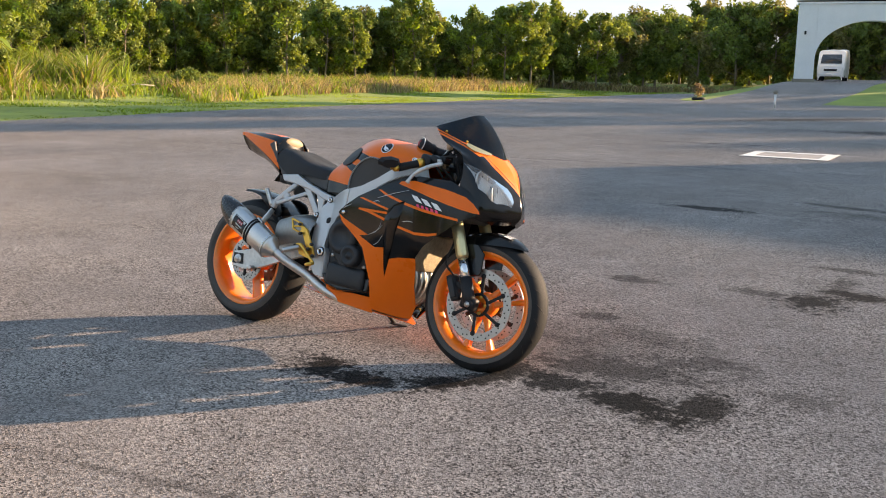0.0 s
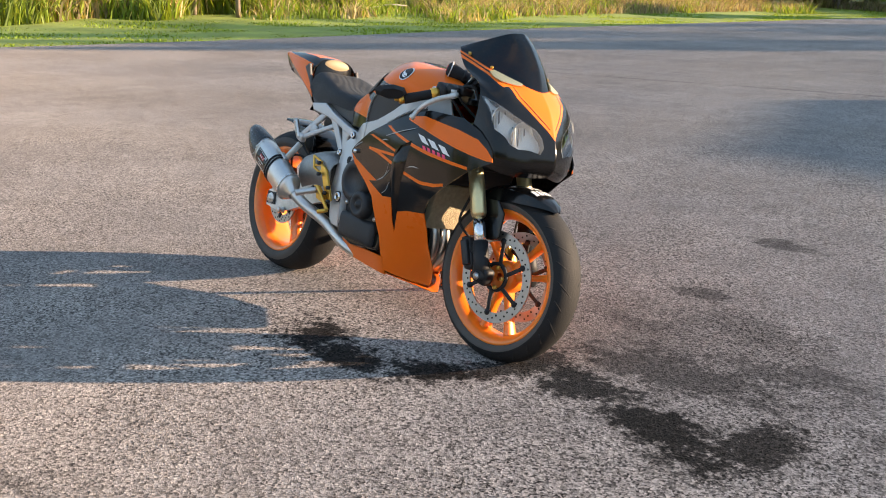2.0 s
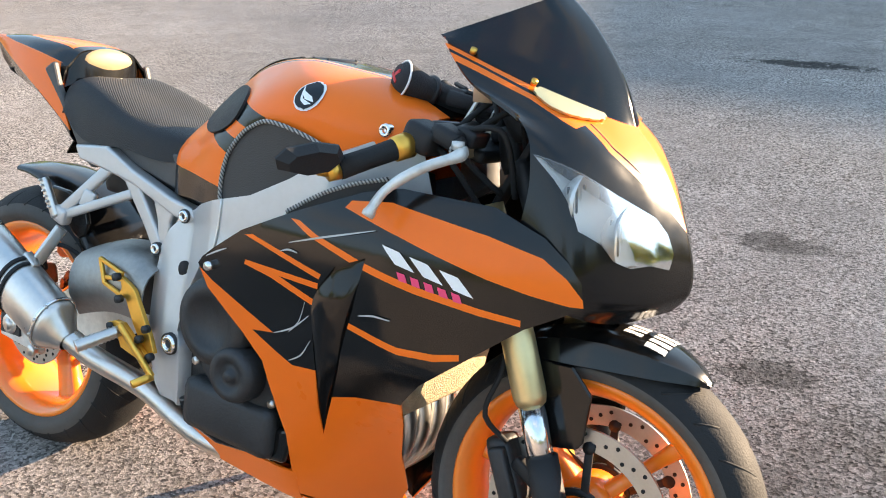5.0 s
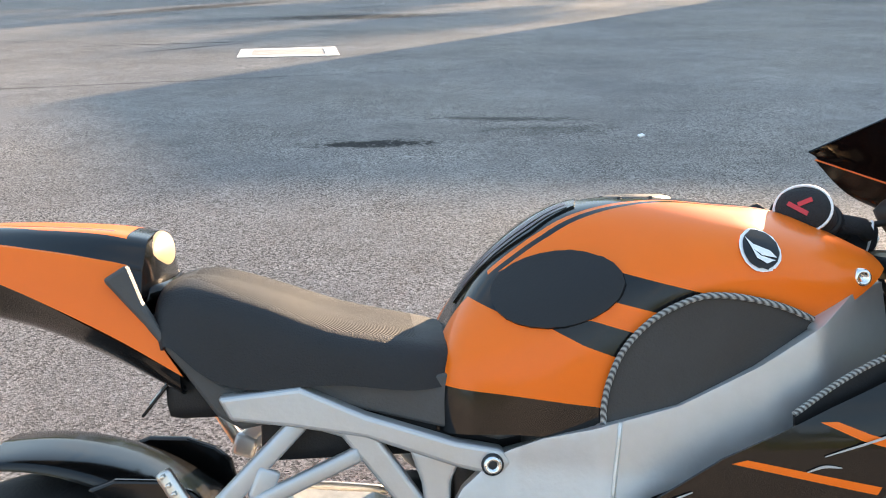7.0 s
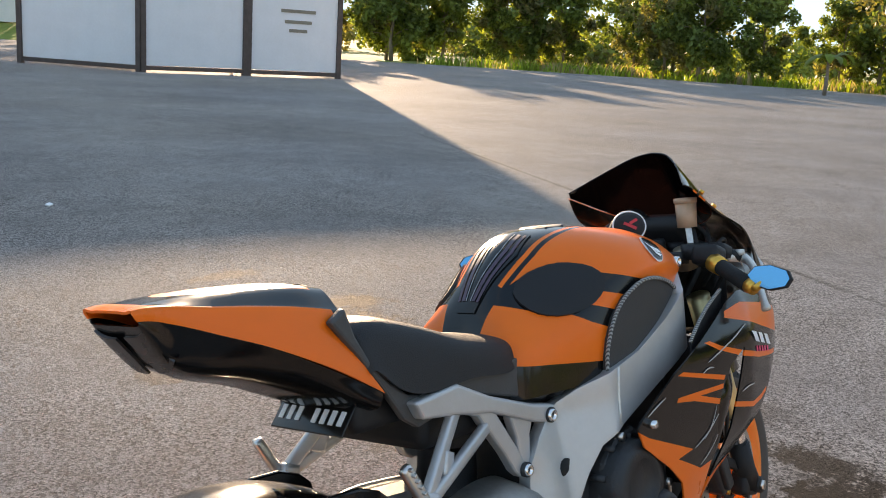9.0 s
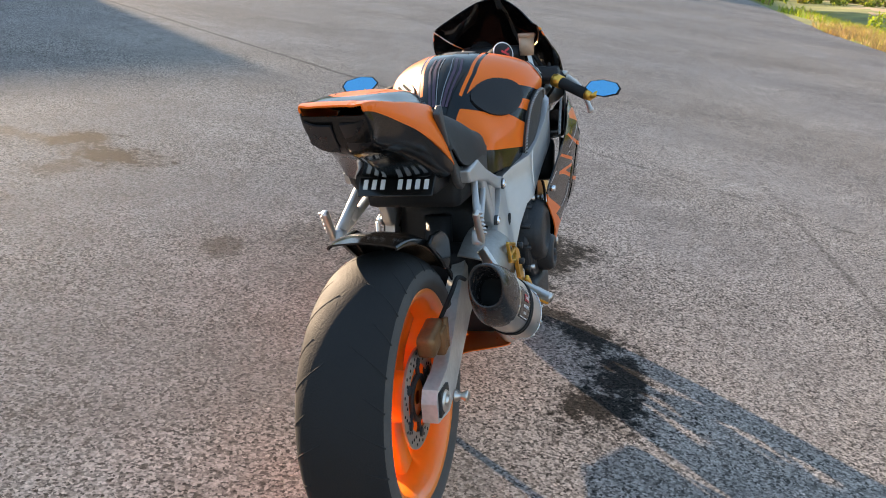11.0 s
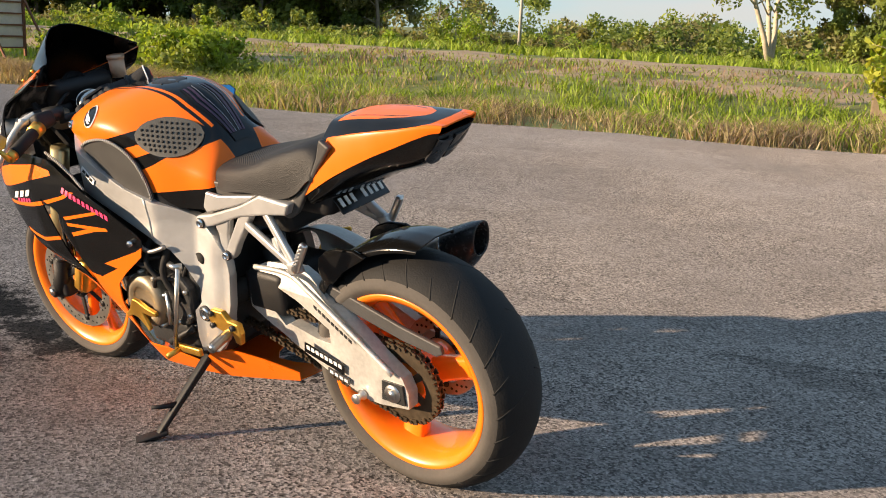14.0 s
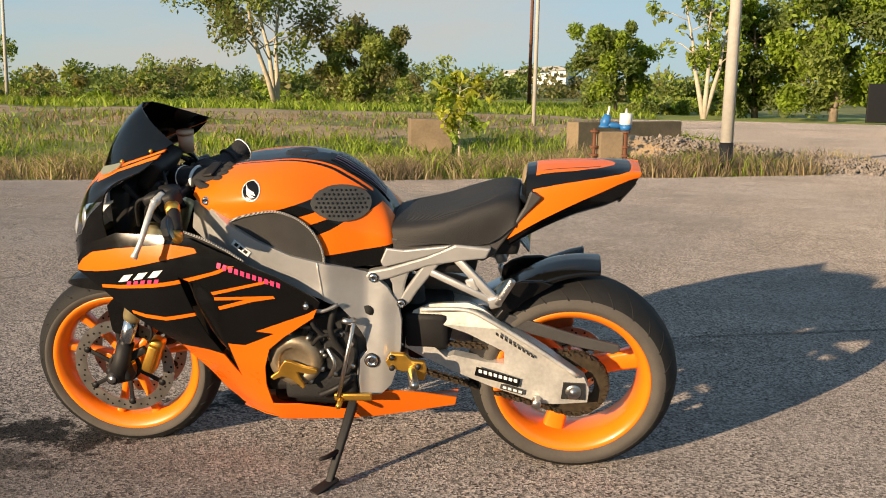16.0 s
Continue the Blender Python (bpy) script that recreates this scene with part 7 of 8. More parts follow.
# chain, sprocket and guards
bm = bmesh.new()
C0, R0, C1, R1 = (-0.69, 0.316), 0.100, (-0.13, 0.40), 0.036
path = [(C0[0] + R0 * math.cos(a), C0[1] + R0 * math.sin(a)) for a in np.linspace(radians(98), radians(278), 26)] + [(C1[0] + R1 * math.cos(a), C1[1] + R1 * math.sin(a)) for a in np.linspace(radians(-82), radians(98), 9)]
path.append(path[0])
seg = [0]
for a, b in zip(path, path[1:]):
    seg.append(seg[-1] + math.hypot(b[0] - a[0], b[1] - a[1]))
n = int(seg[-1] / 0.0159)
for i in range(n):
    d0, d1 = seg[-1] * i / n, seg[-1] * (i + 0.9) / n
    p, q = [(np.interp(d, seg, [v[0] for v in path]), np.interp(d, seg, [v[1] for v in path])) for d in (d0, d1)]
    y = 0.085 + (0.004 if i % 2 else 0.0)
    for yy in (y, 0.17 - y - 0.012):
        beam(bm, (p[0], yy, p[1]), (q[0], yy, q[1]), 0.014, 0.003, 0, up=(0, 1, 0))
    tube(bm, [(p[0], 0.072, p[1]), (p[0], 0.094, p[1])], 0.0045, 6)
part("chain", bm, CHAIN, label="oily drive chain", smooth=False)
bm = bmesh.new()
lathe(bm, [(0.100, -0.003), (0.100, 0.003), (0.062, 0.003), (0.062, -0.003)], (C0[0], 0.083, C0[1]), 'y', 44, True)
for k in range(42):
    a = 2 * math.pi * k / 42
    box(bm, (C0[0] + 0.102 * math.cos(a), 0.083, C0[1] + 0.102 * math.sin(a)), (0.007, 0.005, 0.006), Matrix.Rotation(-a, 3, 'Y'))
for k in range(5):
    a = 2 * math.pi * k / 5
    beam(bm, (C0[0] + 0.03 * math.cos(a), 0.083, C0[1] + 0.03 * math.sin(a)), (C0[0] + 0.068 * math.cos(a), 0.083, C0[1] + 0.068 * math.sin(a)), 0.02, 0.006, 0.001, up=(0, 1, 0))
part("sprocket", bm, CHAIN, smooth=False)
bm = bmesh.new()
plate(bm, [(-0.45, 0.520), (-0.56, 0.478), (-0.70, 0.442), (-0.80, 0.425), (-0.82, 0.435), (-0.815, 0.455), (-0.70, 0.480), (-0.56, 0.520), (-0.47, 0.545)], 0.012, 0.088)
sharp(part("chain_guard", bm, GREY_PLASTIC, label="dark grey chain guard", smooth=False), 0.004)
rows = []
for a in np.linspace(radians(42), radians(100), 9):
    r = 0.345
    cx, cz = -0.69, 0.318
    k = (a - radians(42)) / radians(58)
    rr = r - 0.006 + 0.030 * k
    px, pz = cx - rr * math.cos(math.pi - a) , cz + rr * math.sin(a)
    w = 0.105 - 0.03 * k
    ri = rr - 0.045 * (1 - k * 0.6)
    qx, qz = cx - ri * math.cos(math.pi - a), cz + ri * math.sin(a)
    rows.append([(px, 0, pz), (px, w * 0.6, pz - 0.004), (px * 0.5 + qx * 0.5, w * 0.95, pz * 0.5 + qz * 0.5), (qx, w, qz)])
hugger = part("rear_hugger", sheet(rows, 24, 12, mirror=True), BLACK, label="black rear tyre hugger", thick=0.004)
for s in SIDES:
    bm = bmesh.new()
    plate(bm, [(-0.462, 0.585), (-0.468, 0.612), (-0.49, 0.632), (-0.53, 0.648), (-0.585, 0.652), (-0.62, 0.640), (-0.58, 0.612), (-0.54, 0.585), (-0.51, 0.555), (-0.49, 0.545), (-0.47, 0.558)], 0.012, s * 0.097)
    sharp(part("hugger_side", bm, BLACK, hugger, smooth=False), 0.004)


# wheels
def wheel(name, cx, cz, R, width, rim_w, s_label, discs, disc_r, parent):
    hub = new(name)
    hub.parent = parent
    hub["label"] = s_label
    hub.location = (cx * BIG, 0, cz * BIG)
    half = width / 2
    bm = bmesh.new()
    prof = []
    for a in np.linspace(-1, 1, 17):
        t = a * 1.32
        prof.append((R - half * 0.54 * (1 - math.cos(t)) / (1 - math.cos(1.32)), half * math.sin(t) / math.sin(1.32)))
    side = [(0.2555, max(rim_w + 0.020, half * 1.03)), (0.247, rim_w + 0.018), (0.232, rim_w + 0.006), (0.222, rim_w - 0.008)]
    prof = [(r, -o) for r, o in reversed(side)] + prof + side
    lathe(bm, prof, (0, 0, 0), 'y', 96)
    for f in bm.faces:
        c = f.calc_center_median()
        r = math.hypot(c.x, c.z)
        f.material_index = 1 if r < (0.272 if name == "rear_wheel" else 0.258) else 0
    part("tyre", bm, [RUBBER, RUBBER_DUSTY], hub, "worn black road tyre")
    # tread cuts
    bm = bmesh.new()
    for k in range(26):
        for sd in SIDES:
            a0 = 2 * math.pi * (k + (0.5 if sd > 0 else 0)) / 26
            line = []
            for i in range(6):
                t = (0.22 + 0.17 * i) * sd
                t = t * 1.1
                rr = R - half * 0.54 * (1 - math.cos(t)) / (1 - math.cos(1.32)) - 0.0016
                a = a0 + 0.035 * i
                line.append((rr * math.cos(a), half * math.sin(t) / math.sin(1.32), rr * math.sin(a)))
            if k % 2:
                line = line[2:]
            tube(bm, line, [0.0024] * len(line), 6)
    tagged(part("tread_groove", bm, HOLE, hub), kind="stuff")
    # rim
    bm = bmesh.new()
    w = rim_w
    lathe(bm, [(0.236, -w - 0.006), (0.230, -w - 0.010), (0.222, -w - 0.006), (0.210, -w + 0.004), (0.200, -w * 0.5), (0.198, 0), (0.200, w * 0.5), (0.210, w - 0.004), (0.222, w + 0.006), (0.230, w + 0.010), (0.236, w + 0.006), (0.205, w * 0.4), (0.205, -w * 0.4)], (0, 0, 0), 'y', 96, True)
    part("rim", bm, ORANGE_RIM, hub, "orange painted rim")
    for k in range(3):
        bm = bmesh.new()
        for off in ((0.0,) if name == "rear_wheel" else (-0.30, 0.30)):
            a = 2 * math.pi * k / 3 + (0.76 if name == "rear_wheel" else 0.5)
            p = Vector((0.045 * math.cos(a + off * 1.2), 0, 0.045 * math.sin(a + off * 1.2)))
            q = Vector((0.204 * math.cos(a + off), 0, 0.204 * math.sin(a + off)))
            d = (q - p).normalized()
            x = d.cross(Vector((0, 1, 0)))
            for i, t0 in enumerate(np.linspace(0, 1, 5)[:-1]):
                t1 = t0 + 0.25
                for_w = lambda t: (0.066 if name == "rear_wheel" else 0.030) - 0.010 * math.sin(math.pi * t)
                for_d = lambda t: 0.046 - 0.014 * math.sin(math.pi * min(1, t * 1.1))
                ring = []
                for t in (t0, t1):
                    c = p.lerp(q, t)
                    ring.append([bm.verts.new(c + x * sx * for_w(t) / 2 + Vector((0, sy * for_d(t) / 2, 0))) for sx, sy in ((1, 0.7), (0.7, 1), (-0.7, 1), (-1, 0.7), (-1, -0.7), (-0.7, -1), (0.7, -1), (1, -0.7))])
                for i2 in range(8):
                    bm.faces.new((ring[0][i2], ring[0][(i2 + 1) % 8], ring[1][(i2 + 1) % 8], ring[1][i2]))
        bmesh.ops.recalc_face_normals(bm, faces=bm.faces)
        part("spoke", bm, ORANGE_RIM, hub, smooth=True)
    bm = bmesh.new()
    lathe(bm, [(0.015, -w * 0.9), (0.050, -w * 0.9), (0.056, -w * 0.5), (0.058, 0), (0.056, w * 0.5), (0.050, w * 0.9), (0.015, w * 0.9)], (0, 0, 0), 'y', 36)
    part("hub", bm, ORANGE_RIM, hub)
    for s in discs:
        y = s * (0.062 if name == "front_wheel" else 0.072)
        bm = bmesh.new()
        lathe(bm, [(disc_r, -0.0025), (disc_r, 0.0025), (disc_r - 0.036, 0.0025), (disc_r - 0.036, -0.0025)], (0, y, 0), 'y', 72, True)
        part("brake_disc", bm, DISC, hub, "drilled steel brake disc", smooth=False)
        bm = bmesh.new()
        for k in range(48):
            a = 2 * math.pi * k / 48
            r = disc_r - 0.010 - 0.008 * (k % 3)
            tube(bm, [(r * math.cos(a), y - 0.0032, r * math.sin(a)), (r * math.cos(a), y + 0.0032, r * math.sin(a))], 0.0038, 6)
        tagged(part("disc_hole", bm, HOLE, hub), kind="stuff")
        bm = bmesh.new()
        for k in range(6):
            a = 2 * math.pi * k / 6 + 0.3
            beam(bm, (0.045 * math.cos(a), y, 0.045 * math.sin(a)), ((disc_r - 0.03) * math.cos(a + 0.15), y, (disc_r - 0.03) * math.sin(a + 0.15)), 0.014, 0.006, 0.002, up=(0, 1, 0))
            tube(bm, [((disc_r - 0.032) * math.cos(a + 0.15), y - 0.005, (disc_r - 0.032) * math.sin(a + 0.15)), ((disc_r - 0.032) * math.cos(a + 0.15), y + 0.005, (disc_r - 0.032) * math.sin(a + 0.15))], 0.011, 10)
        lathe(bm, [(0.040, -0.004), (0.052, -0.004), (0.052, 0.004), (0.040, 0.004)], (0, y, 0), 'y', 30, True)
        part("disc_carrier", bm, MATT_BLACK, hub)
        if name == "front_wheel":
            bm = bmesh.new()
            for k in range(5):
                a = 2 * math.pi * k / 5
                tube(bm, [(0.036 * math.cos(a), y + s * 0.004, 0.036 * math.sin(a)), (0.036 * math.cos(a), y + s * 0.014, 0.036 * math.sin(a))], 0.0075, 8)
            tagged(part("disc_bolts", bm, GOLD, hub), kind="stuff")
    return hub


wheel("rear_wheel", -0.685, 0.318, 0.315, 0.190, 0.078, "orange three-spoke rear wheel with a wide tyre", (-1,), 0.110, bike)
front = wheel("front_wheel", 0.712, 0.286, 0.294, 0.122, 0.046, "orange three-spoke front wheel with twin discs", (1, -1), 0.158, bike)
front.rotation_euler = (0, 0, radians(3))

# fork
for s in SIDES:
    bm = bmesh.new()
    tube(bm, [(0.525, s * 0.118, 0.78), (0.600, s * 0.118, 0.590), (0.604, s * 0.118, 0.580), (0.636, s * 0.118, 0.490), (0.640, s * 0.118, 0.478)], [0.027, 0.027, 0.0275, 0.0275, 0.024], 24)
    leg = part("fork_leg", bm, GOLD_TUBE, label="champagne upside-down fork leg")
    bm = bmesh.new()
    tube(bm, [(0.638, s * 0.118, 0.482), (0.676, s * 0.118, 0.372)], 0.0215, 24)
    part("slider", bm, CHROME, leg)
    bm = bmesh.new()
    tube(bm, [(0.668, s * 0.118, 0.398), (0.690, s * 0.118, 0.330), (0.706, s * 0.120, 0.286)], [0.026, 0.027, 0.030], 20)
    box(bm, (0.70, s * 0.112, 0.290), (0.075, 0.045, 0.060), Matrix.Rotation(radians(15), 3, 'Y'), 0.014)
    tube(bm, [(0.712, s * 0.09, 0.286), (0.712, s * 0.150, 0.286)], 0.020, 16)
    foot = part("fork_foot", bm, MATT_BLACK, leg)
    bm = bmesh.new()
    tube(bm, [(0.712, s * 0.148, 0.286), (0.712, s * 0.156, 0.286)], 0.013, 6)
    part("axle_end", bm, STEEL, leg)
    bm = bmesh.new()
    box(bm, (0.598, s * 0.085, 0.345), (0.045, 0.050, 0.120), Matrix.Rotation(radians(-22), 3, 'Y'), 0.014)
    box(bm, (0.600, s * 0.112, 0.345), (0.030, 0.020, 0.090), Matrix.Rotation(radians(-22), 3, 'Y'), 0.006)
    cal = part("brake_caliper", bm, GOLD if s > 0 else DARK_METAL, label="gold brake caliper" if s > 0 else "dark brake caliper")
    bm = bmesh.new()
    beam(bm, (0.615, s * 0.10, 0.37), (0.680, s * 0.11, 0.335), 0.018, 0.024, 0.005)
    part("caliper_bracket", bm, MATT_BLACK, cal)
    bm = bmesh.new()
    tube(bm, spline([(0.60, s * 0.11, 0.40), (0.57, s * 0.14, 0.45), (0.59, s * 0.13, 0.53), (0.56, s * 0.08, 0.60)], 14), 0.0045, 8)
    part("brake_hose", bm, RUBBER, cal)
bm = bmesh.new()
box(bm, (0.575, 0, 0.655), (0.07, 0.29, 0.035), Matrix.Rotation(radians(20), 3, 'Y'), 0.012)
part("lower_yoke", bm, DARK_METAL)
bm = bmesh.new()
box(bm, (0.475, 0, 0.868), (0.09, 0.27, 0.022), Matrix.Rotation(radians(20), 3, 'Y'), 0.008)
yoke = part("top_yoke", bm, DARK_METAL)
for s in SIDES:
    bm = bmesh.new()
    tube(bm, [(0.488, s * 0.118, 0.85), (0.474, s * 0.118, 0.895)], 0.024, 18)
    part("fork_cap", bm, COVER, yoke)

# front mudguard
rows = []
for x, z, w, lip in ((0.886, 0.546, 0.010, 0.540), (0.864, 0.568, 0.034, 0.546), (0.822, 0.589, 0.060, 0.549), (0.772, 0.600, 0.072, 0.549), (0.712, 0.604, 0.078, 0.547), (0.652, 0.598, 0.080, 0.542), (0.604, 0.584, 0.080, 0.532), (0.568, 0.566, 0.080, 0.520)):
    rows.append([(x, 0, z), (x, w * 0.50, z - 0.003), (x, w * 0.84, z - 0.20 * w), (x, w * 0.90, z - 0.26 * w), (x, w, lip)])
mud = part("front_mudguard", sheet(rows, 40, 18, mirror=True), BLACK, label="gloss black front mudguard with white bars", thick=0.004)
for s in SIDES:
    bm = bmesh.new()
    plate(bm, [(0.622, 0.544), (0.69, 0.546), (0.728, 0.505), (0.722, 0.425), (0.712, 0.412), (0.640, 0.400)], 0.008, s * 0.086)
    sharp(part("mudguard_side", bm, BLACK, mud, smooth=False), 0.003)
for x0, x1, count in ((0.742, 0.772, 3), (0.784, 0.820, 4)):
    for i in range(count):
        bm = sheet(rows, 120, 60, mirror=True)
        yy = 0.030 - i * 0.0195
        bmesh.ops.delete(bm, geom=[f for f in bm.faces if not (yy - 0.014 < f.calc_center_median().y < yy and x0 < f.calc_center_median().x < x1)], context='FACES')
        lift(bm, 0.0015)
        part("mudguard_bar", bm, WHITE, mud)

# bars, grips, levers, mirrors
for s in SIDES:
    A, B = Vector((0.462, s * 0.15, 0.900)), Vector((0.372, s * 0.345, 0.840))
    if s < 0:
        A, B = Vector((0.465, s * 0.15, 0.893)), Vector((0.372, s * 0.318, 0.825))
    bm = bmesh.new()
    tube(bm, [A, B], 0.011, 14)
    tube(bm, [A + Vector((0.0, 0, 0.012)), A - Vector((0, 0, 0.02))], 0.03, 18)
    bar = part("handlebar", bm, DARK_METAL, label="clip-on handlebar with a gold collar")
    bm = bmesh.new()
    tube(bm, [A.lerp(B, t) for t in (0.42, 0.44, 0.7, 0.96)], [0.019, 0.017, 0.0165, 0.0175], 18)
    part("grip", bm, RUBBER, bar)
    bm = bmesh.new()
    tube(bm, [A.lerp(B, 0.36), A.lerp(B, 0.50)], [0.021, 0.0195], 18)
    part("collar", bm, GOLD, bar)
    bm = bmesh.new()
    tube(bm, [A.lerp(B, 0.97), A.lerp(B, 1.06)], [0.016, 0.014], 16)
    part("bar_end", bm, GOLD, bar)
    bm = bmesh.new()
    c = A.lerp(B, 0.25)
    box(bm, c + Vector((0.005, 0, 0.004)), (0.055, 0.06, 0.045), Matrix.Rotation(radians(20), 3, 'Y'), 0.012)
    box(bm, c + Vector((0.05, 0.0, 0.01)), (0.05, 0.05, 0.03), Matrix.Rotation(radians(20), 3, 'Y'), 0.01)
    part("switch_block", bm, MATT_BLACK, bar)
    bm = bmesh.new()
    tube(bm, spline([(0.508, s * 0.200, 0.872), (0.534, s * 0.232, 0.864), (0.496, s * 0.272, 0.842), (0.455, s * 0.300, 0.806), (0.438, s * 0.318, 0.766)] if s < 0 else [(0.46, s * 0.205, 0.905), (0.472, s * 0.245, 0.890), (0.478, s * 0.285, 0.855), (0.488, s * 0.315, 0.810), (0.505, s * 0.335, 0.768)], 22), [0.013] * 3 + [0.0125, 0.012, 0.011, 0.010] + [0.0085] * 8 + [0.0075] * 4 + [0.008, 0.0105, 0.0095], 10)
    tube(bm, [(0.527, s * 0.226, 0.872), (0.527, s * 0.226, 0.884)] if s < 0 else [(0.470, s * 0.240, 0.892), (0.470, s * 0.240, 0.904)], 0.010, 12)
    part("lever", bm, SWING, bar, "bare aluminium lever")
    # bar-end mirror
    bm = bmesh.new()
    end = A.lerp(B, 1.03)
    ctr = Vector((0.364, -0.362, 0.842)) if s < 0 else Vector((0.372, 0.392, 0.880))
    tube(bm, [end, end + Vector((-0.01, s * 0.012, 0.0)), end.lerp(ctr, 0.7)], [0.009, 0.008, 0.006], 10)
    part("mirror_stalk", bm, GOLD, bar)
    shape = [(0.055, 0.004), (0.040, 0.022), (0.0, 0.026), (-0.045, 0.016), (-0.058, 0.0), (-0.050, -0.016), (-0.010, -0.024), (0.035, -0.016)]
    shape = [(u * 1.02, w * 1.06) for u, w in shape]
    turn = Matrix.Rotation(radians(18 * s), 3, 'Z') @ Matrix.Rotation(radians(24 if s < 0 else 16), 3, 'Y')
    bm = bmesh.new()
    ring = [[bm.verts.new(ctr + turn @ Vector((dx, -s * u * k, w * k))) for u, w in shape] for dx, k in ((0.014, 0.75), (0.0, 1.0), (-0.004, 1.0), (-0.005, 0.96))]
    for a, b in zip(ring, ring[1:]):
        for i in range(8):
            bm.faces.new((a[i], a[(i + 1) % 8], b[(i + 1) % 8], b[i]))
    bm.faces.new(ring[0])
    bm.faces.new(ring[-1][::-1])
    bmesh.ops.recalc_face_normals(bm, faces=bm.faces)
    part("mirror", bm, MATT_BLACK, bar, "bar-end mirror with blue-tinted glass", smooth=False)
    bm = bmesh.new()
    vs = [bm.verts.new(ctr + turn @ Vector((-0.0065, -s * u * 0.92, w * 0.92))) for u, w in shape]
    bm.faces.new(vs)
    g = bmesh.ops.extrude_face_region(bm, geom=list(bm.faces))
    for v in (q for q in g["geom"] if isinstance(q, bmesh.types.BMVert)):
        v.co += turn @ Vector((0.001, 0, 0))
    bmesh.ops.recalc_face_normals(bm, faces=bm.faces)
    part("mirror_glass", bm, BLUE_MIRROR, bar, smooth=False)
for a, b, c in (((0.47, 0.14, 0.90), (0.52, 0.05, 0.93), (0.55, -0.02, 0.88)), ((0.48, -0.15, 0.90), (0.53, -0.10, 0.95), (0.55, 0.0, 0.90)), ((0.45, -0.13, 0.90), (0.50, -0.17, 0.86), (0.55, -0.12, 0.80)), ((0.45, 0.16, 0.90), (0.52, 0.17, 0.86), (0.56, 0.12, 0.78)), ((0.50, -0.18, 0.895), (0.57, -0.17, 0.90), (0.58, -0.13, 0.80)), ((0.44, -0.17, 0.875), (0.50, -0.20, 0.85), (0.53, -0.15, 0.78)),
                ((0.52, -0.16, 0.90), (0.565, -0.12, 0.93), (0.56, -0.06, 0.84)), ((0.47, 0.18, 0.89), (0.54, 0.19, 0.88), (0.57, 0.14, 0.79)), ((0.51, -0.115, 0.96), (0.54, -0.14, 0.92), (0.51, -0.16, 0.89))):
    bm = bmesh.new()
    tube(bm, spline([a, b, c], 12), 0.005, 8)
    part("control_cable", bm, RUBBER)
for c0, c1, r0 in (((0.545, -0.07, 0.83), (0.528, -0.07, 0.905), 0.022), ((0.565, 0.06, 0.80), (0.548, 0.06, 0.90), 0.024), ((0.50, -0.045, 0.875), (0.492, -0.045, 0.915), 0.016)):
    bm = bmesh.new()
    tube(bm, [c0, Vector(c0).lerp(Vector(c1), 0.2), Vector(c0).lerp(Vector(c1), 0.85), c1], [r0 * 0.8, r0, r0, r0 * 0.86], 14)
    part("switch_canister", bm, MATT_BLACK)
for s in SIDES:
    bm = bmesh.new()
    beam(bm, (0.52, s * 0.08, 0.77), (0.61, s * 0.12, 0.905), 0.018, 0.014, 0.003)
    part("fairing_stay", bm, MATT_BLACK)
bm = bmesh.new()
box(bm, (0.60, 0, 0.80), (0.03, 0.26, 0.13), Matrix.Rotation(radians(-24), 3, 'Y'), 0.012)
part("air_duct_panel", bm, MATT_BLACK)

# exhaust on the right: an oval can with a swept end cap
E0, E1, E2 = Vector((-0.372, -0.243, 0.400)), Vector((-0.620, -0.241, 0.527)), Vector((-0.711, -0.241, 0.574))
d = (E1 - E0).normalized()
across = Vector((0, 1, 0)) - d * d.y
across.normalize()
upward = across.cross(d)
if upward.z < 0:
    upward = -upward


def oval_rings(bm, rings, steps=36):
    """Skins rings of (centre, half width, half height, slant of the top)."""
    loops = []
    for c, w, h, slant in rings:
        loops.append([bm.verts.new(c + across * (w * math.copysign(abs(math.cos(a)) ** 0.8, math.cos(a))) + upward * (h * math.sin(a)) + d * (slant * math.sin(a))) for a in np.linspace(0, 2 * math.pi, steps + 1)[:-1]])
    for p, q in zip(loops, loops[1:]):
        for k in range(steps):
            bm.faces.new((p[k], p[(k + 1) % steps], q[(k + 1) % steps], q[k]))
    bmesh.ops.recalc_face_normals(bm, faces=bm.faces)
    return loops


bm = bmesh.new()
oval_rings(bm, [(E0 - d * 0.045, 0.020, 0.022, 0), (E0 - d * 0.004, 0.040, 0.050, 0), (E0, 0.044, 0.055, 0), (E0.lerp(E1, 0.03), 0.046, 0.058, 0), (E0.lerp(E1, 0.5), 0.048, 0.061, 0.003), (E0.lerp(E1, 0.985), 0.048, 0.061, 0.006), (E1, 0.046, 0.059, 0.006)])
can = part("exhaust_can", bm, STEEL, label="brushed steel exhaust canister with a dark end cap")
bm = bmesh.new()
oval_rings(bm, [(E1 - d * 0.004, 0.0495, 0.0625, 0.006), (E1 + d * 0.004, 0.0500, 0.0630, 0.006), (E1.lerp(E2, 0.3), 0.0490, 0.0605, 0.010), (E1.lerp(E2, 0.7) + upward * 0.004, 0.0440, 0.0520, 0.018), (E2 + upward * 0.006, 0.0370, 0.0420, 0.024), (E2 + upward * 0.006 + d * 0.003, 0.0340, 0.0390, 0.024), (E2 + upward * 0.006 - d * 0.004, 0.0310, 0.0355, 0.022), (E1.lerp(E2, 0.15), 0.0300, 0.0345, 0.01)])
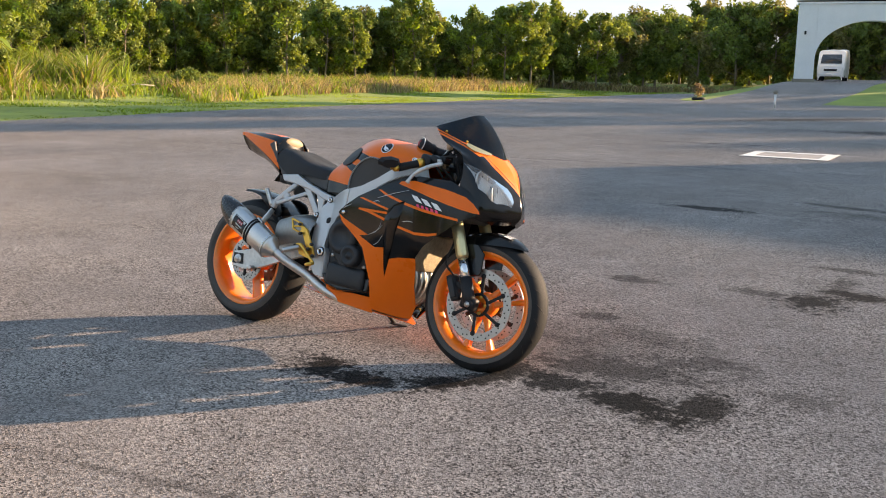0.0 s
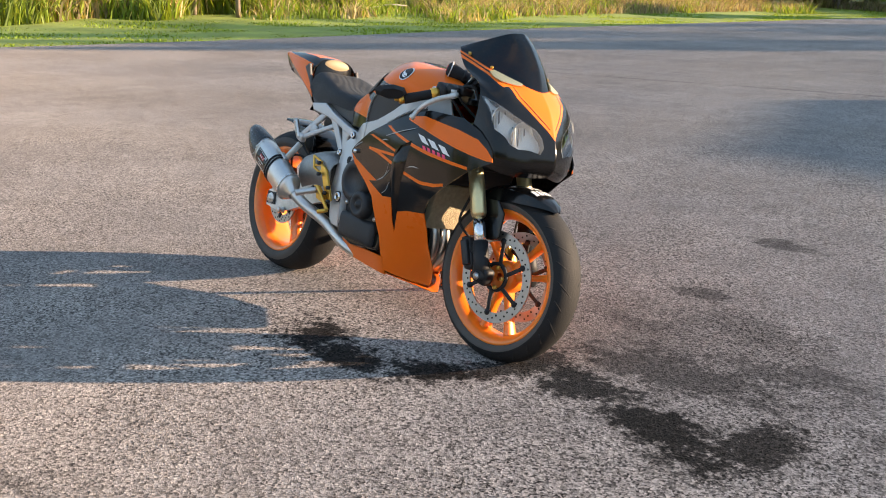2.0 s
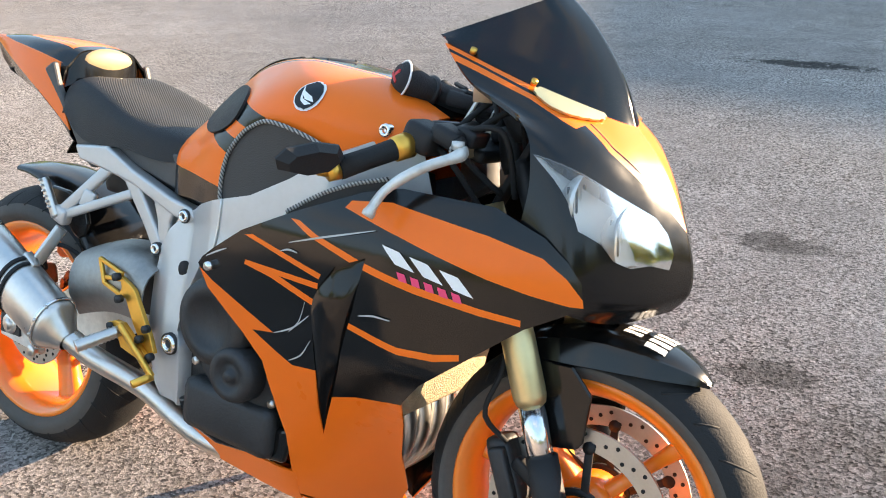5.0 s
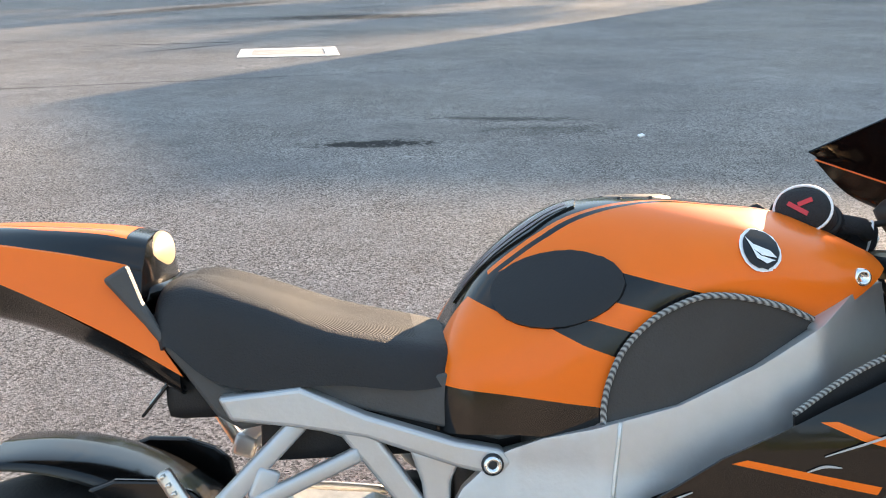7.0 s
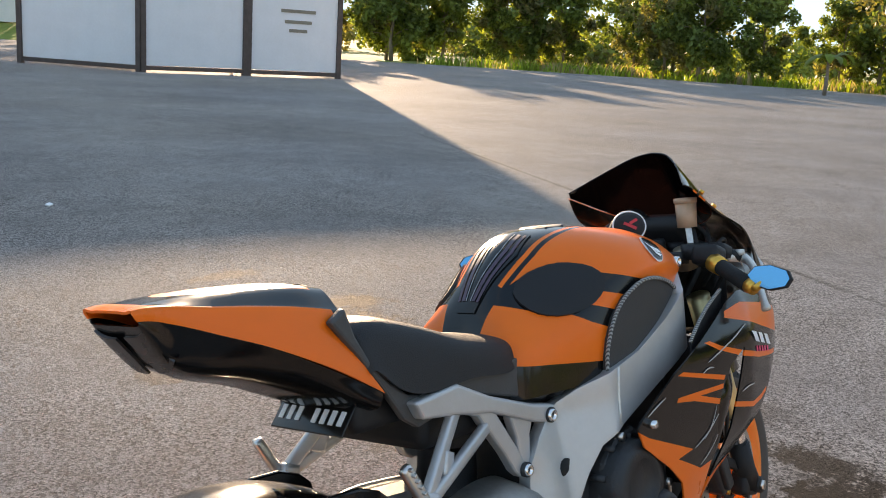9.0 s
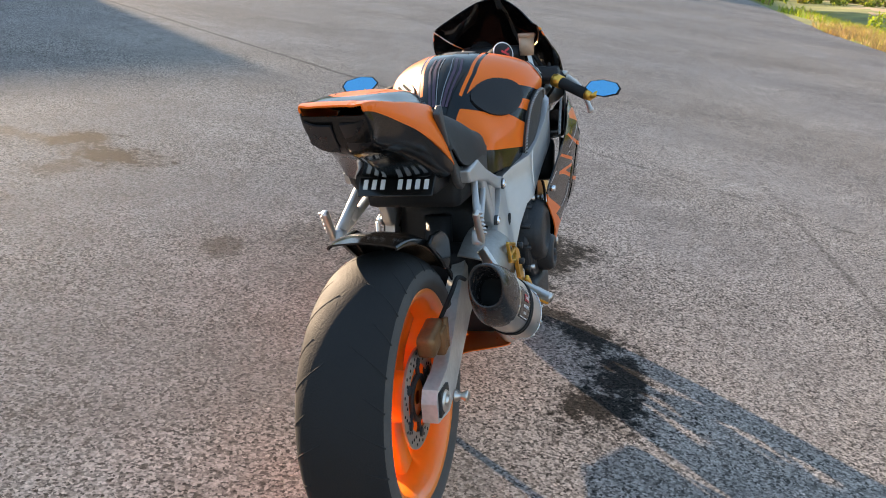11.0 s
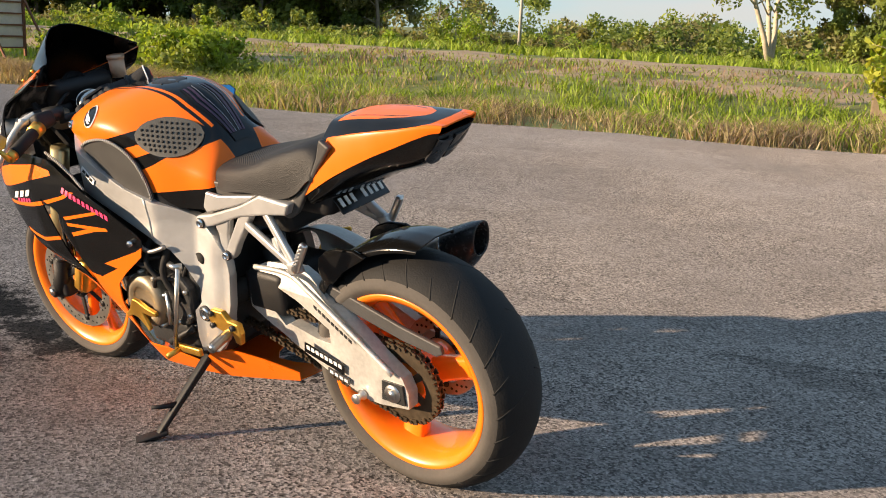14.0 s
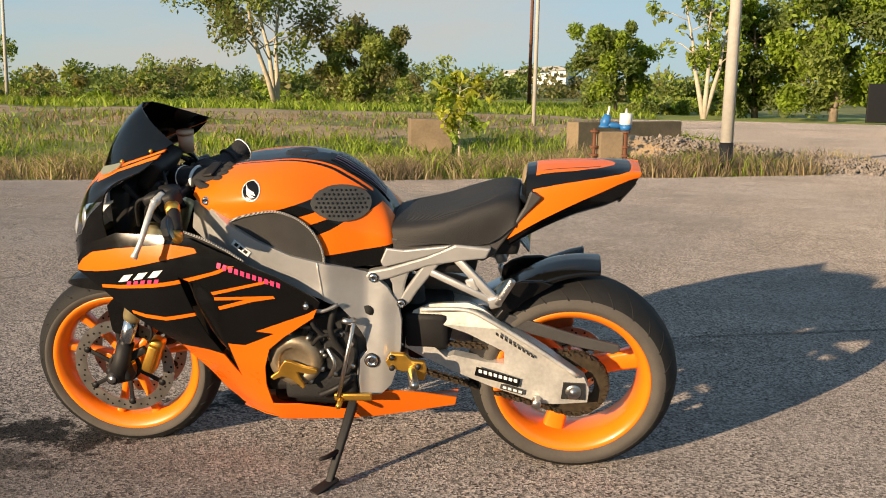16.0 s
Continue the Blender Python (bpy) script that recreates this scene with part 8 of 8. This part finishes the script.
cap2 = part("end_cap", bm, CARBON, can, "black carbon end cap, open at the end")
bm = bmesh.new()
loop = oval_rings(bm, [(E1.lerp(E2, 0.20), 0.0298, 0.0342, 0.01), (E1.lerp(E2, 0.14), 0.0298, 0.0342, 0.01)])
bm.faces.new(loop[0])
bm.faces.new(loop[1])
part("outlet", bm, HOLE, cap2)
for t in (0.455, 0.515):
    bm = bmesh.new()
    oval_rings(bm, [(E0.lerp(E1, t), 0.0480, 0.0610, 0.003), (E0.lerp(E1, t), 0.0510, 0.0640, 0.003), (E0.lerp(E1, t + 0.032), 0.0510, 0.0640, 0.003), (E0.lerp(E1, t + 0.032), 0.0480, 0.0610, 0.003)])
    part("strap", bm, RUBBER, can)
for t in (0.04, 0.965):
    bm = bmesh.new()
    oval_rings(bm, [(E0.lerp(E1, t), 0.0480, 0.0605, 0.003), (E0.lerp(E1, t), 0.0492, 0.0620, 0.003), (E0.lerp(E1, t + 0.022), 0.0492, 0.0620, 0.003), (E0.lerp(E1, t + 0.022), 0.0480, 0.0605, 0.003)])
    rim = part("can_band", bm, CHROME, can)
    for a in (-0.9, -0.3, 0.3, 0.9):
        bm = bmesh.new()
        c = E0.lerp(E1, t + 0.011) - across * (0.049 * math.cos(a)) + upward * (0.061 * math.sin(a))
        tube(bm, [c, c - across * (0.004 * math.cos(a)) + upward * (0.004 * math.sin(a))], 0.0035, 8)
        part("rivet", bm, STEEL, rim)
bm = bmesh.new()
beam(bm, E0.lerp(E1, 0.50) + across * 0.02 + upward * 0.055, (-0.455, -0.172, 0.585), 0.012, 0.026, 0.004)
beam(bm, E0.lerp(E1, 0.44) + across * 0.01 + upward * 0.060, E0.lerp(E1, 0.58) + across * 0.01 + upward * 0.066, 0.020, 0.012, 0.004)
part("exhaust_bracket", bm, STEEL, can)


def on_can(u, a, proud):
    """A place on the can's outer side: u along it, a up its flank."""
    c = E0.lerp(E1, u)
    return c - across * ((0.048 + proud) * abs(math.cos(a)) ** 0.8) + upward * ((0.061 + proud) * math.sin(a))


def can_patch(u0, u1, a0, a1, proud, nu=10, na=8, skew=0.0, tip=0.0):
    bm = bmesh.new()
    vs = [[bm.verts.new(on_can(u0 + (u1 - u0) * i / nu + skew * (j / na - 0.5), a0 + (a1 - a0) * j / na * (1 - tip * abs(2 * i / nu - 1) ** 2), proud)) for j in range(na + 1)] for i in range(nu + 1)]
    for p, q in zip(vs, vs[1:]):
        for j in range(na):
            bm.faces.new((p[j], p[j + 1], q[j + 1], q[j]))
    return bm


stick = part("exhaust_sticker", can_patch(0.575, 0.90, -0.62, 0.48, 0.0012), BLACK, can, "dark shield sticker with pale and red bars", thick=0.001)
part("sticker_border", can_patch(0.59, 0.885, 0.40, 0.425, 0.0022, 8, 1), WHITE, stick)
part("sticker_border", can_patch(0.59, 0.885, -0.565, -0.54, 0.0022, 8, 1), WHITE, stick)
for u in (0.655, 0.705, 0.755):
    part("sticker_bar", can_patch(u, u + 0.038, 0.02, 0.27, 0.0022, 3, 3), RED_BAR, stick, "red and white bar")
    part("sticker_bar", can_patch(u + 0.008, u + 0.028, 0.09, 0.20, 0.0030, 3, 3), WHITE, stick)
for k in range(7):
    part("sticker_bar", can_patch(0.635 + k * 0.028, 0.652 + k * 0.028, -0.20, -0.10, 0.0022, 2, 2), WHITE, stick)
for k in range(4):
    part("sticker_bar", can_patch(0.69 + k * 0.026, 0.706 + k * 0.026, -0.42, -0.34, 0.0022, 2, 2), WHITE, stick)
    for m in range(2):
        part("check", can_patch(0.60 + k * 0.014, 0.614 + k * 0.014, 0.28 - 0.05 * (k % 2) + m * 0.10 - 0.2 * 0, 0.33 - 0.05 * (k % 2) + m * 0.10, 0.0022, 1, 1), WHITE, stick)
bm = bmesh.new()
tube(bm, spline([(-0.350, -0.242, 0.392), (-0.29, -0.215, 0.350), (-0.19, -0.165, 0.296), (-0.05, -0.14, 0.225), (0.08, -0.09, 0.195)], 22), [0.023] * 22, 18)
part("link_pipe", bm, STEEL, label="bare steel link pipe")
rows = [[(x, -0.10, z + 0.080), (x, -0.172, z + 0.062), (x, -0.192, z), (x, -0.165, z - 0.06)] for x, z in ((-0.18, 0.47), (-0.23, 0.495), (-0.31, 0.495), (-0.40, 0.470))]
part("heat_shield", sheet(rows, 16, 12), DULL_STEEL, label="bulged stainless silencer box", thick=0.004)

# rearsets and pedals
for s in SIDES:
    bm = bmesh.new()
    if s > 0:
        plate(bm, [(-0.165, 0.455), (-0.205, 0.455), (-0.225, 0.435), (-0.262, 0.432), (-0.268, 0.405), (-0.262, 0.372), (-0.245, 0.375), (-0.235, 0.402), (-0.20, 0.398), (-0.175, 0.405), (-0.158, 0.41), (-0.150, 0.43)], 0.018, 0.205)
    else:
        plate(bm, [(-0.230, 0.530), (-0.202, 0.517), (-0.188, 0.508), (-0.140, 0.425), (-0.128, 0.394), (-0.152, 0.383), (-0.190, 0.440), (-0.213, 0.486), (-0.234, 0.492), (-0.226, 0.505)], 0.010, -0.200)
        plate(bm, [(-0.250, 0.434), (-0.228, 0.442), (-0.205, 0.441), (-0.136, 0.386), (-0.150, 0.374), (-0.212, 0.390), (-0.222, 0.414), (-0.246, 0.420)], 0.010, -0.211)
        for p, q in (((-0.297, 0.553), (-0.226, 0.533)), ((-0.296, 0.555), (-0.280, 0.503)), ((-0.283, 0.505), (-0.228, 0.489)), ((-0.279, 0.517), (-0.222, 0.523))):
            beam(bm, (p[0], -0.199, p[1]), (q[0], -0.201, q[1]), 0.009, 0.008, 0.002, up=(0, 1, 0))
    rset = part("rearset_plate", bm, GOLD, label="gold anodised rearset plate", smooth=False)
    sharp(rset, 0.004)
    bm = bmesh.new()
    px, pz = (-0.225, 0.402) if s > 0 else (-0.213, 0.425)
    dx, dz = (0.02, 0.004) if s > 0 else (0.034, 0.026)
    knurl = np.linspace(0, 1, 25)
    tube(bm, [(px - dx * t, s * (0.210 + 0.082 * t), pz - dz * t) for t in knurl], [0.0112 if k % 2 or k < 4 else 0.0135 for k in range(25)], 14)
    part("footpeg", bm, STEEL, rset)
    for bx, bz in ((-0.17, 0.445), (-0.17, 0.412), (-0.245, 0.42)) if s > 0 else ((-0.227, 0.530), (-0.219, 0.487), (-0.240, 0.428), (-0.158, 0.419), (-0.140, 0.443), (-0.127, 0.390)):
        bm = bmesh.new()
        tube(bm, [(bx, s * 0.21, bz), (bx, s * 0.222, bz)], 0.008, 10)
        part("rearset_bolt", bm, DARK_METAL, rset)
bm = bmesh.new()
tube(bm, [(-0.063, 0.215, 0.548), (-0.014, 0.235, 0.318)], 0.006, 10)
tube(bm, [(-0.063, 0.200, 0.550), (-0.050, 0.215, 0.550), (-0.030, 0.215, 0.555)], 0.009, 10)
part("shift_rod", bm, STEEL)
bm = bmesh.new()
beam(bm, (0.0, 0.225, 0.312), (-0.11, 0.225, 0.318), 0.012, 0.022, 0.004)
tube(bm, [(-0.02, 0.22, 0.308), (-0.02, 0.27, 0.305)], 0.008, 12)
part("shift_pedal", bm, GOLD, label="gold gear pedal")
bm = bmesh.new()
beam(bm, (-0.205, -0.224, 0.440), (-0.106, -0.227, 0.357), 0.010, 0.014, 0.004)
tube(bm, [(-0.108, -0.224, 0.358), (-0.112, -0.234, 0.355), (-0.122, -0.262, 0.347)], [0.008, 0.0085, 0.008], 12)
part("brake_pedal", bm, GOLD, label="gold brake pedal")

# rear brake caliper
bm = bmesh.new()
box(bm, (-0.640, -0.096, 0.438), (0.095, 0.042, 0.050), Matrix.Rotation(radians(-12), 3, 'Y'), 0.012)
box(bm, (-0.615, -0.112, 0.425), (0.040, 0.022, 0.060), Matrix.Rotation(radians(-12), 3, 'Y'), 0.006)
tube(bm, [(-0.60, -0.118, 0.470), (-0.60, -0.118, 0.405)], 0.008, 10)
cal = part("rear_caliper", bm, mat("bronze_caliper", (0.27, 0.15, 0.07), 0.45, 0.7, 0.25, 20, 0.1, 150), label="dull bronze rear brake caliper")
bm = bmesh.new()
tube(bm, spline([(-0.60, -0.105, 0.46), (-0.57, -0.13, 0.52), (-0.50, -0.125, 0.53), (-0.42, -0.12, 0.50)], 14), 0.005, 8)
part("brake_hose", bm, RUBBER, cal)

# side stand reaching the ground on the left
foot = BASE.inverted() @ Vector((-0.004, 0.285, 0.012))
foot = Vector((foot.x / BIG, foot.y / BIG, foot.z / BIG))
bm = bmesh.new()
beam(bm, (-0.045, 0.135, 0.275), foot, 0.030, 0.020, 0.005, taper=0.72)
stand = part("side_stand", bm, MATT_BLACK, label="black side stand, folded out")
bm = bmesh.new()
beam(bm, foot + Vector((-0.016, -0.022, 0.006)), foot + Vector((0.034, 0.050, -0.002)), 0.034, 0.010, 0.003)
part("stand_foot", bm, MATT_BLACK, stand)
bm = bmesh.new()
h = foot.lerp(Vector((-0.045, 0.135, 0.275)), 0.35)
tube(bm, [h, h + Vector((0.030, 0.040, 0.002)), h + Vector((0.040, 0.058, 0.008))], [0.009, 0.007, 0.006], 8)
part("stand_peg", bm, MATT_BLACK, stand)


# ---- white building beyond the north edge ----
wb = empty("white_building", Matrix.Translation((4.5, 72.6, 1.0)) @ Matrix.Rotation(radians(-22), 4, 'Z'), "low white building with a pillared porch", "building")
bm = bmesh.new()
box(bm, (8.0, 4.0, 1.9), (16.0, 6.0, 3.8))
obj("wall", bm, WALL_WHITE, wb, False)
bm = bmesh.new()
box(bm, (19.5, 5.5, 1.9), (7.0, 3.0, 3.8))
obj("porch_wall", bm, CONCRETE, wb, False)
for x in (16.6, 19.4, 22.2):
    bm = bmesh.new()
    box(bm, (x, 1.2, 1.9), (1.0 if x < 20 else 1.5, 0.6, 3.8), None, 0.02)
    obj("pillar", bm, WALL_WHITE, wb, False)
bm = bmesh.new()
box(bm, (11.6, 3.4, 4.0), (24.4, 8.0, 0.4), None, 0.03)
obj("roof_slab", bm, WALL_WHITE, wb, False)
for x in (-1.2, 11.2):
    u = empty("outdoor_unit", Matrix.Translation((4.5, 72.6, 1.0)) @ Matrix.Rotation(radians(-22), 4, 'Z') @ Matrix.Translation((x, 0.55, 0.0)), "beige air-conditioner outdoor unit by the wall", "air conditioner")
    bm = bmesh.new()
    box(bm, (0, 0, 0.45), (0.95, 0.4, 0.85), None, 0.03)
    obj("casing", bm, TIMBER, u, False)
    bm = bmesh.new()
    lathe(bm, [(0.0, -0.02), (0.30, -0.02), (0.33, 0.0)], (-0.12, -0.205, 0.45), 'y', 24)
    obj("fan_grille", bm, MATT_BLACK, u, False)
for i, x in enumerate((9.0, 10.0, 12.6, 13.7, 14.8)):
    rs = np.random.RandomState(200 + i)
    q = empty("potted_shrub", None, "small green shrub along the building", "shrub", "shrubs along the building")
    c = new("crown", crown_mesh("crown", rs, [(rs.normal(0, 0.25), rs.normal(0, 0.2), rs.uniform(0.2, 0.8), 0.3) for _ in range(9)], 60, 0.09, [LEAF_C, LEAF_A]))
    c.parent = q
    q.matrix_world = Matrix.Translation((4.5, 72.6, 0.95)) @ Matrix.Rotation(radians(-22), 4, 'Z') @ Matrix.Translation((x, 0.3, 0.0))


# ---- gloves on the tank ----
def glove(m, label, trim_m, print_m):
    g = empty("glove", BASE @ m, label, "glove", "pair of gloves")
    bm = bmesh.new()
    rows = []
    for x, w, h, z in ((-0.116, 0.014, 0.012, 0.008), (-0.112, 0.030, 0.026, 0.008), (-0.100, 0.042, 0.036, 0.006), (-0.065, 0.042, 0.031, 0.002), (-0.030, 0.041, 0.025, 0.0), (0.010, 0.046, 0.026, 0.0), (0.050, 0.047, 0.022, -0.002), (0.072, 0.044, 0.016, -0.004)):
        rows.append([bm.verts.new((x, w * math.cos(a), z + h * math.sin(a) + 0.004 * noise.noise((x * 30, a, 1)))) for a in np.linspace(0, 2 * math.pi, 21)[:-1]])
    for a, b in zip(rows, rows[1:]):
        for k in range(20):
            bm.faces.new((a[k], a[(k + 1) % 20], b[(k + 1) % 20], b[k]))
    bm.faces.new(rows[-1])
    bm.faces.new(rows[0][::-1])
    bmesh.ops.recalc_face_normals(bm, faces=bm.faces)
    obj("palm", bm, CLOTH, g)
    for k, (y, L) in enumerate(((-0.033, 0.055), (-0.011, 0.072), (0.011, 0.070), (0.032, 0.050))):
        bm = bmesh.new()
        tube(bm, [(0.066, y, -0.003), (0.066 + L * 0.5, y * 1.15, 0.006), (0.066 + L * 0.85, y * 1.2, -0.010), (0.066 + L, y * 1.2, -0.022)], [0.0125, 0.0120, 0.0110, 0.006], 12)
        obj("finger", bm, CLOTH, g)
    bm = bmesh.new()
    tube(bm, [(-0.01, -0.036, 0.0), (0.030, -0.066, 0.002), (0.062, -0.070, -0.006), (0.072, -0.066, -0.010)], [0.016, 0.0145, 0.012, 0.006], 12)
    obj("thumb", bm, CLOTH, g)
    ring = [(-0.1005, 0.0425 * math.cos(a), 0.006 + 0.0365 * math.sin(a)) for a in np.linspace(0, 2 * math.pi, 33)]
    bm = bmesh.new()
    tube(bm, ring, 0.0022, 8, False)
    obj("cuff_trim", bm, trim_m, g)
    bm = bmesh.new()
    tube(bm, [(-0.038, 0.043 * math.cos(a), 0.001 + 0.0275 * math.sin(a)) for a in np.linspace(0, 2 * math.pi, 25)], 0.006, 8, False)
    obj("wrist_strap", bm, trim_m if print_m is WHITE else MATT_BLACK, g)
    bm = bmesh.new()
    box(bm, (-0.1155, 0.004, 0.004), (0.003, 0.034, 0.007), Matrix.Rotation(0.5, 3, 'X'))
    box(bm, (-0.1155, -0.006, 0.014), (0.003, 0.022, 0.007), Matrix.Rotation(-0.4, 3, 'X'))
    obj("printed_mark", bm, print_m, g, False)
    bm = bmesh.new()
    box(bm, (0.045, 0.0, 0.022), (0.045, 0.070, 0.010), None, 0.005)
    obj("knuckle_guard", bm, MATT_BLACK, g)


glove(Matrix.Translation((0.372, -0.013, 0.950)) @ Matrix.Rotation(radians(54), 4, 'Z') @ Matrix.Rotation(radians(14), 4, 'Y') @ Matrix.Scale(0.88, 4), "black riding glove with white piping lying on the tank", WHITE, RED)
glove(Matrix.Translation((0.392, 0.060, 0.934)) @ Matrix.Rotation(radians(158), 4, 'Z') @ Matrix.Rotation(radians(-14), 4, 'Y') @ Matrix.Rotation(radians(24), 4, 'X') @ Matrix.Scale(0.85, 4), "black riding glove with a pale strap lying on the tank", WHITE, WHITE)


# ---- far power pylon ----
pyl = empty("power_pylon", Matrix.Translation((92, -122, 0.0)), "distant lattice power pylon above the woods", "pylon")
for sx in (1, -1):
    for sy in (1, -1):
        bm = bmesh.new()
        beam(bm, (sx * 2.6, sy * 2.6, 0), (sx * 0.5, sy * 0.5, 26), 0.16, 0.16, 0)
        obj("leg", bm, CONCRETE, pyl, False)
for k in range(8):
    z0, z1 = k * 3.2, k * 3.2 + 3.2
    r0, r1 = 2.6 - 2.1 * z0 / 26, 2.6 - 2.1 * z1 / 26
    for sy in (1, -1):
        for sx in (1, -1):
            bm = bmesh.new()
            beam(bm, (sx * r0, sy * r0, z0), (-sx * r1, sy * r1, z1), 0.09, 0.09, 0)
            obj("brace", bm, CONCRETE, pyl, False)
for z in (17, 21, 25):
    bm = bmesh.new()
    beam(bm, (-4.5, 0, z), (4.5, 0, z), 0.2, 0.25, 0)
    obj("crossarm", bm, CONCRETE, pyl, False)
